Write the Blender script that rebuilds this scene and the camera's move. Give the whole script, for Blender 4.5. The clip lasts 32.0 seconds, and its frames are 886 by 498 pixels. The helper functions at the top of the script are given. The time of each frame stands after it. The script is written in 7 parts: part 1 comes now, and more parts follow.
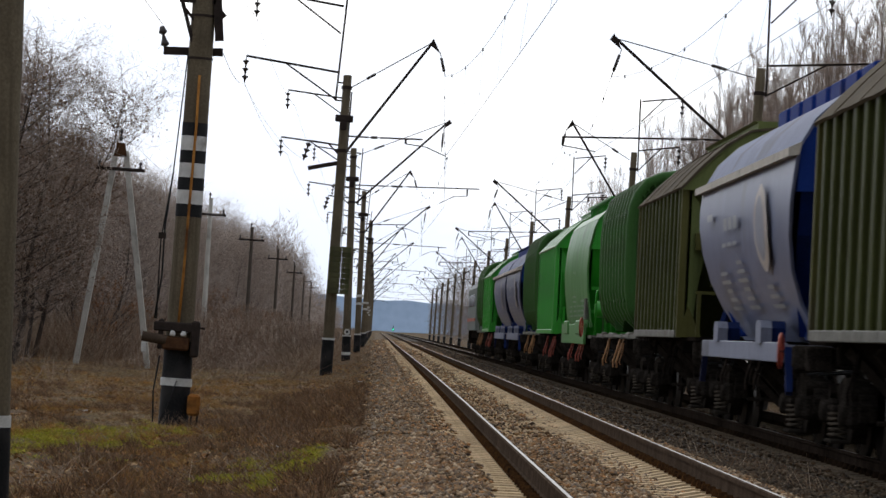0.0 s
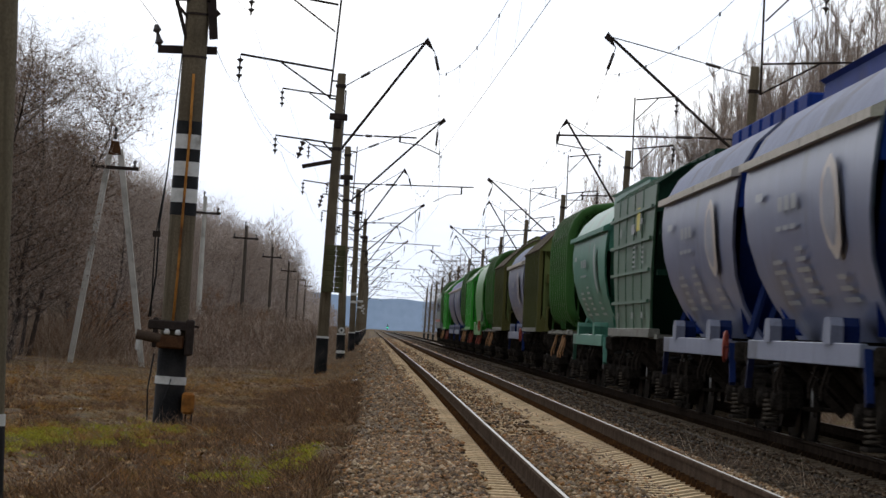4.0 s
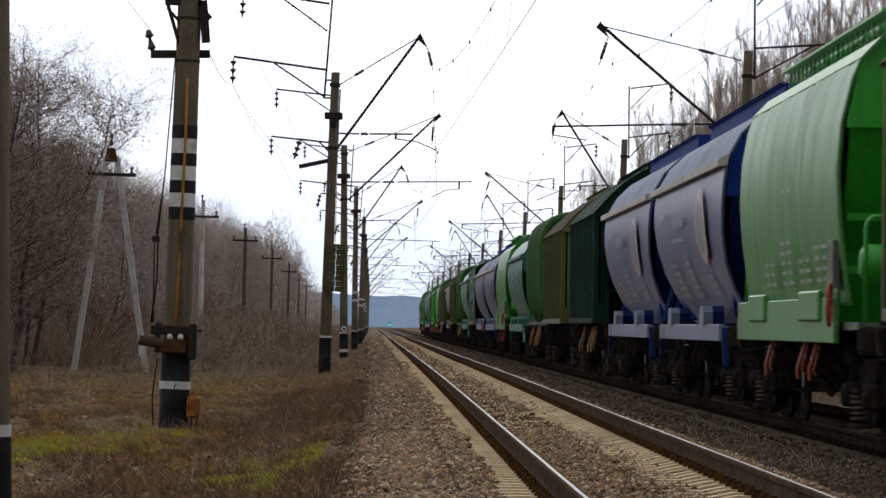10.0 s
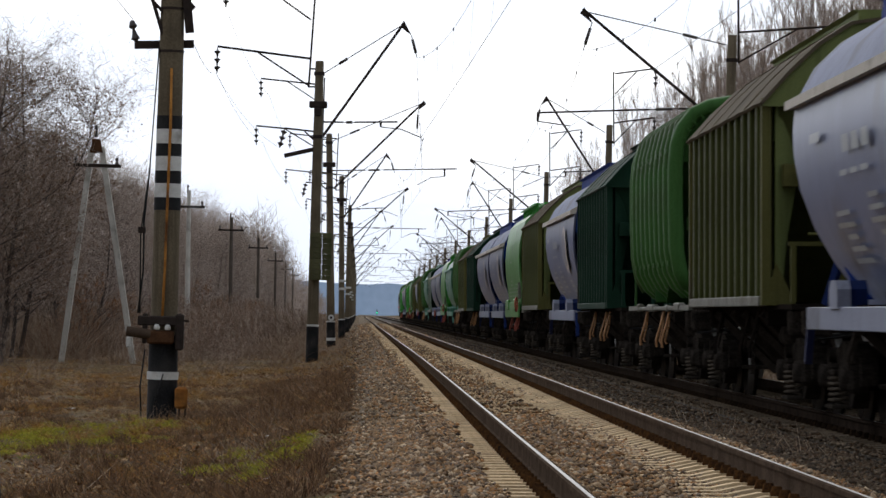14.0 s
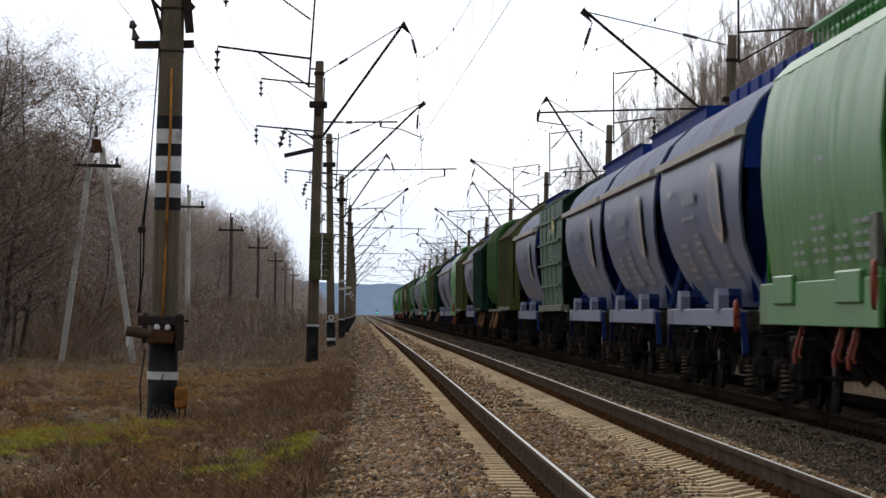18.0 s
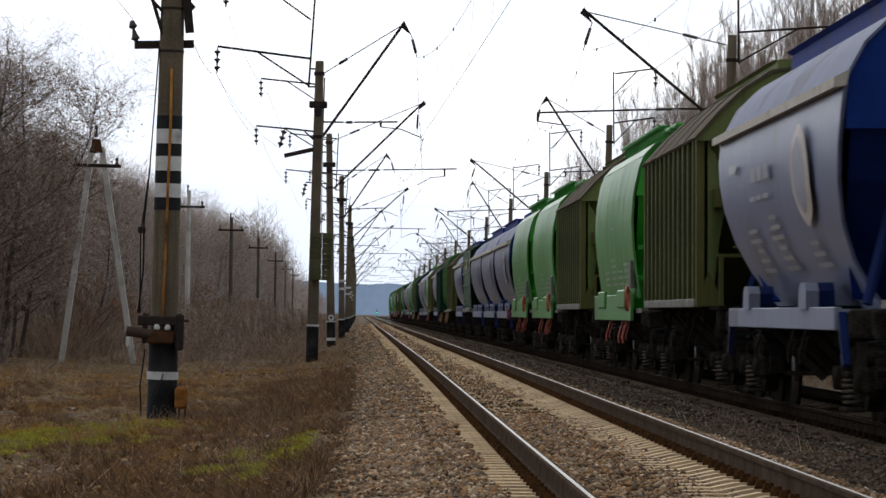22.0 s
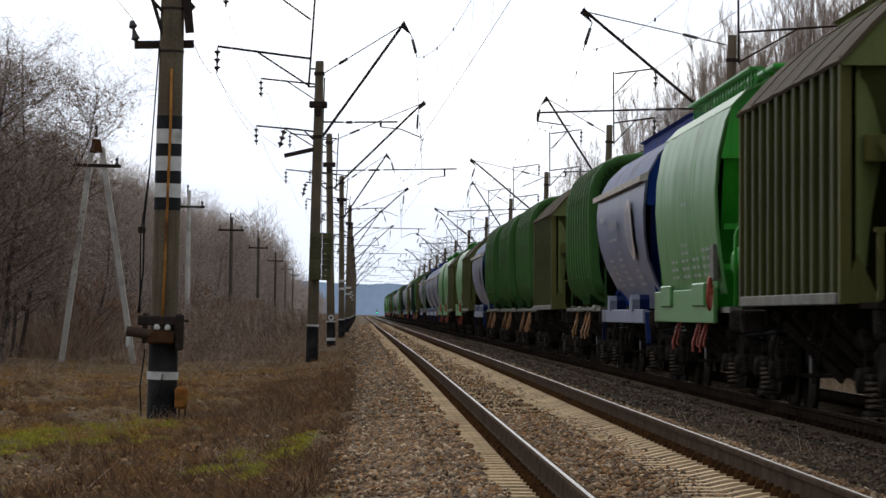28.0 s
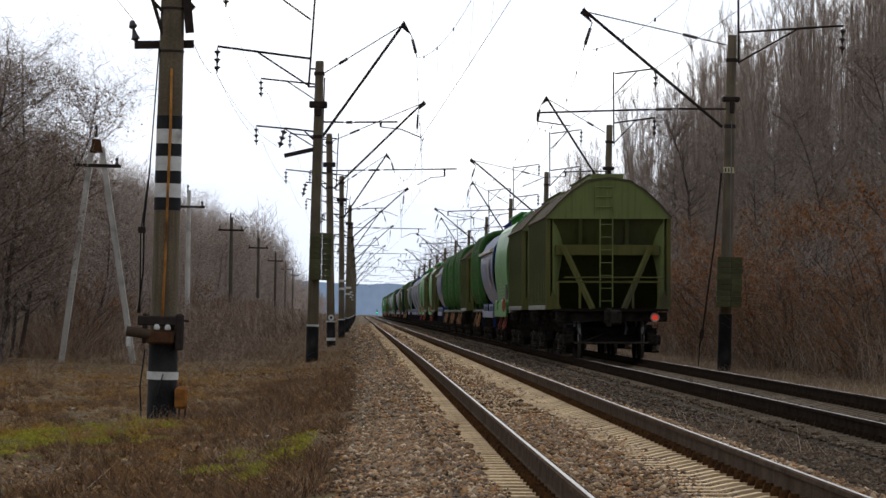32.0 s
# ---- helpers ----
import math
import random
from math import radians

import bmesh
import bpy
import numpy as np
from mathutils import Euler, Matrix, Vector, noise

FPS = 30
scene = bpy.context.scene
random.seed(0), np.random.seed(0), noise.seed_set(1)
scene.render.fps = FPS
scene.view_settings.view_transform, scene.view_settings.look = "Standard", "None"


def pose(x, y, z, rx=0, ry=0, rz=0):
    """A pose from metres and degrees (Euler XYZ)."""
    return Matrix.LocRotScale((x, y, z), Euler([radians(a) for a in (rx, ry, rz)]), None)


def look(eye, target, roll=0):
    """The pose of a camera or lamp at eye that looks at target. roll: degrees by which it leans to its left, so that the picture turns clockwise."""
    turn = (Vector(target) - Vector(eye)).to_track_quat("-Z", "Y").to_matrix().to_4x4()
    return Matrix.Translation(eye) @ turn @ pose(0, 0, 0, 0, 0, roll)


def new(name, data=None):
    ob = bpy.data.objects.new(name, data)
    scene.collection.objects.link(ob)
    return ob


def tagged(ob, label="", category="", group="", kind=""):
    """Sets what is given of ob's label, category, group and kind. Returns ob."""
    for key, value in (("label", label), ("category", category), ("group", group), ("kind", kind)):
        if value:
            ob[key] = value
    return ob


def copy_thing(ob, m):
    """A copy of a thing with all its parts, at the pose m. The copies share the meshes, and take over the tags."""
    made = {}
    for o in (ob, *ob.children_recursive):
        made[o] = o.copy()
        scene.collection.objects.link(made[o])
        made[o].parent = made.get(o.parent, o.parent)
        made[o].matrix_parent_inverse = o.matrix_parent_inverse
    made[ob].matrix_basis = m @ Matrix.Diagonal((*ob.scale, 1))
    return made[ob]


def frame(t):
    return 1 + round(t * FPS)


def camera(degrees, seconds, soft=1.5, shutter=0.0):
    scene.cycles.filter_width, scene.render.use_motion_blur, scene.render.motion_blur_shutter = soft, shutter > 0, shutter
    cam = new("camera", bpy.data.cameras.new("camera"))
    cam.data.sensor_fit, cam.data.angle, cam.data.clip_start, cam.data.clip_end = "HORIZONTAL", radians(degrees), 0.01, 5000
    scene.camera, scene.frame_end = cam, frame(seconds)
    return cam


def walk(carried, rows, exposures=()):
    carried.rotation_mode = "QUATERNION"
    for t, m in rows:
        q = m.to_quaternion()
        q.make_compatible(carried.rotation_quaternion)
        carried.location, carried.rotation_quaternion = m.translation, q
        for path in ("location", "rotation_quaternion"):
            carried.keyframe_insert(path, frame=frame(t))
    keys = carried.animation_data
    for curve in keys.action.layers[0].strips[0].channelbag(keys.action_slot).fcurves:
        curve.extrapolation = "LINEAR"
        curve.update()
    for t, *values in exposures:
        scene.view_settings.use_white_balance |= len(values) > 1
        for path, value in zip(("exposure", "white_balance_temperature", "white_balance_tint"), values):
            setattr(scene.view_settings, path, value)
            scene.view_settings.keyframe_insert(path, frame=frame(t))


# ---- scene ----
# World: y runs along the line, x to the right, z = 0 at the rail heads. The eye stands 1 m above them.
cam = camera(12.78, 32.0, soft=1.5, shutter=0.4)
EYE = Vector((0.0, 0.0, 1.0))


def aim(pan, tilt, roll):
    """Camera pose: degrees to the right of the line, above the level, and the picture's clockwise turn."""
    a, b = radians(pan), radians(tilt)
    way = Vector((math.sin(a) * math.cos(b), math.cos(a) * math.cos(b), math.sin(b)))
    return look(EYE, EYE + way * 100, roll)


VIEW = [  # seconds, pan, tilt, roll
    (0.0, 0.760, 1.216, 4.18),
    (0.5, 0.771, 1.214, 4.17),
    (1.0, 0.786, 1.202, 4.18),
    (1.5, 0.802, 1.202, 4.13),
    (2.0, 0.811, 1.186, 4.18),
    (2.5, 0.841, 1.187, 4.15),
    (3.0, 0.804, 1.190, 4.17),
    (3.5, 0.829, 1.195, 4.18),
    (5.5, 0.796, 1.221, 3.98),
    (6.0, 0.730, 1.252, 3.85),
    (6.5, 0.728, 1.251, 3.68),
    (7.0, 0.759, 1.241, 3.54),
    (7.5, 0.737, 1.232, 3.46),
    (8.0, 0.780, 1.216, 3.30),
    (8.5, 0.775, 1.183, 2.96),
    (9.0, 0.761, 1.163, 2.64),
    (9.5, 0.772, 1.142, 2.31),
    (10.0, 0.851, 1.129, 2.15),
    (10.5, 0.889, 1.096, 1.97),
    (11.0, 0.898, 1.055, 1.62),
    (11.5, 0.978, 1.021, 1.41),
    (12.0, 1.017, 0.993, 1.32),
    (12.5, 1.030, 0.961, 1.44),
    (13.0, 1.065, 0.963, 1.44),
    (13.5, 1.043, 0.958, 1.47),
    (14.0, 1.056, 0.953, 1.50),
    (32.0, 1.056, 0.953, 1.50),
]
walk(cam, [(t, aim(p, q, r)) for t, p, q, r in VIEW])

# ---- light ----
world = bpy.data.worlds.new("overcast_sky")
scene.world = world
world.use_nodes = True
wn, wl = world.node_tree.nodes, world.node_tree.links
wn.clear()
w_out = wn.new("ShaderNodeOutputWorld")
w_bg = wn.new("ShaderNodeBackground")
w_sky = wn.new("ShaderNodeTexSky")
w_sky.sky_type, w_sky.sun_disc = "NISHITA", False
w_sky.sun_elevation, w_sky.sun_rotation = radians(36), radians(-15)
w_sky.air_density, w_sky.dust_density, w_sky.ozone_density = 1.0, 4.0, 1.0
w_hsv = wn.new("ShaderNodeHueSaturation")
w_hsv.inputs["Saturation"].default_value = 0.5
w_geo = wn.new("ShaderNodeTexCoord")
w_map = wn.new("ShaderNodeMapping")
w_map.inputs["Scale"].default_value = (7.0, 7.0, 20.0)
w_noise = wn.new("ShaderNodeTexNoise")
w_noise.inputs["Scale"].default_value, w_noise.inputs["Detail"].default_value = 1.0, 6.0
w_ramp = wn.new("ShaderNodeValToRGB")  # the cloud sheet, thin and bluish to thick and white
w_ramp.color_ramp.elements[0].position, w_ramp.color_ramp.elements[0].color = 0.44, (0.66, 0.735, 0.87, 1)
w_ramp.color_ramp.elements[1].position, w_ramp.color_ramp.elements[1].color = 0.66, (1.0, 1.0, 1.0, 1)
w_up = wn.new("ShaderNodeMix")
w_up.data_type, w_up.blend_type = "RGBA", "MULTIPLY"
w_up.inputs["Factor"].default_value = 1.0
w_up.inputs[7].default_value = (7.6, 7.6, 7.6, 1)
w_sep = wn.new("ShaderNodeSeparateXYZ")  # thin cloud before the sun: the sheet is brightest ahead along the line
w_rng = wn.new("ShaderNodeMapRange")
w_rng.inputs["From Min"].default_value, w_rng.inputs["From Max"].default_value = -1.0, 1.0
w_rng.inputs["To Min"].default_value, w_rng.inputs["To Max"].default_value = 0.42, 1.12
w_grad = wn.new("ShaderNodeMix")
w_grad.data_type, w_grad.blend_type = "RGBA", "MULTIPLY"
w_grad.inputs["Factor"].default_value = 1.0
wl.new(w_geo.outputs["Generated"], w_sep.inputs["Vector"])
wl.new(w_sep.outputs["Y"], w_rng.inputs["Value"])
w_mix = wn.new("ShaderNodeMix")
w_mix.data_type = "RGBA"
w_mix.inputs["Factor"].default_value = 0.88
wl.new(w_sky.outputs["Color"], w_hsv.inputs["Color"])
wl.new(w_geo.outputs["Generated"], w_map.inputs["Vector"])
wl.new(w_map.outputs["Vector"], w_noise.inputs["Vector"])
wl.new(w_noise.outputs["Fac"], w_ramp.inputs["Fac"])
wl.new(w_ramp.outputs["Color"], w_up.inputs[6])
wl.new(w_hsv.outputs["Color"], w_mix.inputs[6])
wl.new(w_up.outputs[2], w_grad.inputs[6])
wl.new(w_rng.outputs["Result"], w_grad.inputs[7])
wl.new(w_grad.outputs[2], w_mix.inputs[7])
wl.new(w_mix.outputs[2], w_bg.inputs["Color"])
w_bg.inputs["Strength"].default_value = 0.15
wl.new(w_bg.outputs["Background"], w_out.inputs["Surface"])

sun = new("sun", bpy.data.lights.new("sun", "SUN"))
sun.data.energy, sun.data.angle, sun.data.color = 0.5, radians(40), (1.0, 0.97, 0.93)
sun.matrix_world = look((-24, 90, 68), (0, 0, 0))
scene.view_settings.exposure = 0.13

# ---- materials ----


def surface(name, base, other, scale=4.0, rough=0.8, metal=0.0, bump=0.2, fine=60.0, dirt=None, dirt_amount=0.0, streak=None, spread=0.0):
    """A worn surface: two colours mixed by broad and fine noise, dirt patches, streaks along z, relief."""
    m = bpy.data.materials.new(name)
    m.use_nodes = True
    n, l = m.node_tree.nodes, m.node_tree.links
    b = n["Principled BSDF"]
    b.inputs["Roughness"].default_value, b.inputs["Metallic"].default_value = rough, metal
    b.inputs["Specular IOR Level"].default_value = 0.5 if rough < 0.7 else 0.15
    co = n.new("ShaderNodeTexCoord")
    big = n.new("ShaderNodeTexNoise")
    big.inputs["Scale"].default_value, big.inputs["Detail"].default_value = scale, 5.0
    small = n.new("ShaderNodeTexNoise")
    small.inputs["Scale"].default_value, small.inputs["Detail"].default_value = fine, 3.0
    l.new(co.outputs["Object"], big.inputs["Vector"])
    l.new(co.outputs["Object"], small.inputs["Vector"])
    add = n.new("ShaderNodeMath")
    add.operation = "MULTIPLY_ADD"
    add.inputs[1].default_value, add.inputs[2].default_value = 0.5, 0.0
    l.new(small.outputs["Fac"], add.inputs[0])
    half = n.new("ShaderNodeMath")
    half.operation = "MULTIPLY_ADD"
    half.inputs[1].default_value = 0.5
    l.new(big.outputs["Fac"], half.inputs[0])
    l.new(add.outputs[0], half.inputs[2])
    ramp = n.new("ShaderNodeValToRGB")
    ramp.color_ramp.elements[0].position, ramp.color_ramp.elements[1].position = 0.36, 0.64
    ramp.color_ramp.elements[0].color, ramp.color_ramp.elements[1].color = (*base, 1), (*other, 1)
    l.new(half.outputs[0], ramp.inputs["Fac"])
    col = ramp.outputs["Color"]
    if streak is not None:
        mp = n.new("ShaderNodeMapping")
        mp.inputs["Scale"].default_value = (5.0, 5.0, 0.35)
        st = n.new("ShaderNodeTexNoise")
        st.inputs["Scale"].default_value, st.inputs["Detail"].default_value = 2.2, 4.0
        l.new(co.outputs["Object"], mp.inputs["Vector"])
        l.new(mp.outputs["Vector"], st.inputs["Vector"])
        r2 = n.new("ShaderNodeValToRGB")
        r2.color_ramp.elements[0].position, r2.color_ramp.elements[1].position = 0.5, 0.78
        r2.color_ramp.elements[0].color, r2.color_ramp.elements[1].color = (0, 0, 0, 1), (0.75, 0.75, 0.75, 1)
        l.new(st.outputs["Fac"], r2.inputs["Fac"])
        mx = n.new("ShaderNodeMix")
        mx.data_type = "RGBA"
        l.new(r2.outputs["Color"], mx.inputs["Factor"])
        l.new(col, mx.inputs[6])
        mx.inputs[7].default_value = (*streak, 1)
        col = mx.outputs[2]
    if dirt is not None:
        dn = n.new("ShaderNodeTexNoise")
        dn.inputs["Scale"].default_value, dn.inputs["Detail"].default_value = scale * 0.45, 7.0
        l.new(co.outputs["Object"], dn.inputs["Vector"])
        r3 = n.new("ShaderNodeValToRGB")
        r3.color_ramp.elements[0].position, r3.color_ramp.elements[1].position = 0.62 - 0.25 * dirt_amount, 0.78 - 0.2 * dirt_amount
        r3.color_ramp.elements[0].color, r3.color_ramp.elements[1].color = (0, 0, 0, 1), (0.9, 0.9, 0.9, 1)
        l.new(dn.outputs["Fac"], r3.inputs["Fac"])
        mx = n.new("ShaderNodeMix")
        mx.data_type = "RGBA"
        l.new(r3.outputs["Color"], mx.inputs["Factor"])
        l.new(col, mx.inputs[6])
        mx.inputs[7].default_value = (*dirt, 1)
        col = mx.outputs[2]
    if spread:
        oi = n.new("ShaderNodeObjectInfo")
        mr = n.new("ShaderNodeMapRange")
        mr.inputs["To Min"].default_value, mr.inputs["To Max"].default_value = 1 - spread, 1 + spread
        l.new(oi.outputs["Random"], mr.inputs["Value"])
        hs = n.new("ShaderNodeHueSaturation")
        l.new(mr.outputs["Result"], hs.inputs["Value"])
        l.new(col, hs.inputs["Color"])
        col = hs.outputs["Color"]
    l.new(col, b.inputs["Base Color"])
    if bump:
        bp = n.new("ShaderNodeBump")
        bp.inputs["Strength"].default_value, bp.inputs["Distance"].default_value = bump, 0.02
        l.new(half.outputs[0], bp.inputs["Height"])
        l.new(bp.outputs["Normal"], b.inputs["Normal"])
    return m


def islands(name, colours, rough=0.9):
    """A surface whose loose pieces differ in colour one from another."""
    m = bpy.data.materials.new(name)
    m.use_nodes = True
    n, l = m.node_tree.nodes, m.node_tree.links
    b = n["Principled BSDF"]
    b.inputs["Roughness"].default_value = rough
    b.inputs["Specular IOR Level"].default_value = 0.1
    g = n.new("ShaderNodeNewGeometry")
    r = n.new("ShaderNodeValToRGB")
    r.color_ramp.interpolation = "LINEAR"
    while len(r.color_ramp.elements) < len(colours):
        r.color_ramp.elements.new(0.5)
    for i, c in enumerate(colours):
        r.color_ramp.elements[i].position = i / (len(colours) - 1)
        r.color_ramp.elements[i].color = (*c, 1)
    l.new(g.outputs["Random Per Island"], r.inputs["Fac"])
    l.new(r.outputs["Color"], b.inputs["Base Color"])
    return m


def glow(name, colour, strength):
    m = bpy.data.materials.new(name)
    m.use_nodes = True
    b = m.node_tree.nodes["Principled BSDF"]
    b.inputs["Base Color"].default_value = (*colour, 1)
    b.inputs["Emission Color"].default_value = (*colour, 1)
    b.inputs["Emission Strength"].default_value = strength
    return m


CONCRETE = surface("aged_concrete", (0.105, 0.082, 0.052), (0.18, 0.145, 0.096), 1.2, 0.9, 0, 0.4, 30, (0.055, 0.043, 0.03), 0.45, (0.07, 0.055, 0.036))
PALE_CONCRETE = surface("pale_concrete", (0.46, 0.435, 0.385), (0.68, 0.65, 0.59), 1.5, 0.9, 0, 0.3, 30, (0.12, 0.11, 0.08), 0.35)
TAR = surface("tarred_concrete", (0.008, 0.008, 0.009), (0.022, 0.021, 0.022), 2.0, 0.75, 0, 0.3, 30, (0.05, 0.046, 0.042), 0.3)
WHITEWASH = surface("whitewash", (0.50, 0.49, 0.46), (0.70, 0.69, 0.66), 5, 0.9, 0, 0.2, 60, (0.25, 0.23, 0.2), 0.3)
BLACK_PAINT = surface("black_paint", (0.012, 0.012, 0.013), (0.028, 0.028, 0.028), 4, 0.75, 0, 0.2, 50)
IRON = surface("dark_iron", (0.020, 0.015, 0.013), (0.045, 0.032, 0.026), 6, 0.8, 0.0, 0.3, 60)
RUST = surface("rusty_steel", (0.055, 0.026, 0.013), (0.11, 0.05, 0.022), 6, 0.85, 0.0, 0.4, 60)
ORANGE_RUST = surface("orange_cable", (0.30, 0.115, 0.02), (0.50, 0.23, 0.055), 5, 0.85, 0, 0.2, 50, (0.10, 0.04, 0.018), 0.6)
RAIL_SIDE = surface("rail_rust", (0.045, 0.032, 0.023), (0.10, 0.071, 0.052), 3, 0.85, 0.0, 0.4, 60)
RAIL_TOP = surface("polished_rail", (0.17, 0.148, 0.12), (0.32, 0.295, 0.26), 8, 0.42, 0.6, 0.05, 90)
CLIP = surface("rail_fastening", (0.015, 0.010, 0.007), (0.085, 0.038, 0.013), 14, 0.85, 0, 0.3, 60)
# Far track: the train's shade is put into these fastening and rail colours.
CLIP_DARK = surface("oily_fastening", (0.010, 0.007, 0.005), (0.032, 0.020, 0.012), 20, 0.85, 0, 0.3, 60)
RAIL_SHADED = surface("oily_rail", (0.014, 0.010, 0.008), (0.034, 0.025, 0.019), 3, 0.85, 0.0, 0.4, 60)
CABLE = surface("cable_metal", (0.09, 0.09, 0.095), (0.16, 0.16, 0.165), 6, 0.6, 0.0, 0.0, 50)
PORCELAIN = surface("brown_porcelain", (0.03, 0.022, 0.02), (0.06, 0.046, 0.04), 8, 0.35, 0, 0.0, 50)
SLEEPER = surface("sleeper_concrete", (0.47, 0.325, 0.175), (0.70, 0.52, 0.31), 3, 0.92, 0, 0.5, 40, (0.11, 0.078, 0.045), 0.35, None, 0.2)
BALLAST = surface("ballast_bed", (0.07, 0.046, 0.024), (0.17, 0.115, 0.062), 14, 0.95, 0, 1.0, 45, (0.045, 0.029, 0.017), 0.4)
STONES = islands("ballast_stones", [(0.060, 0.040, 0.026), (0.30, 0.20, 0.115), (0.12, 0.082, 0.056), (0.40, 0.235, 0.11), (0.085, 0.058, 0.042), (0.60, 0.45, 0.29), (0.20, 0.118, 0.062), (0.44, 0.22, 0.09), (0.075, 0.055, 0.044), (0.32, 0.245, 0.18)])
# Far track: greyer stones; the train's shade is put into all three colours.
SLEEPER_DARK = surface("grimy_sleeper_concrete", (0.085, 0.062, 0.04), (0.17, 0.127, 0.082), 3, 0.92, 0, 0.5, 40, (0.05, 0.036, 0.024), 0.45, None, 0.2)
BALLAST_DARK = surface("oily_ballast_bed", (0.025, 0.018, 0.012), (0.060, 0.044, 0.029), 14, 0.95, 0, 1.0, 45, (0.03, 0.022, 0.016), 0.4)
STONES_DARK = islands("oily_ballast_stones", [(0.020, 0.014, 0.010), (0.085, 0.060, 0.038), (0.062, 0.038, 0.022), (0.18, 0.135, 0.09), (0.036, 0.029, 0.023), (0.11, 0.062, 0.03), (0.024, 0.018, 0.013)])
SOIL = surface("winter_ground", (0.030, 0.016, 0.005), (0.12, 0.064, 0.018), 1.6, 0.95, 0, 1.0, 22, (0.12, 0.105, 0.012), 0.25)
# Grime and dust tones, with the shade under the wagons put into them.
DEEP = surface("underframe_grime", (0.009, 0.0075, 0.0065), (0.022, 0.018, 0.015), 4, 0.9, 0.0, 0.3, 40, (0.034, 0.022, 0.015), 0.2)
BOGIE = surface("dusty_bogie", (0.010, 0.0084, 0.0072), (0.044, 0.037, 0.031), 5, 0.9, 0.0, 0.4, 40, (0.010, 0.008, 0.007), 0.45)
for plain in (DEEP, RAIL_SIDE, RAIL_SHADED, CLIP, CLIP_DARK, BOGIE):
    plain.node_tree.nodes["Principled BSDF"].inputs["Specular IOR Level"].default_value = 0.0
BOX_RUST = surface("rusted_box", (0.26, 0.095, 0.02), (0.40, 0.17, 0.035), 7, 0.8, 0, 0.3, 50, (0.05, 0.025, 0.012), 0.6)
STEEL = surface("bright_tread", (0.13, 0.122, 0.115), (0.23, 0.22, 0.21), 8, 0.45, 1.0, 0.0, 60)

# ---- mesh helpers ----


def part(name, bm, material, parent=None, label=""):
    """Links a bmesh as one mesh object, under a thing or a part where one is given."""
    for e in bm.edges:
        if e.calc_face_angle(0.0) > 0.6:
            e.smooth = False
    me = bpy.data.meshes.new(name)
    bm.to_mesh(me)
    bm.free()
    me.materials.append(material)
    ob = new(name, me)
    ob.parent = parent
    return tagged(ob, label)


def twin(ob, m, parent=None):
    """Another object on the same mesh, at the pose m."""
    o = new(ob.name.split(".")[0], ob.data)
    o.parent = parent if parent is not None else ob.parent
    o.matrix_basis = m
    if "label" in ob:
        o["label"] = ob["label"]
    return o


def thing(name, label, category, group="", kind=""):
    ob = new(name)
    ob.empty_display_size = 0.2
    return tagged(ob, label, category, group, kind)


def box(bm, x0, x1, y0, y1, z0, z1, bevel=0.0):
    v = [bm.verts.new((x, y, z)) for x in (x0, x1) for y in (y0, y1) for z in (z0, z1)]
    fs = [bm.faces.new([v[i] for i in f]) for f in ((0, 1, 3, 2), (4, 6, 7, 5), (0, 4, 5, 1), (2, 3, 7, 6), (0, 2, 6, 4), (1, 5, 7, 3))]
    if bevel:
        es = list({e for f in fs for e in f.edges})
        bmesh.ops.bevel(bm, geom=es, offset=bevel, segments=1, affect="EDGES")
    return bm


def tube(bm, p, q, r, r2=None, n=8, caps=True):
    p, q = Vector(p), Vector(q)
    r2 = r if r2 is None else r2
    d = (q - p).normalized()
    a = d.orthogonal().normalized()
    b = d.cross(a)
    rings = []
    for c, k in ((p, r), (q, r2)):
        rings.append([bm.verts.new(c + k * (a * math.cos(2 * math.pi * i / n) + b * math.sin(2 * math.pi * i / n))) for i in range(n)])
    for i in range(n):
        f = bm.faces.new((rings[0][i], rings[0][(i + 1) % n], rings[1][(i + 1) % n], rings[1][i]))
        f.smooth = n > 6
    if caps:
        for ring, f in ((rings[0], bm.faces.new(rings[0][::-1])), (rings[1], bm.faces.new(rings[1]))):
            for e in f.edges:
                e.smooth = False
    return bm


def pipe(bm, pts, r, n=6):
    """One bent tube through all the points."""
    pts = [Vector(p) for p in pts]
    closed = len(pts) > 3 and (pts[0] - pts[-1]).length < 1e-6
    rings, a = [], None
    for i, p in enumerate(pts):
        if closed and i in (0, len(pts) - 1):
            d = (pts[1] - pts[-2]).normalized()
        else:
            d = (pts[min(i + 1, len(pts) - 1)] - pts[max(i - 1, 0)]).normalized()
        a = d.orthogonal().normalized() if a is None else (a - d * a.dot(d)).normalized()
        b = d.cross(a)
        rings.append([bm.verts.new(p + r * (a * math.cos(2 * math.pi * k / n) + b * math.sin(2 * math.pi * k / n))) for k in range(n)])
    for u, v in zip(rings, rings[1:]):
        for k in range(n):
            bm.faces.new((u[k], u[(k + 1) % n], v[(k + 1) % n], v[k])).smooth = True
    bm.faces.new(rings[0][::-1])
    bm.faces.new(rings[-1])
    return bm


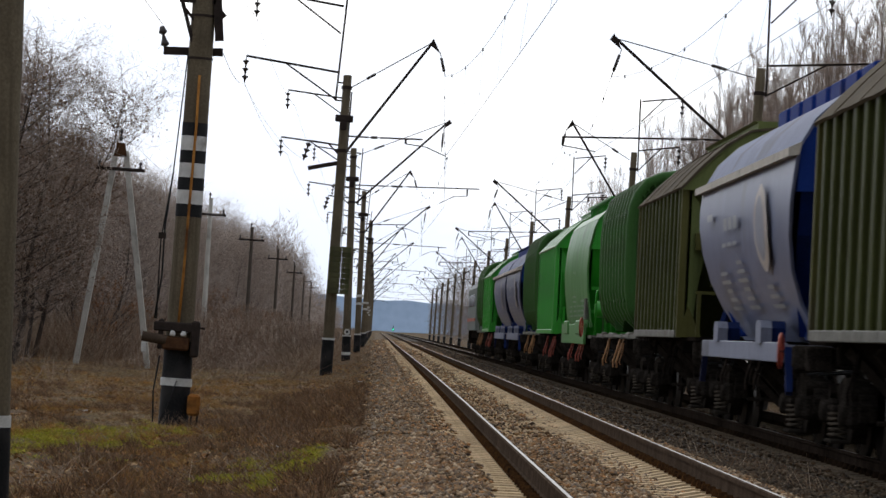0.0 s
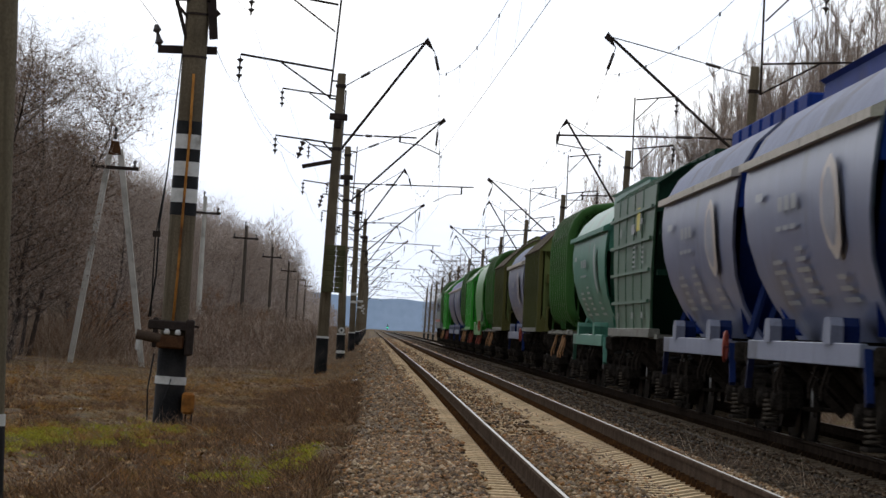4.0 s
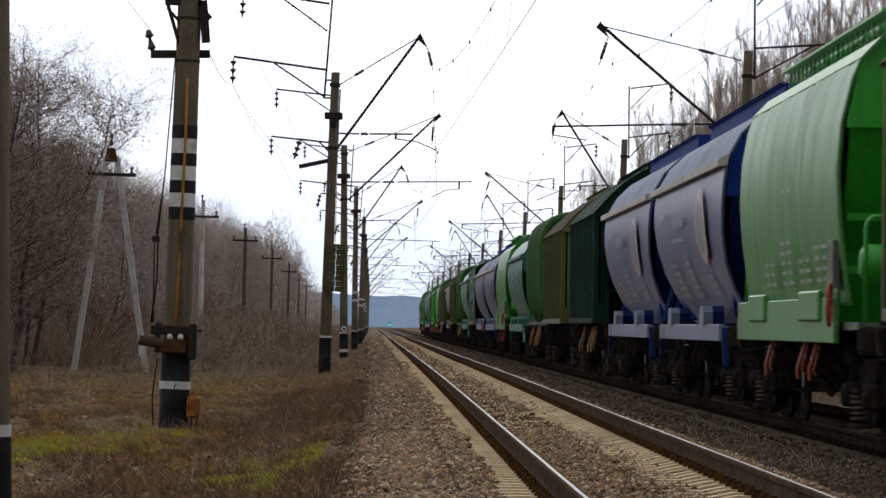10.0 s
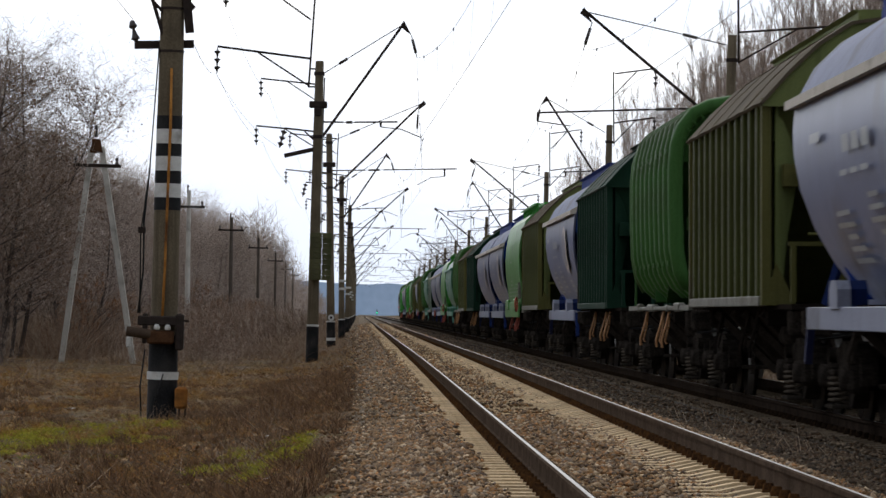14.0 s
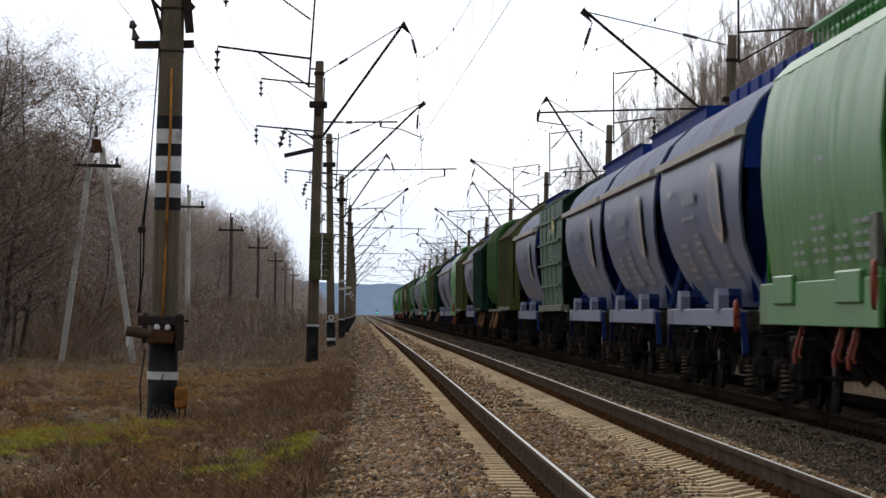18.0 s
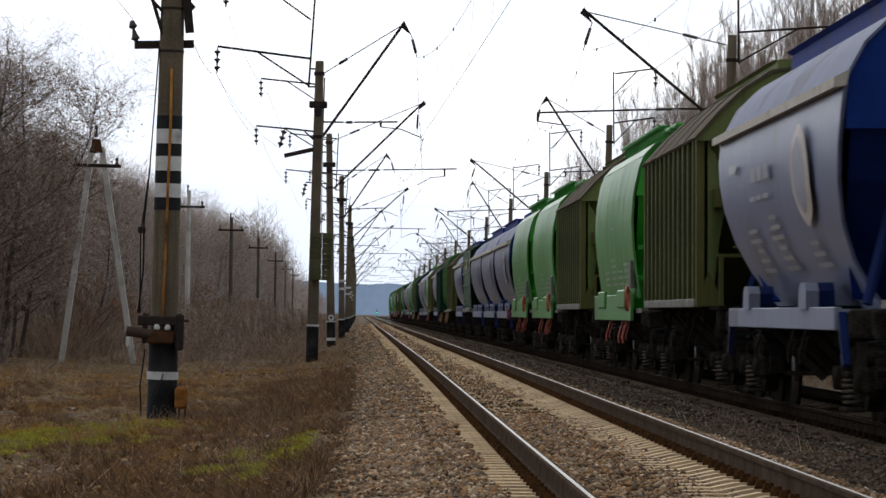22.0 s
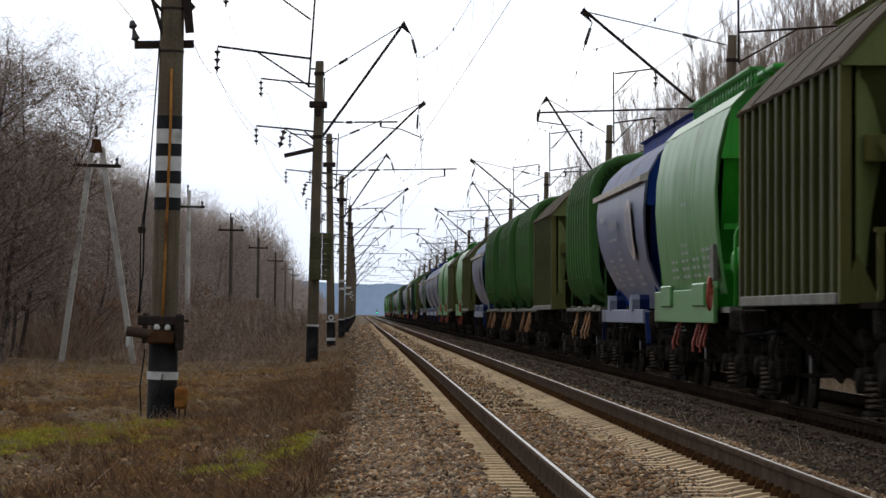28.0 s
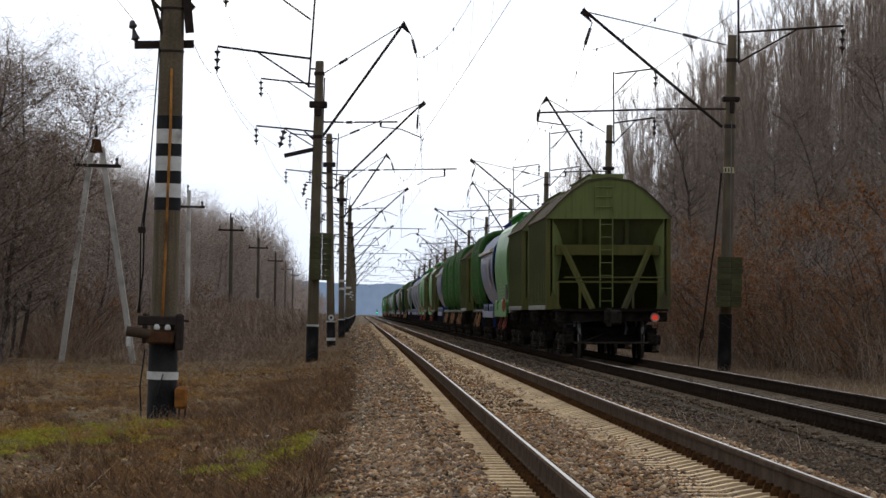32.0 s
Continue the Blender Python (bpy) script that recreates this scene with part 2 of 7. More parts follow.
def bar(bm, p, q, w, h):
    """A square bar from p to q, w wide and h high."""
    p, q = Vector(p), Vector(q)
    d = (q - p).normalized()
    up = Vector((0, 0, 1)) if abs(d.z) < 0.95 else Vector((1, 0, 0))
    s = d.cross(up).normalized() * (w / 2)
    t = s.cross(d).normalized() * (h / 2)
    v = [bm.verts.new(c + a * s + b * t) for c in (p, q) for a, b in ((-1, -1), (1, -1), (1, 1), (-1, 1))]
    for f in ((3, 2, 1, 0), (4, 5, 6, 7), (0, 1, 5, 4), (1, 2, 6, 5), (2, 3, 7, 6), (3, 0, 4, 7)):
        bm.faces.new([v[i] for i in f])
    return bm


def prism(bm, outline, y0, y1):
    """A closed outline of (x, z) drawn out along y."""
    a = [bm.verts.new((x, y0, z)) for x, z in outline]
    b = [bm.verts.new((x, y1, z)) for x, z in outline]
    n = len(outline)
    for i in range(n):
        bm.faces.new((a[i], a[(i + 1) % n], b[(i + 1) % n], b[i]))
    bm.faces.new(a[::-1])
    bm.faces.new(b)
    return bm


def skin(bm, rows, thick=0.0, smooth=True):
    """A sheet through rows of points, with a thickness."""
    g = [[bm.verts.new(p) for p in row] for row in rows]
    fs = []
    for i in range(len(g) - 1):
        for j in range(len(g[0]) - 1):
            f = bm.faces.new((g[i][j], g[i][j + 1], g[i + 1][j + 1], g[i + 1][j]))
            f.smooth = smooth
            fs.append(f)
    if thick:
        bmesh.ops.recalc_face_normals(bm, faces=fs)
        bmesh.ops.solidify(bm, geom=fs, thickness=thick)
    return bm


def lathe(bm, outline, axis_from=(0, 0, 0), n=12, axis="z"):
    """(radius, height) rings round an axis."""
    o = Vector(axis_from)
    rings = []
    for r, h in outline:
        ring = []
        for i in range(n):
            a = 2 * math.pi * i / n
            c, s = r * math.cos(a), r * math.sin(a)
            ring.append(bm.verts.new(o + Vector({"z": (c, s, h), "x": (h, c, s), "y": (c, h, s)}[axis])))
        rings.append(ring)
    for p, q in zip(rings, rings[1:]):
        for i in range(n):
            f = bm.faces.new((p[i], p[(i + 1) % n], q[(i + 1) % n], q[i]))
            f.smooth = True
    for f in (bm.faces.new(rings[0][::-1]), bm.faces.new(rings[-1])):
        for e in f.edges:
            e.smooth = False
    return bm


def ring(bm, centre, r, thick, axis="x", n=20):
    """A round hoop with four spokes."""
    c = Vector(centre)
    pts = []
    for k in range(n + 1):
        a, b = r * math.cos(2 * math.pi * k / n), r * math.sin(2 * math.pi * k / n)
        pts.append(c + Vector({"x": (0, a, b), "y": (a, 0, b), "skew": (a * 0.22, a * 0.97, b)}[axis]))
    pipe(bm, pts, thick, 6)
    for k in (0, n // 4):
        tube(bm, pts[k], pts[k + n // 2], thick * 0.8, n=5)
    return bm


def smoothstep(a, b, x):
    t = min(1.0, max(0.0, (x - a) / (b - a)))
    return t * t * (3 - 2 * t)


# ---- the line ----
NEAR, FAR = 2.10, 6.24  # track axes
CANT = 1.4


def bend(y):
    """Sideways shift of the line: it bears gently to the left beyond 60 m."""
    a, b, k = 55.0, 115.0, 0.0024
    if y <= a:
        return 0.0
    if y < b:
        return -k * (y - a) ** 2 / (2 * (b - a))
    return -k * ((b - a) / 2 + (y - b))


def heading(y):
    """Turn about z, in degrees, of things that follow the line."""
    return math.degrees(math.atan((bend(y - 1) - bend(y + 1)) / 2))


PROFILE = [(-400, 2.0), (-90, 0.4), (-40, -0.7), (-16, -1.0), (-8, -1.02), (-4.5, -0.92), (-2.4, -0.84), (-1.3, -0.66), (-0.45, -0.44), (-0.1, -0.375), (0.2, -0.335),
           (0.7, -0.285), (3.5, -0.22), (4.1, -0.25), (4.8, -0.285), (7.6, -0.22), (8.2, -0.31), (9.2, -0.55), (10.6, -0.6), (13, -0.45), (18, -0.2), (40, 0.5), (90, 2.0), (400, 8.0)]


def ground_z(x, y):
    u = x - bend(y)
    z = PROFILE[0][1]
    for (a, za), (b, zb) in zip(PROFILE, PROFILE[1:]):
        if a <= u <= b:
            z = za + (zb - za) * (u - a) / (b - a)
            break
    else:
        z = PROFILE[-1][1] if u > 0 else PROFILE[0][1]
    if u < -0.6 or u > 9.5:
        k = min(1.0, max(0.0, (abs(u - 4.5) - 5.0) / 3.0))
        z += k * (0.10 * noise.noise((x * 0.35, y * 0.12, 1.0)) + 0.07 * noise.noise((x * 1.1, y * 0.5, 4.0)))
    return z


def lay_ground():
    us = [-3000, -1200, -400, -200, -90, -60, -40, -30, -24, -20] + [-17 + 0.5 * i for i in range(34)] + [0.2, 0.7, 2.1, 3.5, 4.1, 4.8, 6.2, 7.6, 8.2, 8.7, 9.2]
    us += [9.8 + 0.7 * i for i in range(15)] + [22, 26, 32, 40, 60, 90, 200, 400, 1200, 3000]
    ys = [-600, -200, -60, -20, 0] + [8 + 1.0 * i for i in range(60)] + [70 + 3.0 * i for i in range(60)] + [255 + 12 * i for i in range(30)] + [650, 750, 900, 1100, 1400, 1800, 2500, 3500]
    bm = bmesh.new()
    skin(bm, [[(u + bend(y), y, ground_z(u + bend(y), y) - (0.02 if -0.2 < u < 8.6 else 0)) for u in us] for y in ys])
    tagged(part("ground", bm, SOIL), "brown winter ground with dead grass and moss patches", "ground", kind="structure")
    bm = bmesh.new()
    us = [-0.3, 0.0, 0.25, 0.7, 1.3, 2.1, 2.9, 3.5, 4.1, 4.8, 5.5, 6.2, 7.0, 7.6, 8.2, 8.7]
    ys = [-60 + 3 * i for i in range(80)] + [185 + 12 * i for i in range(40)] + [700, 800, 950, 1200]
    skin(bm, [[(u + bend(y), y, ground_z(u + bend(y), y) + (-0.03 if u in (-0.3, 8.7) else 0.002 if u == 0.0 else 0.012)) for u in us] for y in ys])
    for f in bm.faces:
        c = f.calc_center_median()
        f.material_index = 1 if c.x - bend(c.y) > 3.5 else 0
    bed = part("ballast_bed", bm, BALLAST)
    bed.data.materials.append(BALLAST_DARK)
    tagged(bed, "brown crushed-stone track bed under both tracks", "track bed", kind="structure")


lay_ground()

RAIL_OUTLINE = [(-0.066, -0.18), (0.066, -0.18), (0.066, -0.168), (0.012, -0.148), (0.010, -0.046), (0.036, -0.036), (0.036, -0.008), (0.014, 0.0),
                (-0.014, 0.0), (-0.036, -0.006), (-0.036, -0.036), (-0.010, -0.046), (-0.012, -0.148), (-0.066, -0.168)]
RAIL_YS = [-60, 0, 20, 40, 55, 62, 69, 76, 83, 90, 97, 104, 111, 118, 160, 300, 600, 900, 1200]


def track_point(axis, x, y, z):
    """A point of a canted track: x across from its axis, z above the rail heads."""
    c, s = math.cos(radians(CANT)), math.sin(radians(CANT))
    return (axis + x * c - z * s + bend(y), y, x * s + z * c)


def lay_track(axis, words):
    t = thing("railway_track", "double rails on concrete sleepers, " + words, "track", "tracks", "structure")
    for side in (-0.795, 0.795):
        bm = bmesh.new()
        rings = [[bm.verts.new(track_point(axis, side + x, y, z)) for x, z in RAIL_OUTLINE] for y in RAIL_YS]
        n = len(RAIL_OUTLINE)
        for a, b in zip(rings, rings[1:]):
            for i in range(n):
                f = bm.faces.new((a[i], a[(i + 1) % n], b[(i + 1) % n], b[i]))
                f.material_index = 1 if i == 7 else 0
        rail = part("rail", bm, RAIL_SIDE if axis == NEAR else RAIL_SHADED, t, "rust-brown rail with a polished head" if axis == NEAR else "rail blackened for the train's shade, with a polished head")
        rail.data.materials.append(RAIL_TOP)
    return t


TRACKS = [lay_track(NEAR, "empty, with a shiny worn top"), lay_track(FAR, "under the passing train")]


# ---- masts ----
def insulator(t, p, q, discs, name="insulator"):
    """A string of porcelain discs from p to q, turned as one piece."""
    p, q = Vector(p), Vector(q)
    if discs == 0:
        outline = [(0.014, 0.0), (0.014, 0.2), (0.05, 0.21), (0.05, 0.79), (0.014, 0.8), (0.014, 1.0)]
    else:
        ln, big = (q - p).length, 0.12 if discs > 2 else 0.075
        outline = [(0.014, 0.0)]
        for k in range(discs):
            c = 0.2 + 0.6 * k / max(1, discs - 1)
            outline += [(0.022, c - 0.085 / ln), (big, c - 0.045 / ln), (big * 0.75, c), (0.04, c + 0.05 / ln)]
        outline.append((0.014, 1.0))
    d = (q - p).normalized()
    a = d.orthogonal().normalized()
    b = d.cross(a)
    bm = bmesh.new()
    rings = [[bm.verts.new(p.lerp(q, u) + r * (a * math.cos(k * math.pi / 4) + b * math.sin(k * math.pi / 4))) for k in range(8)] for r, u in outline]
    for x, y in zip(rings, rings[1:]):
        for k in range(8):
            bm.faces.new((x[k], x[(k + 1) % 8], y[(k + 1) % 8], y[k])).smooth = True
    bm.faces.new(rings[0][::-1])
    bm.faces.new(rings[-1])
    return part(name, bm, PORCELAIN, t)


def rods(t, name, spans, r, mat=None, n=6, label=""):
    for p, q in spans:
        bm = bmesh.new()
        tube(bm, p, q, r, n=n)
        part(name, bm, IRON if mat is None else mat, t, label)


def cantilever(t, s, tip, foot, cat, tie, rod, drop, arm):
    """Boom, tie and registration arm over the track; s = 1 reaches to +x. Pairs are (reach, z)."""
    def at(p):
        return (s * p[0], 0, p[1])

    rods(t, "boom", [(at(foot), at(tip))], 0.05)
    mid = (tie[0] + (tip[0] - tie[0]) * 0.16, tie[1] + (tip[1] - tie[1]) * 0.16)
    mid2 = (tie[0] + (tip[0] - tie[0]) * 0.34, tie[1] + (tip[1] - tie[1]) * 0.34)
    rods(t, "tie_rod", [(at(tie), at(mid)), (at(mid2), at((tip[0] * 0.98, tip[1] - 0.06)))], 0.018)
    insulator(t, at(mid), at(mid2), 0)
    bm = bmesh.new()
    d = 0.22 if cat[0] > tip[0] else -0.22
    va = [bm.verts.new((s * x, y, z)) for y in (-0.03, 0.03) for x, z in ((tip[0], tip[1] + 0.1), (tip[0] + d * 1.3, tip[1] - 0.42), (tip[0] - d * 0.6, tip[1] - 0.1))]
    for f in ((0, 1, 2), (5, 4, 3), (0, 3, 4, 1), (1, 4, 5, 2), (2, 5, 3, 0)):
        bm.faces.new([va[i] for i in f])
    part("tip_plate", bm, IRON, t)
    insulator(t, at((tip[0] + d * 1.2, tip[1] - 0.38)), at(cat), 0)
    a, b = rod
    q = (a[0] + (b[0] - a[0]) * 0.12, a[1] + (b[1] - a[1]) * 0.12)
    q2 = (a[0] + (b[0] - a[0]) * 0.3, a[1] + (b[1] - a[1]) * 0.3)
    rods(t, "registration_rod", [(at((0.1, a[1])), at(q)), (at(q2), at(b))], 0.03)
    insulator(t, at(q), at(q2), 0)
    rods(t, "registration_drop", [(at((drop[0], b[1])), at(drop))], 0.04)
    rods(t, "registration_arm", [(at(drop), at(((drop[0] + arm[0]) / 2, drop[1] - 0.06))), (at(((drop[0] + arm[0]) / 2, drop[1] - 0.06)), at(arm))], 0.018)


def weights(t, x0, x1, z0, z1, y):
    """A hanging stack of slotted concrete weights in two columns."""
    n = 9
    for a, b in ((x0, x0 + (x1 - x0) * 0.55), (x0 + (x1 - x0) * 0.565, x1)):
        bm = bmesh.new()
        box(bm, a, b, y - 0.13, y + 0.13, 0.003, (z1 - z0) / n - 0.003, 0.01)
        first = part("tension_weight", bm, WEIGHT, t, "mossy concrete tension weight")
        first.matrix_basis = pose(0, 0, z0)
        for k in range(1, n):
            twin(first, pose(0.012 * math.sin(k * 2.3), 0, z0 + (z1 - z0) * k / n))
    rods(t, "weight_cable", [(((x0 + x1) / 2, y, z1), ((x0 + x1) / 2 - 0.05, y, z1 + 4.3))], 0.012, CABLE)


def mast(x, y, base, top, r0, r1, label, lean=0.0, black=0.5, ring=True):
    t = thing("catenary_mast", label, "mast", "catenary masts")
    t.matrix_basis = pose(x + bend(y), y, 0, 0, lean, 0)
    bm = bmesh.new()
    lathe(bm, [(r0 + (r0 - r1) * 0.05, base - 0.8), (r0, base), (r1 * 0.5 + r0 * 0.5, (base + top) / 2), (r1, top - 0.03), (r1 * 0.8, top)], n=16)
    part("shaft", bm, CONCRETE, t)
    bm = bmesh.new()
    rb = r0 + (r1 - r0) * (black - base) / (top - base)
    lathe(bm, [(r0 + 0.022, base - 0.5), (r0 + 0.014, base), (rb + 0.012, black)], n=16)
    part("tarred_base", bm, TAR, t, "black tarred base")
    if ring:
        bm = bmesh.new()
        lathe(bm, [(rb + 0.016, black), (rb + 0.016, black + 0.07)], n=16)
        part("white_ring", bm, WHITEWASH, t)
    return t


def collar(t, z, r, h=0.12, mat=None):
    bm = bmesh.new()
    lathe(bm, [(r, z - h / 2), (r, z + h / 2)], n=12)
    part("clamp", bm, IRON if mat is None else mat, t)


WEIGHT = surface("mossy_weight", (0.055, 0.055, 0.026), (0.115, 0.11, 0.058), 5, 0.95, 0, 0.4, 40, (0.06, 0.07, 0.03), 0.4, None, 0.2)
SHORT = dict(tip=(2.88, 11.06), foot=(0.15, 7.04), cat=(3.37, 9.88), tie=(0.13, 9.24), rod=((0.63, 7.57), (2.75, 7.64)), drop=(2.17, 7.45), arm=(3.58, 7.12))
LONG = dict(tip=(4.60, 11.17), foot=(0.20, 7.0), cat=(4.27, 9.65), tie=(0.13, 9.3), rod=((1.1, 7.88), (6.2, 7.91)), drop=(5.6, 7.55), arm=(4.25, 7.14))
R_LONG = dict(tip=(4.72, 10.76), foot=(0.25, 7.18), cat=(4.72, 9.48), tie=(0.2, 9.78), rod=((1.04, 7.75), (6.14, 7.47)), drop=(6.1, 7.2), arm=(5.06, 7.08))
R_SHORT = dict(tip=(3.0, 11.3), foot=(0.25, 7.2), cat=(3.4, 10.0), tie=(0.2, 9.73), rod=((0.6, 7.92), (2.1, 7.83)), drop=(2.0, 7.62), arm=(4.0, 7.1))
LEFT_MASTS = [(-1.79, 137.0, -0.87), (-1.54, 192.5, -0.85), (-1.28, 252.0, -0.8)] + [(-1.15, 252.0 + 68.0 * k, -0.8) for k in range(1, 11)]
RIGHT_MASTS = [(11.39, 125.0, -0.38), (11.30, 185.0, -0.4), (11.3, 247.0, -0.4)] + [(11.3, 247.0 + 58.0 * k, -0.4) for k in range(1, 11)]


def left_mast(k, x, y, base):
    t = mast(x, y, base, 9.68, 0.205, 0.145, "weathered concrete catenary mast with tension weights and brackets" if k == 0 else "weathered concrete catenary mast with a black base", (0, -2.0, -1.5)[k] if k < 3 else 0.0, 0.5 if k else 0.48)
    cantilever(t, 1, **(SHORT if k % 2 == 0 else LONG))
    for z in (7.05, 8.13, 9.24):
        collar(t, z, 0.185)
    # feeder brackets on the side away from the track
    rods(t, "bracket_post", [((-0.36, 0, 8.75), (-0.20, 0, 12.4))], 0.035)
    for z, ln in ((9.75, 3.55), (12.05, 3.3)):
        rods(t, "bracket_arm", [((-0.3, 0, z), (-ln, 0, z + 0.34))], 0.04)
        rods(t, "bracket_brace", [((-0.34, 0, z - 0.95), (-ln * 0.6, 0, z + 0.16))], 0.03)
        insulator(t, (-ln, 0, z + 0.3), (-ln, 0, z - 0.6), 3)
    rods(t, "bracket_stay", [((-0.34, 0, 8.78), (0, 0, 8.78)), ((-0.3, 0, 9.4), (0, 0, 9.4))], 0.03)
    # switch gear
    bm = bmesh.new()
    box(bm, -0.32, 0.30, -0.24, 0.24, 8.05, 8.28, 0.03)
    box(bm, -0.12, 0.10, -0.3, -0.2, 7.75, 8.05, 0.03)
    part("switch_box", bm, IRON, t)
    rods(t, "small_bracket", [((-0.1, 0, 7.23), (-1.15, 0, 7.32)), ((-0.1, 0, 6.9), (-0.5, 0, 7.27))], 0.03)
    insulator(t, (-1.15, 0, 7.3), (-1.32, 0, 6.62), 3)
    if k == 0:
        bm = bmesh.new()
        bar(bm, (-0.1, 0, 6.62), (-1.14, 0, 6.36), 0.14, 0.14)
        part("short_beam", bm, IRON, t)
        weights(t, -0.15, 0.58, 2.08, 3.72, -0.42)
    if k == 1:
        bm = bmesh.new()
        lathe(bm, [(0.15, -0.02), (0.15, 0.02)], (0.02, -0.215, 0.72), 16, "y")
        part("round_plate", bm, WHITEWASH, t, "round white plate")
        bm = bmesh.new()
        box(bm, -0.03, 0.07, -0.242, -0.238, 0.66, 0.78)
        part("plate_mark", bm, BLACK_PAINT, t)
        bm = bmesh.new()
        lathe(bm, [(0.222, -0.4), (0.222, -0.26)], n=16)
        part("white_ring", bm, WHITEWASH, t)
    if 2 <= k < 6:
        for z in (2.4, 2.9):
            bm = bmesh.new()
            box(bm, -0.2, 0.28, -0.24, -0.2, z, z + 0.16, 0.01)
            part("sign_plate", bm, WHITEWASH, t, "small white sign plate")
    return t


def right_mast(k, x, y, base):
    t = mast(x, y, base, 10.1, 0.205, 0.145, "weathered concrete catenary mast with tension weights beside the far track" if k == 0 else "weathered concrete catenary mast beside the far track", 0.0, 1.25 if k == 0 else 0.5, k > 0)
    cantilever(t, -1, **(R_LONG if k % 2 == 0 else R_SHORT))
    for z in (7.2, 8.05, 9.3):
        collar(t, z, 0.185)
    rods(t, "bracket_post", [((0.22, 0, 9.2), (0.12, 0, 12.6))], 0.035)
    for z, ln in ((10.19, 3.5 if k == 0 else 2.1), (12.5, 2.1)):
        rods(t, "bracket_arm", [((0.2, 0, z), (ln, 0, z + 0.3))], 0.035)
        rods(t, "bracket_brace", [((0.22, 0, z - 0.95), (ln * 0.6, 0, z + 0.18))], 0.028)
        insulator(t, (ln, 0, z + 0.28), (ln, 0, z - 0.6), 3)
    bm = bmesh.new()
    box(bm, -0.27, 0.27, -0.22, 0.22, 7.98, 8.14, 0.03)
    box(bm, -0.05, 0.1, -0.3, -0.2, 7.6, 7.98, 0.03)
    part("switch_box", bm, IRON, t)
    if k == 0:
        weights(t, -0.33, 0.45, 1.47, 3.06, -0.42)
        bm = bmesh.new()
        box(bm, -0.2, 0.14, -0.23, -0.2, 5.72, 5.9, 0.005)
        plate = part("number_plate", bm, CREAM_SIGN, t, "pale yellow plate")
        for q in (-0.13, -0.03, 0.06):
            bm = bmesh.new()
            box(bm, q - 0.02, q + 0.02, -0.236, -0.232, 5.75, 5.87)
            part("plate_mark", bm, BLACK_PAINT, plate)
        bm = bmesh.new()
        pipe(bm, [(-0.25, -0.1, 5.7), (-0.4, -0.1, 3.6), (-0.72, -0.1, 0.7), (-0.8, -0.1, 0.2)], 0.03)
        tube(bm, (-0.72, -0.1, 0.75), (-0.76, -0.1, 0.45), 0.07, n=8)
        tube(bm, (-0.8, -0.1, 0.25), (-0.82, -0.1, -0.4), 0.015, n=6)
        part("guy_rod", bm, IRON, t)
    return t


CREAM_SIGN = surface("pale_yellow_plate", (0.50, 0.44, 0.26), (0.58, 0.52, 0.34), 6, 0.7, 0, 0.0, 40)
for k, a in enumerate(LEFT_MASTS):
    left_mast(k, *a)
for k, a in enumerate(RIGHT_MASTS):
    right_mast(k, *a)


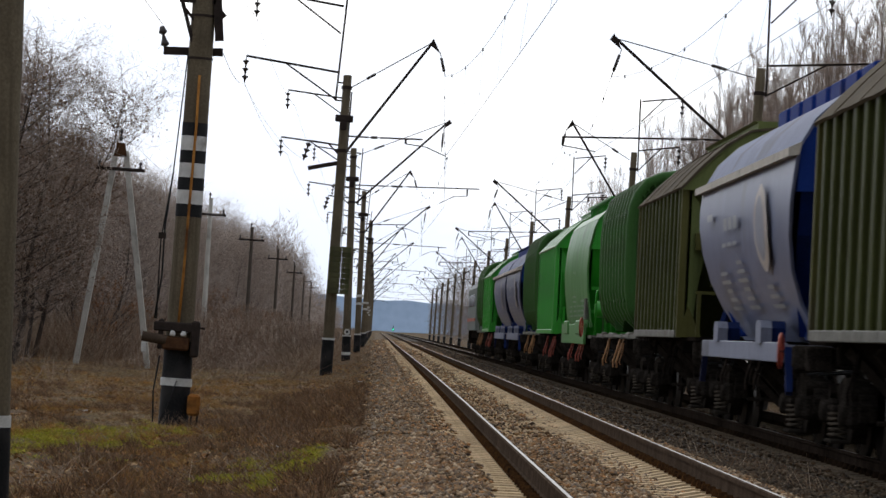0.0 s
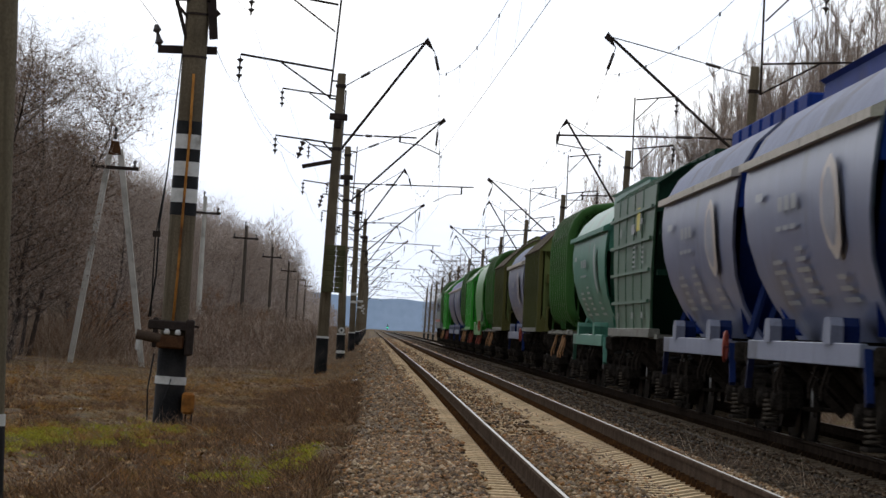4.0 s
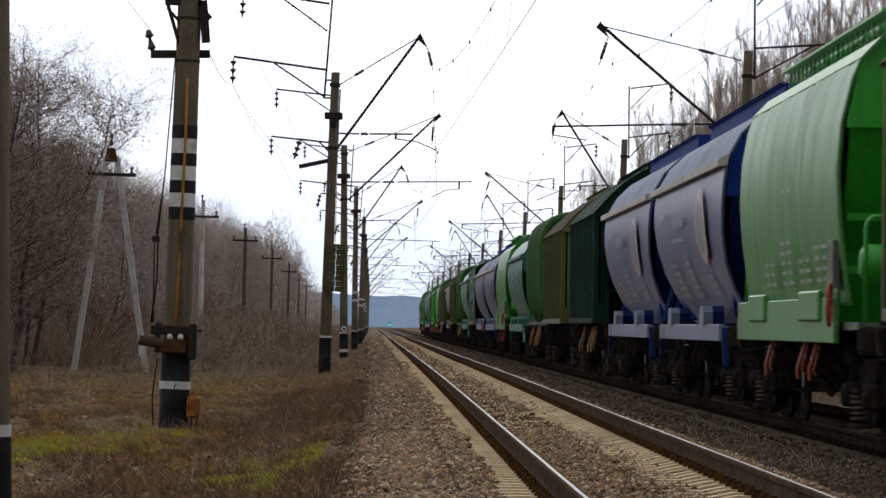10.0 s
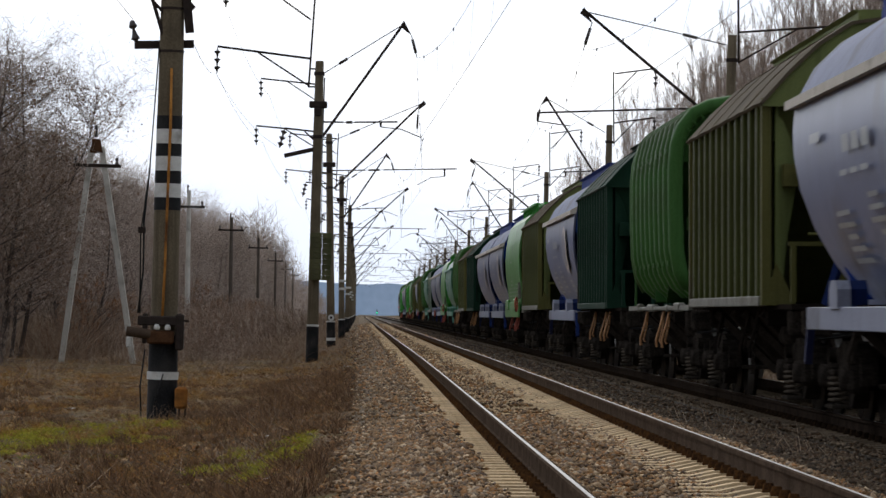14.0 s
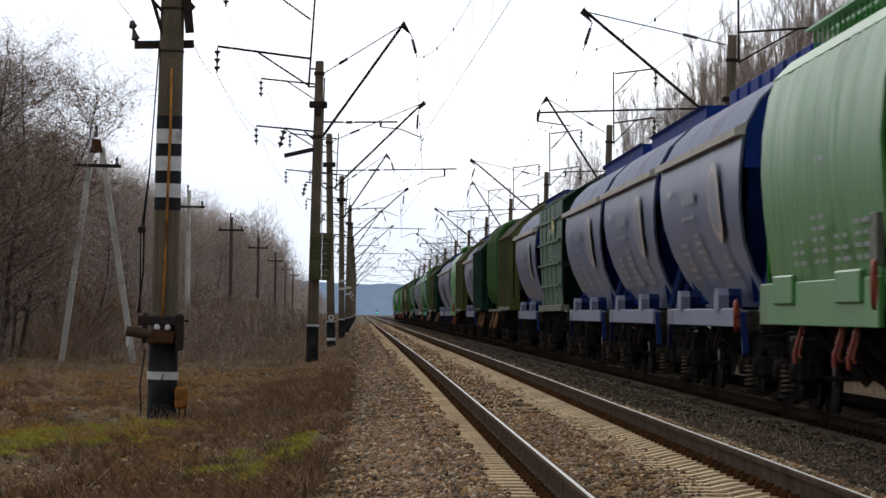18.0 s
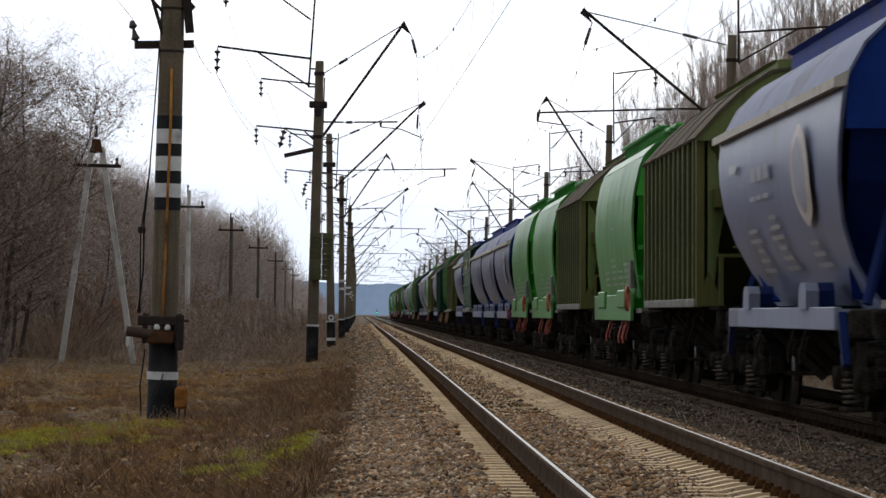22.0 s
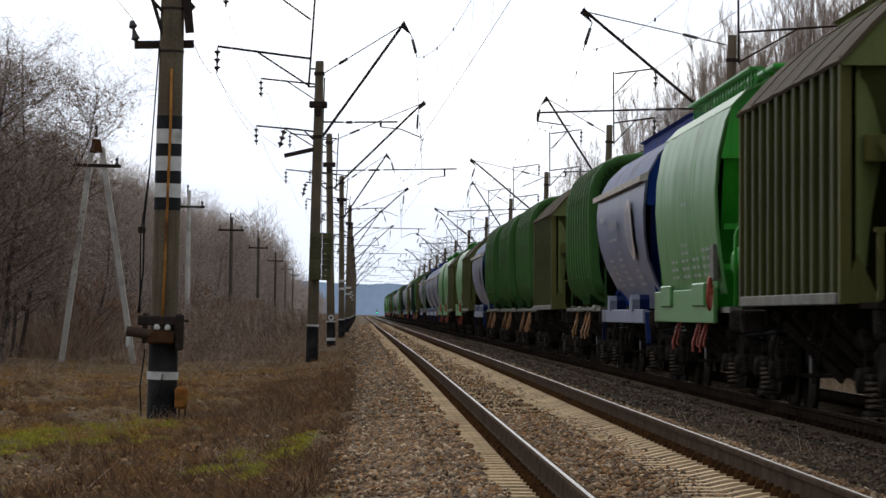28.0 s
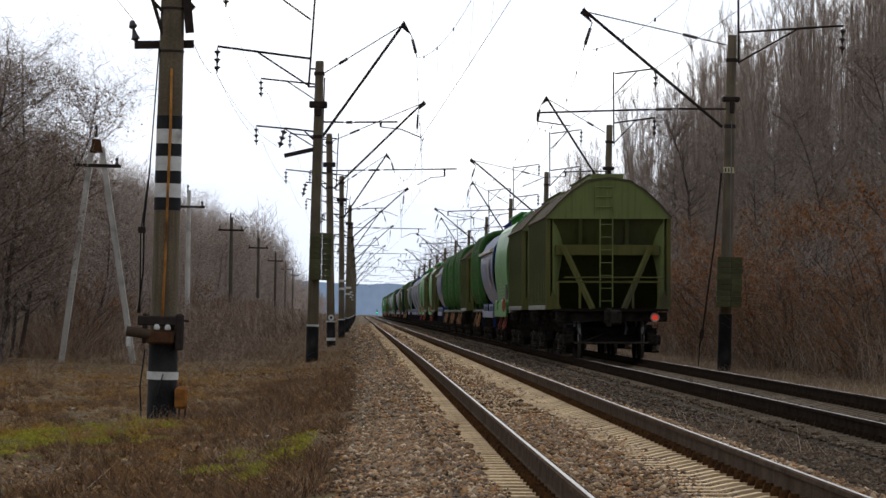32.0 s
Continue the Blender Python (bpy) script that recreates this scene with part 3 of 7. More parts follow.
def striped_mast():
    t = mast(-3.37, 65.5, -0.87, 10.6, 0.235, 0.17, "concrete mast with black and white stripes and a rusty cable", 0.0, 0.55, False)
    edges = [4.17, 3.95, 3.71, 3.5, 3.26, 3.05, 2.82, 2.61]
    for k, (hi, lo) in enumerate(zip(edges, edges[1:])):
        bm = bmesh.new()
        r = 0.235 - 0.065 * ((hi + lo) / 2 + 0.87) / 11.47 + 0.006
        lathe(bm, [(r, lo), (r - 0.001, hi)], n=24)
        part("stripe", bm, BLACK_PAINT if k % 2 == 0 else WHITEWASH, t, "painted band")
    bm = bmesh.new()
    lathe(bm, [(0.262, -0.19), (0.262, -0.06)], n=20)
    part("white_ring", bm, WHITEWASH, t)
    bm = bmesh.new()
    pipe(bm, [(0.02, -0.225, 4.95), (0.03, -0.23, 4.0), (0.01, -0.235, 2.6), (0.0, -0.25, 1.6), (-0.02, -0.28, 0.75)], 0.022, 8)
    part("rusty_cable", bm, ORANGE_RUST, t, "rust-orange cable down the shaft")
    # wires at the side
    bm = bmesh.new()
    pipe(bm, [(-0.20, -0.1, 5.3), (-0.30, -0.1, 3.3), (-0.42, -0.1, 2.2), (-0.40, -0.1, 0.9)], 0.012, 5)
    pipe(bm, [(-0.30, -0.12, 3.3), (-0.37, -0.12, 2.4), (-0.36, -0.12, 1.6), (-0.43, -0.12, 0.9)], 0.016, 5)
    pipe(bm, [(-0.30, -0.1, 0.3), (-0.36, -0.15, -0.3), (-0.33, -0.2, -0.8)], 0.014, 5)
    pipe(bm, [(0.02, -0.27, -0.1), (-0.1, -0.27, -0.5), (-0.22, -0.27, -0.8)], 0.01, 5)
    part("side_wire", bm, BLACK_PAINT, t)
    bm = bmesh.new()
    box(bm, -0.46, -0.34, -0.18, -0.05, 2.22, 2.32)
    part("wire_clamp", bm, IRON, t)
    # gear round the lower shaft
    bm = bmesh.new()
    box(bm, -0.42, 0.34, -0.32, -0.18, 0.70, 0.86, 0.02)
    box(bm, 0.20, 0.34, -0.34, -0.1, 0.30, 0.9, 0.03)
    box(bm, -0.34, -0.26, -0.3, -0.1, 0.4, 0.9, 0.02)
    bar(bm, (0.3, -0.28, 0.8), (0.42, -0.28, 0.78), 0.03, 0.03)
    part("gear_frame", bm, IRON, t)
    bm = bmesh.new()
    box(bm, -0.26, 0.18, -0.36, -0.2, 0.40, 0.62, 0.03)
    part("gear_box", bm, RUST, t, "rust-brown box")
    bm = bmesh.new()
    tube(bm, (-0.60, -0.3, 0.60), (-0.2, -0.3, 0.55), 0.085, n=12)
    part("gear_arm", bm, RAIL_SIDE, t)
    bm = bmesh.new()
    box(bm, -0.60, -0.52, -0.36, -0.3, 0.33, 0.5, 0.02)
    part("white_tag", bm, WHITEWASH, t)
    for x in (-0.10, 0.08):
        bm = bmesh.new()
        lathe(bm, [(0.025, -0.05), (0.05, -0.04), (0.048, 0.0), (0.028, 0.04)], (x, -0.36, 0.68), 10, "z")
        part("white_insulator", bm, WHITEWASH, t)
    bm = bmesh.new()
    box(bm, 0.22, 0.43, -0.3, -0.1, -0.66, -0.30, 0.04)
    part("orange_box", bm, BOX_RUST, t, "rusty orange box at the foot")
    rods(t, "box_foot", [((0.3, -0.2, -0.66), (0.28, -0.2, -1.0)), ((0.4, -0.2, -0.66), (0.38, -0.2, -1.0))], 0.015)
    # cross arm and plates near the top
    bm = bmesh.new()
    bar(bm, (-0.62, 0.12, 5.34), (0.36, 0.12, 5.38), 0.1, 0.13)
    part("cross_arm", bm, IRON, t)
    for x in (-0.60,):
        insulator(t, (x, 0.12, 5.42), (x - 0.08, 0.12, 5.75), 2)
    bm = bmesh.new()
    bar(bm, (-0.40, -0.1, 6.3), (-0.14, -0.1, 5.5), 0.06, 0.06)
    bar(bm, (-0.40, -0.1, 6.2), (0.2, -0.1, 6.2), 0.08, 0.1)
    bar(bm, (-0.36, -0.1, 6.1), (-0.12, -0.1, 5.85), 0.05, 0.05)
    part("top_bracket", bm, IRON, t)
    bm = bmesh.new()
    bar(bm, (0.22, -0.1, 6.25), (0.30, -0.1, 5.55), 0.08, 0.14)
    bar(bm, (0.22, -0.1, 6.1), (0.36, -0.1, 5.95), 0.06, 0.08)
    part("top_plate", bm, IRON, t)
    for z in (5.24, 5.95):
        collar(t, z, 0.212, 0.04)
    return t


striped_mast()
near_mast = mast(-3.66, 37.0, -0.85, 10.6, 0.235, 0.17, "bare concrete mast with a white band over a tarred base", -2.0, -0.18, False)
bm = bmesh.new()
lathe(bm, [(0.245, -0.18), (0.245, -0.07)], n=20)
part("white_ring", bm, WHITEWASH, near_mast)


# ---- overhead wires ----
def wire(name, label, pts, r, sag, steps=8, droppers=None):
    """A cable from support to support with a sag; droppers hang from it to a second level."""
    t = thing(name, label, "overhead wire", "overhead wires")
    bm, run = bmesh.new(), []
    for p, q in zip(pts, pts[1:]):
        p, q = Vector(p), Vector(q)
        run += [p.lerp(q, k / steps) - Vector((0, 0, 4 * sag * k / steps * (1 - k / steps))) for k in range(1 if run else 0, steps + 1)]
        if droppers is not None:
            for k in range(6):
                u = (k + 0.6) / 6.2
                c = p.lerp(q, u) - Vector((0, 0, 4 * sag * u * (1 - u)))
                low = droppers(c.y)
                if c.y < 330 and c.z - low.z > 0.2:
                    b2 = bmesh.new()
                    tube(b2, c, low, r * 0.6, n=4, caps=False)
                    box(b2, c.x - 0.02, c.x + 0.02, c.y - 0.04, c.y + 0.04, c.z - 0.06, c.z + 0.03)
                    part("dropper", b2, CABLE, t)
    part("cable", pipe(bm, run, r, 4), CABLE, t)
    return t


def line_points(masts, s, key, kinds):
    out = []
    for k, m in enumerate(masts):
        p = kinds[k % 2][key]
        out.append((m[0] + bend(m[1]) + s * p[0], m[1], p[1]))
    return out


def level_of(pts):
    def f(y):
        for p, q in zip(pts, pts[1:]):
            if p[1] <= y <= q[1]:
                u = (y - p[1]) / (q[1] - p[1])
                return Vector((p[0] + (q[0] - p[0]) * u, y, p[2] + (q[2] - p[2]) * u))
        return Vector((0, y, 99))
    return f


for masts, s, kinds, lead in ((LEFT_MASTS, 1, (SHORT, LONG), [(2.0, 2.0), (2.7, 65.5)]), (RIGHT_MASTS, -1, (R_LONG, R_SHORT), [(6.0, 2.0), (7.2, 62.0)])):
    contact = [(x, y, 7.05) for x, y in lead] + line_points(masts, s, "arm", kinds)
    carrier = [(x + 0.3, y, 9.75) for x, y in lead] + line_points(masts, s, "cat", kinds)
    wire("contact_wire", "thin copper contact wire above the track", contact, 0.0065, 0.04, 4)
    wire("messenger_wire", "sagging messenger cable with droppers above the track", carrier, 0.006, 1.1, 10, level_of(contact))
for masts, dx, z, sag, lead in ((LEFT_MASTS, -3.3, 11.45, 0.4, (-7.4, 65.5, 12.2)), (RIGHT_MASTS, 2.2, 9.6, 1.2, (14.5, 65.0, 9.9)), (RIGHT_MASTS, 2.1, 11.9, 1.2, (14.0, 65.0, 12.2))):
    wire("feeder_wire", "bare feeder cable on bracket insulators", [lead] + [(m[0] + bend(m[1]) + dx, m[1], z) for m in masts], 0.0055, sag, 8)
wire("feeder_wire", "bare feeder cable led down to the striped mast", [(-3.02, 65.4, 5.4), (LEFT_MASTS[0][0] + bend(137.0) - 3.55, 137.0, 9.15)], 0.0055, 0.2, 6)
wire("feeder_wire", "bare feeder cable on bracket insulators", [(m[0] + bend(m[1]) - 3.55, m[1], 9.15) for m in LEFT_MASTS], 0.0055, 0.4, 8)
wire("jumper_wire", "slack jumper cable beside the mast", [(-5.5, 137.0, 9.15), (-3.24, 137.0, 6.65)], 0.006, 0.35, 8)
wire("side_feed_wire", "thin bare cable strung between two concrete masts", [(-3.9, 37.0, 5.9), (-4.02, 65.4, 5.75)], 0.005, 0.1, 4)


# ---- telegraph poles ----
def telegraph_pole(x, y, label, pair):
    t = thing("telegraph_pole", label, "utility pole", "telegraph poles")
    z0 = ground_z(x, y)
    t.matrix_basis = pose(x, y, 0)
    if pair:
        for (xa, za), (xb, zb) in (((-1.12, z0), (-0.2, 6.6)), ((1.58, z0), (0.14, 6.6))):
            bm = bmesh.new()
            bar(bm, (xa - 0.02, 0, za - 0.5), (xb, 0, zb), 0.24, 0.2)
            part("leg", bm, PALE_CONCRETE, t, "slanting pale concrete leg")
        bm = bmesh.new()
        prism(bm, [(-0.28, 6.40), (0.20, 6.40), (0.08, 6.88), (-0.18, 6.88)], -0.14, 0.14)
        part("head_cap", bm, RUST, t)
    else:
        bm = bmesh.new()
        tube(bm, (0.1, 0, z0 - 0.5), (0, 0, 7.1), 0.15, 0.1, n=8)
        part("shaft", bm, PALE_CONCRETE if y < 220 else WOOD, t)
    zc = 5.95 if pair else 6.25
    bm = bmesh.new()
    box(bm, -0.85, 0.85, -0.17, -0.05, zc - 0.06, zc + 0.06, 0.01)
    part("cross_arm", bm, IRON, t)
    for q in (-0.75, 0.7):
        insulator(t, (q, -0.11, zc + 0.05), (q, -0.11, zc + 0.3), 2)
    insulator(t, (-0.06, 0, 6.95), (-0.06, 0, 7.4), 2)
    return t


WOOD = surface("grey_timber", (0.075, 0.06, 0.05), (0.13, 0.11, 0.09), 3, 0.9, 0, 0.3, 40)
POLES = [(-9.72, 140.0), (-9.45, 205.0), (-9.25, 263.0), (-9.45, 335.0), (-10.0, 420.0), (-10.6, 500.0), (-11.2, 580.0)]
for k, (x, y) in enumerate(POLES):
    telegraph_pole(x, y, "A-shaped pale concrete telegraph pole with a cross arm" if k == 0 else ("slender pale concrete telegraph pole" if k == 1 else "dark wooden telegraph pole with a cross arm"), k == 0)
for dx, z in ((-0.75, 6.3), (0.7, 6.3), (-0.06, 7.4)):
    wire("telegraph_wire", "thin telegraph wire between the poles", [(-9.0 + dx, 62.0, z)] + [(x + dx, y, z) for x, y in POLES], 0.005, 0.6, 6)

# ---- wagons ----
def paint(name, base, rough=0.35, dull=0.0, grime=(0.06, 0.05, 0.04), amount=0.2):
    other = tuple(min(1, c * 1.25 + 0.004) for c in base)
    m = surface(name, base, other, 1.1, rough, 0.0, 0.06, 40, grime, amount, tuple(c * 0.66 + 0.004 for c in base))
    m.node_tree.nodes["Principled BSDF"].inputs["Specular IOR Level"].default_value = 0.5 if rough < 0.45 else 0.05
    return m


OLIVE = paint("olive_paint", (0.050, 0.056, 0.017), 0.5, amount=0.3)
OLIVE_LIGHT = paint("light_olive_paint", (0.135, 0.16, 0.055), 0.6, amount=0.12)
OLIVE_POST = paint("olive_post_paint", (0.085, 0.082, 0.026), 0.6, amount=0.2)
OLIVE_ROOF = paint("faded_roof", (0.085, 0.068, 0.045), 0.85, amount=0.2)
DARK_GREEN = paint("dark_green_paint", (0.007, 0.026, 0.015), 0.7)
RIB_GREEN = paint("ribbed_green_paint", (0.020, 0.062, 0.013), 0.45)
RIB_RIM = paint("hoop_green_paint", (0.036, 0.095, 0.024), 0.45)
BRIGHT_GREEN = paint("bright_green_paint", (0.016, 0.26, 0.012), 0.36, amount=0.1)
# Same green as the ends, greyed: the sides' sky sheen sits in the colour.
PALE_GREEN = paint("side_green_paint", (0.068, 0.21, 0.052), 0.38, amount=0.12)
PALE_GREEN.node_tree.nodes["Principled BSDF"].inputs["Specular IOR Level"].default_value = 0.45
TEAL = paint("teal_paint", (0.040, 0.165, 0.110), 0.44)
# Grazing sheen on the panels is put into this lightened green.
BOX_GREEN = paint("panel_green_paint", (0.036, 0.098, 0.054), 0.42)
# Sky sheen on the sides is put into this greyer blue.
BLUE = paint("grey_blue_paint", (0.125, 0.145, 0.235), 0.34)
# Skirts and brackets: light falling there is put into a paler side blue.
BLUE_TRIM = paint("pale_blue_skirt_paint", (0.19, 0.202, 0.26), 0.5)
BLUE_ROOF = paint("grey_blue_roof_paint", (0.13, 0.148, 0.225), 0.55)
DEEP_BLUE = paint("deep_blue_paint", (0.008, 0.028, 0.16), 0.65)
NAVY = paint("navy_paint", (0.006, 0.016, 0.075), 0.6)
CREAM = surface("eave_cream", (0.42, 0.38, 0.32), (0.52, 0.48, 0.42), 4, 0.7, 0, 0.1, 40, (0.2, 0.17, 0.13), 0.25)
SILL = surface("sill_grey_green", (0.075, 0.073, 0.06), (0.19, 0.185, 0.155), 4, 0.7, 0, 0.2, 40, (0.08, 0.07, 0.05), 0.3)
MARKS = surface("stencilled_white", (0.22, 0.235, 0.25), (0.36, 0.375, 0.385), 9, 0.35, 0, 0.0, 50)
RED_PAINT = surface("red_paint", (0.27, 0.036, 0.016), (0.40, 0.066, 0.032), 8, 0.5, 0, 0.0, 50)
RIGGING = surface("worn_rigging", (0.02, 0.017, 0.0145), (0.065, 0.055, 0.047), 5, 0.7, 0, 0.2, 40)
SPRING = surface("worn_spring", (0.05, 0.042, 0.034), (0.125, 0.102, 0.08), 5, 0.6, 0, 0.2, 40)
STRUT = surface("worn_strut", (0.018, 0.0145, 0.012), (0.042, 0.034, 0.028), 5, 0.8, 0, 0.2, 40)
COPPER = surface("orange_brown_lever", (0.26, 0.115, 0.035), (0.50, 0.25, 0.10), 8, 0.6, 0.1, 0.1, 50)

for plain in (SPRING, STRUT, RIGGING):
    plain.node_tree.nodes["Principled BSDF"].inputs["Specular IOR Level"].default_value = 0.0

BODY_L = 10.9  # length of a side
PITCH = 15.0  # from coupling to coupling


def coil(bm, x, y, z0, z1, r, wire_r, turns):
    n = turns * 9
    pipe(bm, [(x + r * math.cos(2 * math.pi * k / 9), y + r * math.sin(2 * math.pi * k / 9), z0 + (z1 - z0) * k / n) for k in range(n + 1)], wire_r, 5)


def build_bogie(parent, y):
    """Two cast side frames on coil springs; the wheelsets turn in it."""
    bm = bmesh.new()
    box(bm, -1.12, 1.12, -0.2, 0.2, 0.52, 0.80, 0.03)
    bogie = part("bogie", bm, BOGIE, parent, "grimy two-axle bogie, darkened for wagon shade")
    bogie.matrix_basis = pose(0, y, 0)
    bm = bmesh.new()
    outline = [(-1.22, 0.40), (-1.25, 0.58), (-1.12, 0.70), (-0.8, 0.78), (-0.45, 0.86), (0.45, 0.86), (0.8, 0.78), (1.12, 0.70), (1.25, 0.58), (1.22, 0.40),
               (0.72, 0.40), (0.55, 0.24), (0.42, 0.15), (-0.42, 0.15), (-0.55, 0.24), (-0.72, 0.40)]
    m = len(outline)
    a = [bm.verts.new((-0.09, q, z)) for q, z in outline]
    b = [bm.verts.new((0.09, q, z)) for q, z in outline]
    for i in range(m):
        bm.faces.new((a[i], a[(i + 1) % m], b[(i + 1) % m], b[i]))
    bm.faces.new(a[::-1])
    bm.faces.new(b)
    box(bm, -0.29, -0.08, -0.30, 0.30, 0.14, 0.185, 0.01)
    box(bm, -0.27, -0.08, -0.28, 0.28, 0.50, 0.555, 0.01)
    for q in (-1.02, 1.02):
        tube(bm, (-0.17, q, 0.70), (0.12, q, 0.70), 0.085, n=8)
    frame_l = part("side_frame", bm, BOGIE, bogie, "dusty cast side frame, darkened for wagon shade")
    frame_l.matrix_basis = pose(-1.02, 0, 0)
    twin(frame_l, pose(1.02, 0, 0, 0, 0, 180))
    bm = bmesh.new()
    for q in (-0.14, 0.14):
        coil(bm, 0, q, 0.20, 0.49, 0.080, 0.0165, 5)
    spring = part("spring", bm, SPRING, bogie, "pair of worn coil springs")
    spring.matrix_basis = pose(-1.205, 0, 0)
    twin(spring, pose(1.205, 0, 0))
    bm = bmesh.new()
    box(bm, -0.13, 0.15, -0.17, 0.17, 0.32, 0.62, 0.05)
    lathe(bm, [(0.09, -0.2), (0.135, -0.18), (0.135, -0.12)], (0, 0, 0.475), 10, "x")
    axle = part("axle_box", bm, BOGIE, bogie)
    axle.matrix_basis = pose(-1.10, -0.925, 0)
    for x, q, r in ((-1.10, 0.925, 0), (1.10, -0.925, 180), (1.10, 0.925, 180)):
        twin(axle, pose(x, q, 0, 0, 0, r))
    bm = bmesh.new()
    for e in (-1, 1):
        tube(bm, (-0.95, e * 1.48, 0.40), (0.95, e * 1.48, 0.40), 0.03, n=6)
        tube(bm, (-0.80, e * 1.48, 0.40), (-0.15, e * 0.75, 0.62), 0.022, n=6)
        for x in (-0.80, 0.80):
            bar(bm, (x, e * 1.46, 0.30), (x, e * 1.42, 0.62), 0.07, 0.05)
            bar(bm, (x - 0.05 * x, e * 1.47, 0.42), (x * 1.12, e * 1.36, 0.86), 0.025, 0.03)
    tube(bm, (0.25, -1.48, 0.40), (0.25, 1.48, 0.40), 0.02, n=6)
    part("brake_rigging", bm, RIGGING, bogie, "brake beams and hangers")
    bm = bmesh.new()
    lathe(bm, [(0.085, -1.0), (0.085, 1.0)], (0, 0, 0), 10, "x")
    for s in (-1, 1):
        lathe(bm, [(0.40, s * 0.72), (0.505, s * 0.72), (0.505, s * 0.75), (0.478, s * 0.765), (0.470, s * 0.85), (0.40, s * 0.85), (0.36, s * 0.80), (0.14, s * 0.79), (0.12, s * 0.88)], (0, 0, 0), 28, "x")
    for f in bm.faces:
        c = f.calc_center_median()
        if 0.765 < abs(c.x) < 0.849 and math.hypot(c.y, c.z) > 0.46:
            f.material_index = 1
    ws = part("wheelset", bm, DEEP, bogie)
    ws.data.materials.append(STEEL)
    ws.matrix_basis = pose(0, -0.925, 0.475)
    twin(ws, pose(0, 0.925, 0.475))
    return bogie


def running_gear(w, sill_mat, lever_mat, struts=True, sill=(1.0, 1.3)):
    """What all wagons share: frame, bogies, couplers, chutes, pipes, levers."""
    bm = bmesh.new()
    box(bm, -0.28, 0.28, -6.7, 6.7, 0.95, 1.25)
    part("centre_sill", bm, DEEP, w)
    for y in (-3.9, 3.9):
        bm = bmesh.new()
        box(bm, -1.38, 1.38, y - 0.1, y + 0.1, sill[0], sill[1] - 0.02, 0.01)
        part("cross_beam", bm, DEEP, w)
    for y in (-6.75, 6.75):
        bm = bmesh.new()
        box(bm, -1.42, 1.42, y - 0.1, y + 0.1, 0.94, 1.18, 0.01)
        box(bm, -1.40, -1.12, y - 0.13, y + 0.13, 0.90, 1.195, 0.015)
        part("buffer_beam", bm, BOGIE, w)
    for x in (-1.05, 1.05):
        bm = bmesh.new()
        box(bm, x - 0.04, x + 0.04, -6.64, 6.64, sill[0] + (0.06 if struts else 0), sill[1] - (0.06 if struts else 0), 0.01)
        part("side_sill", bm, sill_mat, w)
    for y in (-5.25, 5.25):
        build_bogie(w, y)
    for s in (-1, 1):
        bm = bmesh.new()
        bar(bm, (0, s * 6.7, 1.05), (0, s * 7.2, 1.05), 0.24, 0.26)
        box(bm, -0.22, 0.22, min(s * 7.15, s * 7.49), max(s * 7.15, s * 7.49), 0.86, 1.24, 0.05)
        box(bm, 0.1 * s - 0.06, 0.1 * s + 0.06, s * 7.34 - 0.15, s * 7.34 + 0.15, 0.8, 1.28, 0.03)
        part("coupler", bm, BOGIE, w)
        bm = bmesh.new()
        pipe(bm, [(0.35, s * 6.8, 1.0), (0.36, s * 7.1, 0.75), (0.3, s * 7.4, 0.6)], 0.03)
        tube(bm, (-0.3, s * 6.88, 0.98), (-1.25, s * 6.88, 0.86), 0.016, n=6)
        part("brake_hose", bm, BLACK_PAINT, w)
    for y in (-1.9, 1.9):
        bm = bmesh.new()
        a = [(-1.3, y - 1.5, 1.24), (1.3, y - 1.5, 1.24), (1.3, y + 1.5, 1.24), (-1.3, y + 1.5, 1.24)]
        b = [(-0.5, y - 0.45, 0.36), (0.5, y - 0.45, 0.36), (0.5, y + 0.45, 0.36), (-0.5, y + 0.45, 0.36)]
        va, vb = [bm.verts.new(p) for p in a], [bm.verts.new(p) for p in b]
        for i in range(4):
            bm.faces.new((va[i], va[(i + 1) % 4], vb[(i + 1) % 4], vb[i]))
        bm.faces.new(va)
        bm.faces.new(vb[::-1])
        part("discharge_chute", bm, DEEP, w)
    bm = bmesh.new()
    lathe(bm, [(0.10, -0.48), (0.17, -0.42), (0.17, 0.42), (0.10, 0.48)], (-0.98, -3.35, 0.90), 12, "y")
    part("air_tank", bm, BOGIE, w)
    for y in (-2.9, -1.7, 2.0):
        bm = bmesh.new()
        pipe(bm, [(-1.37, y, 1.18), (-1.42, y - 0.03, 0.98), (-1.50, y - 0.06, 0.72), (-1.49, y - 0.05, 0.60)], 0.02, 6)
        pipe(bm, [(-1.35, y + 0.12, 1.18), (-1.38, y + 0.10, 0.92), (-1.44, y + 0.06, 0.70), (-1.41, y + 0.05, 0.66)], 0.014, 6)
        tube(bm, (-1.45, y - 0.05, 0.9), (-1.37, y + 0.1, 0.93), 0.012, n=5)
        part("brake_lever", bm, lever_mat, w, "bent release lever")
    for s in (-1, 1):
        for y in (-3.2, -0.75, 0.75, 3.2):
            bm = bmesh.new()
            bar(bm, (s * 1.36, y, 1.16), (s * 0.56, y * 0.75 + (0.4 if y > 0 else -0.4), 0.36), 0.075, 0.10)
            part("strut", bm, STRUT, w)


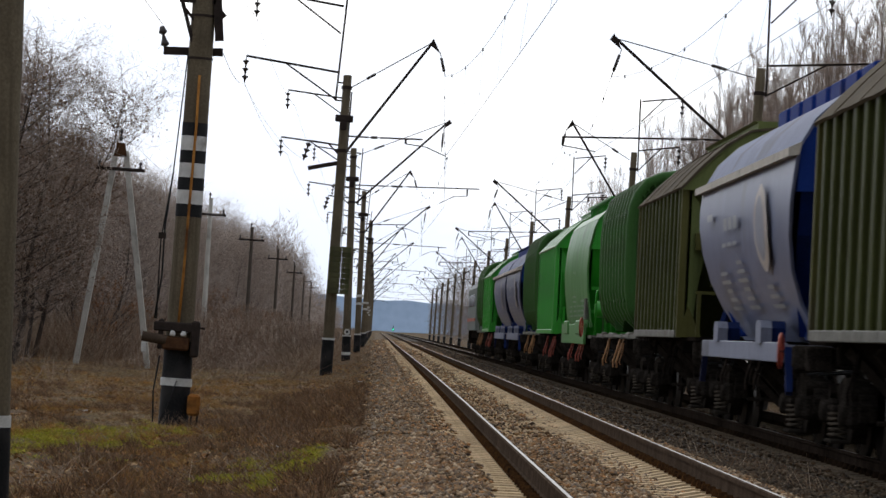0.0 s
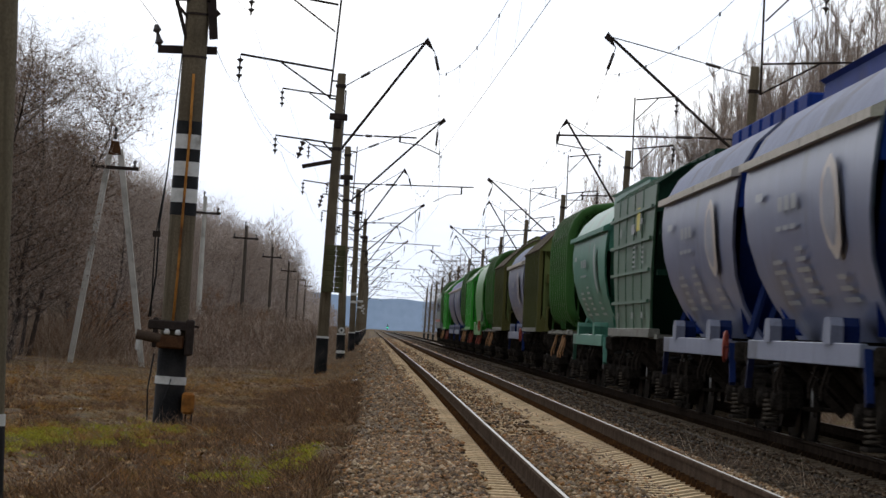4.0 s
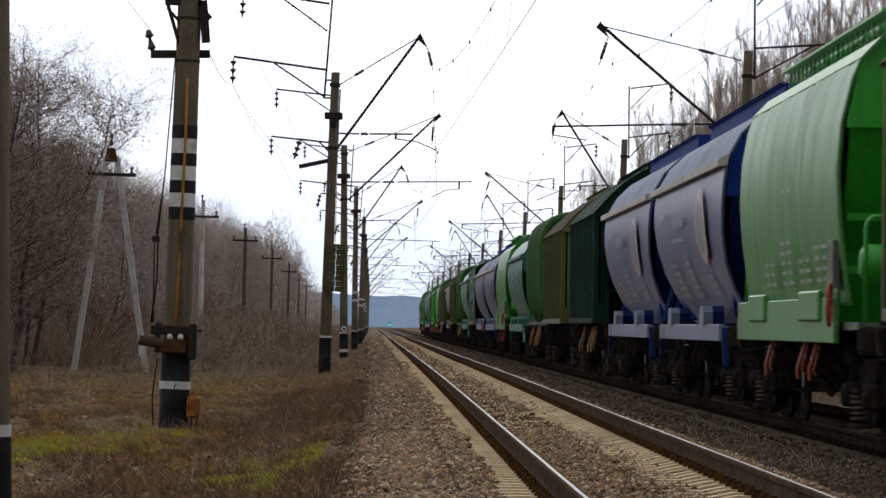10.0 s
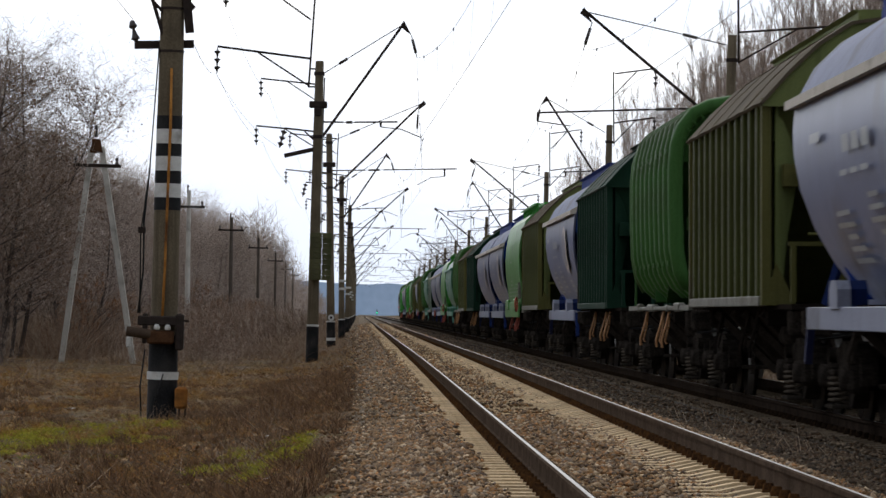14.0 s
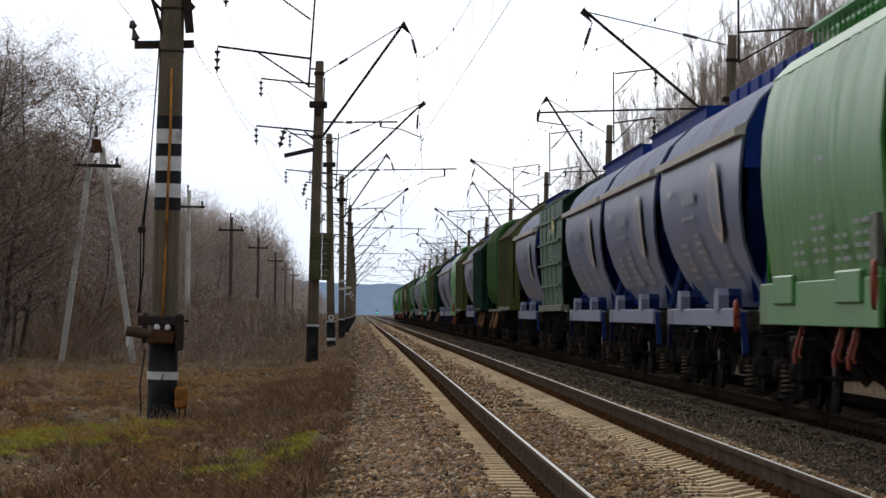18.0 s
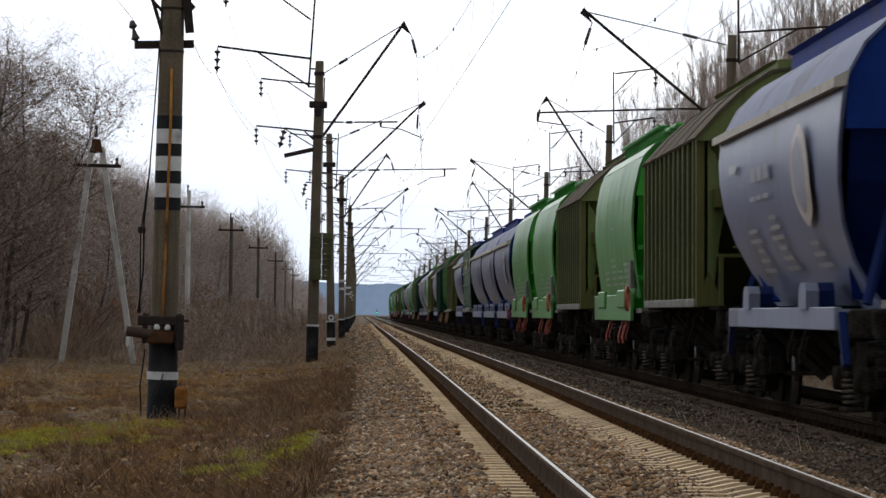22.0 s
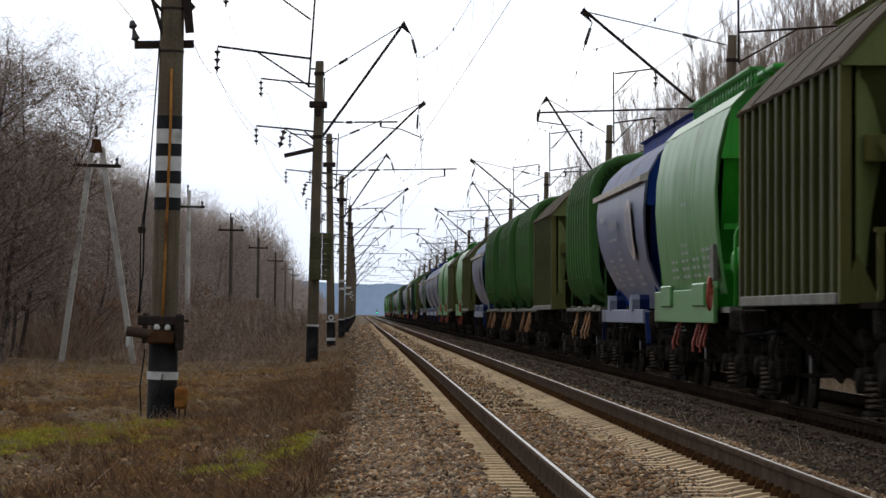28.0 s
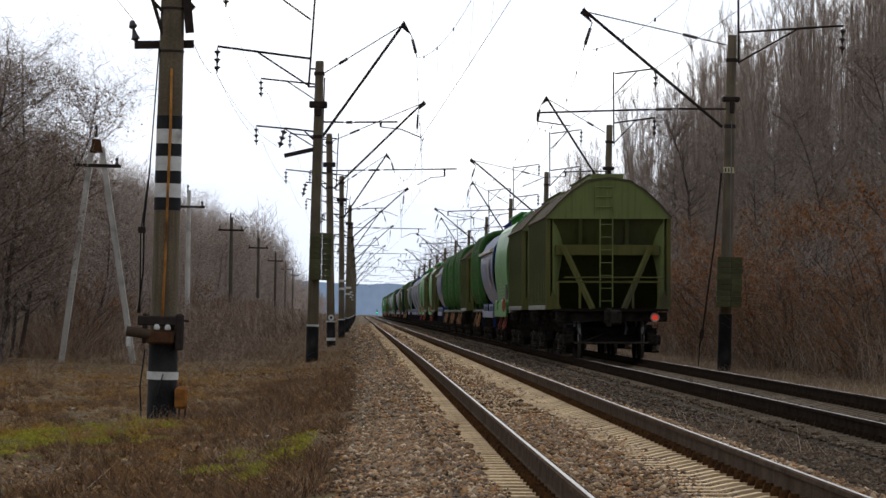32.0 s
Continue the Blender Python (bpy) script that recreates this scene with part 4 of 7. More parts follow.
def ladder(w, x0, x1, y, z0, z1, mat, n):
    bm = bmesh.new()
    for x in (x0, x1):
        tube(bm, (x, y, z0), (x, y, z1), 0.018, n=6)
    for k in range(n):
        z = z0 + (z1 - z0) * (k + 0.5) / n
        tube(bm, (x0, y, z), (x1, y, z), 0.012, n=6)
    return part("ladder", bm, mat, w)


def outer_side(w, profile, mat, y_of, sgn, waves=0.0, ny=16, name="side_wall", label=""):
    """A side sheet: profile of (half width, z) from low to high; y_of(z) gives the half length at that height."""
    bm = bmesh.new()
    rows = []
    for x, z in profile:
        ln = y_of(z)
        rows.append([(sgn * (x + waves * (noise.noise((j * 70.0 / ny, z * 0.5, 3.0)) + 0.7 * noise.noise((j * 25.0 / ny, z * 0.9, 9.0)))), ln * (2 * j / ny - 1), z) for j in range(ny + 1)])
    skin(bm, rows, 0.04)
    return part(name, bm, mat, w, label)


def markings(side, x_of, spots, mat=MARKS):
    """Plain bars in place of stencilled lines: (y, z, width, height)."""
    for y, z, wy, hz in spots if x_of(2.0) < 0 else ():  # the side towards the near track
        bm = bmesh.new()
        rows = [[(x_of(zz), yy, zz) for yy in (y - wy / 2, y + wy / 2)] for zz in (z - hz / 2, z + hz / 2)]
        skin(bm, rows, 0.0)
        part("marking", bm, mat, side)


def interp(profile, z):
    for (xa, za), (xb, zb) in zip(profile, profile[1:]):
        if za <= z <= zb:
            return xa + (xb - xa) * (z - za) / (zb - za)
    return profile[-1][0]


def hatch_row(w, mat, z, count, lng, half=0.4, high=0.16):
    for k in range(count):
        y = -lng / 2 + lng * (k + 0.5) / count
        bm = bmesh.new()
        box(bm, -half, half, y - lng / count * 0.36, y + lng / count * 0.36, z, z + high, 0.03)
        part("roof_hatch", bm, mat, w)


def flat_wagon(label, side, post, roof, sill, lever, gable):
    """Upright ribbed sides, mansard roof, open hopper ends."""
    w = thing("grain_wagon", label, "railway wagon", "wagons of the train")
    half, y0 = 1.50, BODY_L / 2 - 0.18
    for s in (-1, 1):
        bm = bmesh.new()
        box(bm, s * half - 0.03, s * half + 0.03, -y0 + 0.2, y0 - 0.2, 1.32, 3.68)
        wall = part("side_wall", bm, side, w)
        bm = bmesh.new()
        box(bm, -0.05, 0.035, -0.10, 0.10, 1.34, 3.66, 0.02)
        rib = part("rib", bm, side, wall)
        xs = s * (half + 0.05)
        rib.matrix_basis = pose(xs, -y0 + 0.75, 0)
        n = 11
        for k in range(1, n):
            twin(rib, pose(xs, -y0 + 0.75 + (2 * y0 - 1.5) * k / (n - 1), 0))
        for e in (-1, 1):
            bm = bmesh.new()
            a = [(s * 1.46, e * (y0 - 0.16)), (s * 1.605, e * (y0 - 0.16)), (s * 1.605, e * y0), (s * 1.50, e * (y0 + 0.02))]
            lo, hi = [bm.verts.new((x, y + 0.0, 1.25)) for x, y in a], [bm.verts.new((x, y, 3.68)) for x, y in a]
            for i in range(4):
                bm.faces.new((lo[i], lo[(i + 1) % 4], hi[(i + 1) % 4], hi[i]))
            bm.faces.new(hi)
            bm.faces.new(lo[::-1])
            v = [(s * 1.595, e * y0, 1.25), (s * 1.2, e * (y0 + 0.05), 1.25), (s * 1.44, e * (y0 + 0.05), 1.75)]
            bm.faces.new([bm.verts.new(p) for p in v])
            part("end_post", bm, post, w)
            bm = bmesh.new()
            rows = []
            for k in range(9):
                z = 1.30 + 2.30 * k / 8
                wide = 0.10 + 0.30 * smoothstep(1.3, 3.6, z) ** 1.2
                rows.append([(s * (1.44 - wide * q), e * (y0 - 0.04 - 0.9 * wide * q ** 1.6), z) for q in (0.0, 0.25, 0.5, 0.75, 1.0)])
            skin(bm, rows, 0.015)
            part("corner_sheet", bm, gable, w, "curved olive corner sheet" if gable is OLIVE_LIGHT else "")
        bm = bmesh.new()
        box(bm, s * 1.57 - 0.05, s * 1.57 + 0.05, -y0 + 0.25, y0 - 0.25, 1.24, 1.36, 0.01)
        part("side_ledge", bm, sill, w)
    outline = [(-1.64, 3.62), (-1.30, 4.00), (-0.95, 4.33), (-0.56, 4.58), (0.0, 4.66), (0.56, 4.58), (0.95, 4.33), (1.30, 4.00), (1.64, 3.62)]
    bm = bmesh.new()
    skin(bm, [[(x, y, z + (0.012 if j % 2 else 0)) for x, z in outline] for j, y in enumerate([-y0 - 0.12 + (2 * y0 + 0.24) * k / 12 for k in range(13)])], 0.04, False)
    part("roof", bm, roof, w)
    for e in (-1, 1):
        bm = bmesh.new()
        prism(bm, [(x * 0.985, z - 0.03) for x, z in outline] + [(1.58, 3.58), (-1.58, 3.58)], e * (y0 + 0.06) - 0.02, e * (y0 + 0.06) + 0.02)
        gab = part("gable_plate", bm, gable, w)
        bm = bmesh.new()
        for z in (3.88, 4.14, 4.40):
            tube(bm, (-0.35, e * (y0 + 0.12), z), (0.1, e * (y0 + 0.12), z), 0.014, n=6)
        for x in (-0.35, 0.1):
            tube(bm, (x, e * (y0 + 0.12), 3.7), (x, e * (y0 + 0.12), 4.5), 0.014, n=6)
        part("grab_rail", bm, gable, gab)
        bm = bmesh.new()
        skin(bm, [[(x, e * y, z) for x in (-1.4, -0.7, 0, 0.7, 1.4)] for y, z in ((y0, 3.62), (y0 - 0.35, 2.7), (y0 - 1.0, 2.1), (y0 - 2.2, 1.25))], 0.03, False)
        part("end_slope", bm, side, w)
        for x in (-0.72, 0.48):
            bm = bmesh.new()
            bar(bm, (x, e * (y0 - 0.02), 3.6), (x, e * (y0 - 0.2), 2.75), 0.13, 0.1)
            part("end_stiffener", bm, side, w)
        bm = bmesh.new()
        box(bm, -1.36, 1.30, e * (y0 - 0.05) - 0.05, e * (y0 - 0.05) + 0.05, 2.64, 2.91, 0.01)
        part("end_beam", bm, post, w)
        for s in (-1, 1):
            bm = bmesh.new()
            bar(bm, (s * 1.12 - 0.04, e * (y0 + 0.03), 2.86), (s * 0.40 - 0.04, e * (y0 + 0.6), 1.26), 0.11, 0.11)
            part("end_brace", bm, post, w)
        ladder(w, -0.22, 0.10, e * (y0 + 0.1), 1.3, 3.6, gable, 7)
        bm = bmesh.new()
        ye = e * (y0 + 1.18)
        for x in (-1.36, -0.8, 0.55, 1.2):
            bar(bm, (x, ye, 1.28), (x, ye, 1.95), 0.06, 0.06)
        bar(bm, (-1.42, ye, 1.95), (1.26, ye, 1.95), 0.05, 0.05)
        tube(bm, (-1.2, ye + e * 0.1, 2.06), (1.35, ye + e * 0.1, 2.06), 0.018, n=6)
        part("platform_rail", bm, post, w)
        bm = bmesh.new()
        box(bm, -1.42, 1.42, min(e * y0 * 0.8, e * 6.84), max(e * y0 * 0.8, e * 6.84), 1.2, 1.26)
        part("end_platform", bm, DEEP, w)
    bm = bmesh.new()
    prism(bm, [(-0.42, 4.60), (-0.42, 4.72), (-0.48, 4.75), (0.48, 4.75), (0.42, 4.72), (0.42, 4.60)], -y0 + 0.35, y0 - 0.35)
    part("roof_coaming", bm, gable, w)
    for s in (-1, 1):
        for y in (-3.4, -1.1, 1.1, 3.4):
            bm = bmesh.new()
            skin(bm, [[(s * x, y - 0.025, z + 0.02), (s * x, y + 0.025, z + 0.02)] for x, z in outline if x >= 0], 0.02, False)
            part("roof_seam", bm, roof, w)
    for c in w.children:  # body moved along its frame to fit the camera's view
        c.location.y -= 0.3
    running_gear(w, DEEP, lever, True)
    return w


def barrel_wagon(label, side, deep, eave, lever, bumps, mark=0.85, trim=None):
    """Bulged sides under a pale eave, curved roof with a coaming, crescent gaps at the ends."""
    w = thing("grain_wagon", label, "railway wagon", "wagons of the train")
    prof = [(0.86, 1.20), (1.02, 1.40), (1.22, 1.70), (1.39, 2.08), (1.49, 2.50), (1.525, 2.88), (1.52, 3.17), (1.49, 3.44)]

    def half_len(z):
        return 5.15 + 1.75 * smoothstep(1.25, 3.44, z) ** 0.8

    for s in (-1, 1):
        wall = outer_side(w, prof, side, half_len, s, 0.008, 28)
        xo = [(s * (x + 0.058), z) for x, z in prof]
        spots = []
        for c, rows in ((-3.4, 3), (-0.2, 6), (2.4, 5)):
            for k in range(rows):
                spots.append((c + 0.06 * k, 1.68 + 0.12 * k, 1.35 - 0.3 * (k % 3), 0.05))
        spots += [(0.1 + 0.75 * q, 2.82, 0.5, 0.17) for q in range(3)] + [(0.3 + 0.8 * q, 2.54, 0.6, 0.055) for q in range(3)] + [(4.2, 2.98, 0.9, 0.1)]
        markings(wall, lambda z: interp(xo, z), spots)
        bm = bmesh.new()
        rows = []
        for k in range(9):
            z = 2.10 + 1.10 * k / 8
            hw = mark * math.sqrt(max(0.0, 1 - ((z - 2.65) / 0.553) ** 2)) + 0.01
            rows.append([(interp(xo, z) + s * 0.002, -3.5 - hw, z), (interp(xo, z) + s * 0.002, -3.5 + hw, z)])
        skin(bm, rows)
        emblem = part("emblem", bm, LOGO if mark > 0.5 else MARKS, wall, "pale oval emblem with a beige rim" if mark > 0.5 else "narrow white mark")
        if mark > 0.5:
            bm = bmesh.new()
            rows = []
            for k in range(7):
                z = 2.24 + 0.82 * k / 6
                hw = 0.58 * math.sqrt(max(0.0, 1 - ((z - 2.65) / 0.415) ** 2)) + 0.01
                rows.append([(interp(xo, z) + s * 0.006, -3.42 - hw, z), (interp(xo, z) + s * 0.006, -3.42 + hw, z)])
            skin(bm, rows)
            part("emblem_field", bm, FIELD, emblem, "faded grey-blue field")
        bm = bmesh.new()
        prism(bm, [(s * 1.47, 3.42), (s * 1.60, 3.40), (s * 1.60, 3.50), (s * 1.44, 3.58)], -6.95, 6.95)
        part("eave_ledge", bm, eave, w, "pale ledge along the eaves")
        bm = bmesh.new()
        box(bm, s * 1.43 - 0.04, s * 1.43 + 0.04, -5.9, 5.9, 0.98, 1.22, 0.01)
        box(bm, min(s * 0.86, s * 1.40), max(s * 0.86, s * 1.40), -5.9, 5.9, 1.16, 1.20)
        part("side_skirt", bm, side if trim is None else trim, w)
        for y in (-3.2, 3.2):
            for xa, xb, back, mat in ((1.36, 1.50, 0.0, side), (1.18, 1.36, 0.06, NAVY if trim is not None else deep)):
                bm = bmesh.new()
                a = [(y - 0.36 + back, 1.20), (y - 0.36 + back, 1.40), (y - 0.22 + back, 1.49), (y + 0.22, 1.49), (y + 0.36, 1.40), (y + 0.36, 1.20)]
                va, vb = [bm.verts.new((s * xa, q, z)) for q, z in a], [bm.verts.new((s * xb, q, z)) for q, z in a]
                for i in range(6):
                    bm.faces.new((va[i], va[(i + 1) % 6], vb[(i + 1) % 6], vb[i]))
                bm.faces.new(vb)
                bm.faces.new(va)
                part("side_bracket", bm, trim if trim is not None and mat is side else mat, w)
    roof_prof = [(-1.46, 3.54), (-1.28, 3.87), (-0.98, 4.16), (-0.6, 4.34), (0, 4.41), (0.6, 4.34), (0.98, 4.16), (1.28, 3.87), (1.46, 3.54)]
    bm = bmesh.new()
    skin(bm, [[(x, y, z) for x, z in roof_prof] for y in (-6.85, -3, 0, 3, 6.85)], 0.03)
    part("roof", bm, side if trim is None else BLUE_ROOF, w)
    if bumps:
        hatch_row(w, deep, 4.36, 7, 12.0, 0.5, 0.3)
    else:
        bm = bmesh.new()
        prism(bm, [(-0.62, 4.30), (-0.60, 4.57), (-0.68, 4.61), (0.68, 4.61), (0.60, 4.57), (0.62, 4.30)], -6.2, 6.2)
        part("roof_coaming", bm, deep, w)
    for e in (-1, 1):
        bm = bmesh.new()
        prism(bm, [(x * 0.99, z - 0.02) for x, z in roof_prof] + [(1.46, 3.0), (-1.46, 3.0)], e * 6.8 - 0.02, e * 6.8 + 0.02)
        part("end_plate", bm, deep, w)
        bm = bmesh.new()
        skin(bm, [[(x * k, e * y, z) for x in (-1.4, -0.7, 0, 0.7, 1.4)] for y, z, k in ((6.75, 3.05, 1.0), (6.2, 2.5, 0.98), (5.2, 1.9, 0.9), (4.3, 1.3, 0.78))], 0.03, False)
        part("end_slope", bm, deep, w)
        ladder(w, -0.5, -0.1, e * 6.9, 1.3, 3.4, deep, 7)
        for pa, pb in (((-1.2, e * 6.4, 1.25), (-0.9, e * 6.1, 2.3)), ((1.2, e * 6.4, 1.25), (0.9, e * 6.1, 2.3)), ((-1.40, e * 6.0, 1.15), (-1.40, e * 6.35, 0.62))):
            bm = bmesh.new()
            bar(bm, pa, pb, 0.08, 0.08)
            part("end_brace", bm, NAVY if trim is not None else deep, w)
    if bumps:
        bm = bmesh.new()
        ring(bm, (-1.50, -6.15, 1.12), 0.2, 0.02, "skew")
        part("hand_wheel", bm, RED_PAINT, w, "rusty red handbrake wheel")
    running_gear(w, DEEP, lever, False, (1.0, 1.2))
    return w


def skirt_wagon(label, side, end, lever):
    """Smooth wavy sides that run up into the roof, a skirt with tabs, bright ends with a tank."""
    w = thing("grain_wagon", label, "railway wagon", "wagons of the train")
    prof = [(1.36, 1.42), (1.42, 1.8), (1.49, 2.3), (1.52, 2.8), (1.49, 3.3), (1.40, 3.75), (1.31, 3.98)]

    def half_len(z):
        return 5.45 + 0.35 * smoothstep(2.5, 4.0, z)

    for s in (-1, 1):
        wall = outer_side(w, prof, side, half_len, s, 0.03, 72)
        xo = [(s * (x + 0.078), z) for x, z in prof]
        spots = []
        for c, rows in ((-4.0, 4), (-2.3, 3), (-0.4, 5), (1.6, 3)):
            for k in range(rows):
                spots.append((c - 0.05 * k - 0.4, 1.70 + 0.115 * k, 0.55 - 0.1 * (k % 3), 0.045))
                spots.append((c - 0.05 * k + 0.3, 1.70 + 0.115 * k, 0.4 + 0.1 * (k % 2), 0.045))
        spots += [(-1.4 + 0.5 * q, 2.75, 0.3, 0.05) for q in range(2)]
        markings(wall, lambda z: interp(xo, z), spots)
        bm = bmesh.new()
        box(bm, s * 1.50 - 0.03, s * 1.50 + 0.03, -5.5, 5.5, 1.02, 1.50, 0.01)
        skirt = part("side_skirt", bm, side, w)
        for y in (-3.4, 2.6):
            bm = bmesh.new()
            box(bm, s * 1.545 - 0.03, s * 1.545 + 0.03, y - 1.0, y + 1.0, 1.25, 1.58, 0.02)
            part("skirt_tab", bm, side, skirt)
        bm = bmesh.new()
        box(bm, s * 1.47 - 0.04, s * 1.47 + 0.04, -5.2, -4.7, 1.6, 2.1, 0.01)
        part("grey_placard", bm, SILL, w)
    roof_prof = [(-1.33, 3.96), (-1.12, 4.18), (-0.75, 4.36), (-0.3, 4.44), (0.3, 4.44), (0.75, 4.36), (1.12, 4.18), (1.33, 3.96)]
    bm = bmesh.new()
    skin(bm, [[(x, y, z) for x, z in roof_prof] for y in (-5.95, 0, 5.95)], 0.03)
    part("roof", bm, side, w)
    for q in range(8):
        y = -4.9 + 1.4 * q
        bm = bmesh.new()
        box(bm, -0.72, 0.72, y - 0.62, y + 0.50, 4.50, 4.56, 0.015)
        box(bm, -0.60, 0.60, y - 0.50, y + 0.40, 4.40, 4.51)
        part("roof_hatch", bm, end, w)
    bm = bmesh.new()
    box(bm, -1.02, -0.80, -5.2, 5.2, 4.50, 4.53)
    for q in range(22):
        bar(bm, (-0.91, -5.1 + 0.485 * q, 4.25), (-0.91, -5.1 + 0.485 * q, 4.505), 0.03, 0.03)
    part("roof_walkway", bm, end, w, "slatted green roof walkway")
    for e in (-1, 1):
        bm = bmesh.new()
        prism(bm, [(x * 0.985, z - 0.02) for x, z in roof_prof] + [(1.45, 3.25), (-1.45, 3.25)], e * 5.8 - 0.02, e * 5.8 + 0.02)
        part("end_plate", bm, end, w)
        bm = bmesh.new()
        skin(bm, [[(x, e * y, z) for x in (-1.4, -0.7, 0, 0.7, 1.4)] for y, z in ((5.75, 3.28), (5.3, 2.6), (4.9, 2.0), (4.6, 1.2))], 0.03, False)
        part("end_slope", bm, end, w)
        for z in (1.75, 2.3):
            bm = bmesh.new()
            box(bm, -1.38, 1.38, e * 5.35 - 0.05, e * 5.35 + 0.05, z, z + 0.08)
            part("end_beam", bm, end, w)
        for x in (-1.32, -0.95):
            bm = bmesh.new()
            pts = [(x, e * 6.5, 1.25), (x, e * 6.5, 2.2)] + [(x + 0.12 * (1 - math.cos(a)), e * 6.5, 2.2 + 0.12 * math.sin(a)) for a in (0.6, 1.2, 1.9, 2.5, 3.1)] + [(x + 0.24, e * 6.5, 1.25)]
            pipe(bm, pts, 0.022)
            part("hand_rail", bm, end, w)
        bm = bmesh.new()
        lathe(bm, [(0.12, -0.42), (0.2, -0.36), (0.2, 0.36), (0.12, 0.42)], (-0.9, e * 6.0, 1.85), 14, "x")
        part("air_reservoir", bm, end, w)
        bm = bmesh.new()
        box(bm, -1.42, 1.42, min(e * 5.2, e * 6.75), max(e * 5.2, e * 6.75), 1.16, 1.24)
        part("end_platform", bm, SILL, w)
        ladder(w, 0.2, 0.6, e * 6.0, 1.25, 4.0, end, 8)
    bm = bmesh.new()
    ring(bm, (-1.60, -5.75, 1.42), 0.22, 0.018, "skew")
    part("hand_wheel", bm, lever, w, "orange-red handbrake wheel")
    running_gear(w, DEEP, lever, False, (1.0, 1.2))
    return w


def ribbed_wagon(label, side, lever):
    """Round-shouldered body with broad half-round ribs that wrap from the belly over the roof."""
    w = thing("grain_wagon", label, "railway wagon", "wagons of the train")
    prof = [(0.98, 1.40), (1.16, 1.56), (1.29, 1.80), (1.35, 2.15), (1.37, 2.8), (1.37, 3.45), (1.34, 3.78), (1.25, 4.03), (1.08, 4.22), (0.82, 4.34), (0.45, 4.40), (0.0, 4.42)]
    y0 = 4.4
    n = 9
    for s in (-1, 1):
        wall = outer_side(w, prof, side, lambda z: y0, s, 0.0, 2)
        bm = bmesh.new()
        rows = []
        for q, h in ((0.17, 0.0), (0.135, 0.085), (0.10, 0.125), (-0.10, 0.125), (-0.135, 0.085), (-0.17, 0.0)):
            rows.append([(s * (x + 0.04 + h * (1 if z < 4.25 else 0.5)), q, z + (h if z > 4.0 else 0)) for x, z in prof])
        skin(bm, rows, 0.0)
        for z in (1.95, 3.72):
            box(bm, s * (interp(prof, z) + 0.13) - 0.03, s * (interp(prof, z) + 0.13) + 0.03, -0.28, -0.15, z - 0.035, z + 0.035)
        rib = part("rib", bm, RIB_RIM, wall)
        rib.matrix_basis = pose(0, -y0 + 0.22, 0)
        for k in range(1, n):
            twin(rib, pose(0, -y0 + 0.22 + (2 * y0 - 0.44) * k / (n - 1), 0))
        bm = bmesh.new()
        box(bm, s * 1.38 - 0.05, s * 1.38 + 0.05, -5.3, 5.3, 1.20, 1.265, 0.015)
        for ya, yb, up in ((-5.1, -4.1, 0.05), (-2.7, -2.2, 0.02), (0.4, 1.8, 0.035), (3.9, 4.3, 0.05)):
            box(bm, s * 1.39 - 0.06, s * 1.39 + 0.06, ya, yb, 1.18, 1.27 + up, 0.03)
        part("side_ledge", bm, SILL, w)
    for e in (-1, 1):
        bm = bmesh.new()
        outline = [(-x, z) for x, z in prof if z > 3.9] + [(x, z) for x, z in reversed(prof) if 3.9 < z < 4.42]
        prism(bm, outline + [(1.30, 3.52), (-1.30, 3.52)], e * (y0 - 0.1) - 0.02, e * (y0 - 0.1) + 0.02)
        part("end_plate", bm, side, w)
        bm = bmesh.new()
        skin(bm, [[(x, e * y, z) for x in (-1.33, -0.7, 0, 0.7, 1.33)] for y, z in ((y0 - 0.15, 3.54), (y0 - 1.3, 2.8), (y0 - 2.4, 2.0), (y0 - 3.2, 1.35))], 0.03, False)
        part("end_slope", bm, side, w)
        bm = bmesh.new()
        box(bm, -1.25, 0.9, e * (y0 - 0.1) - 0.08, e * (y0 - 0.1) + 0.08, 2.45, 2.65)
        bar(bm, (-1.0, e * (y0 - 0.05), 2.5), (-0.4, e * (y0 + 0.5), 1.3), 0.1, 0.1)
        bar(bm, (0.8, e * (y0 - 0.05), 2.5), (0.3, e * (y0 + 0.5), 1.3), 0.1, 0.1)
        part("end_beam", bm, side, w)
        bm = bmesh.new()
        box(bm, -1.42, 1.42, min(e * 5.0, e * 6.75), max(e * 5.0, e * 6.75), 1.2, 1.28)
        part("end_platform", bm, SILL, w)
        ladder(w, -0.1, 0.3, e * (y0 + 0.1), 1.3, 3.9, side, 8)
        bm = bmesh.new()
        tube(bm, (-1.3, e * 6.6, 2.1), (1.3, e * 6.6, 2.1), 0.02, n=6)
        for x in (-1.3, -0.5, 0.5, 1.3):
            tube(bm, (x, e * 6.6, 1.28), (x, e * 6.6, 2.1), 0.02, n=6)
        part("platform_rail", bm, side, w)
        bm = bmesh.new()
        loop = [(-x - 0.07, z) for x, z in prof if z > 1.5] + [(x + 0.07, z) for x, z in reversed(prof) if 1.5 < z < 4.41]
        pipe(bm, [(x, e * (y0 + 0.02), z + (0.04 if z > 4.1 else 0)) for x, z in loop], 0.12, 8)
        for x, z in ((-1.30, 3.86), (-1.22, 3.98), (-1.12, 4.08), (-1.0, 4.17), (-0.86, 4.24)):
            bar(bm, (x * 1.05, e * (y0 + 0.12), z + 0.08), (x * 0.99, e * (y0 + 0.12), z + 0.0), 0.025, 0.03)
        part("end_hoop", bm, RIB_RIM, w, "broad rounded end hoop")
    hatch_row(w, side, 4.44, 4, 9.0, 0.45)
    for c in w.children:  # body shifted on the frame so its ends fit the camera's view
        c.location.y -= 0.55
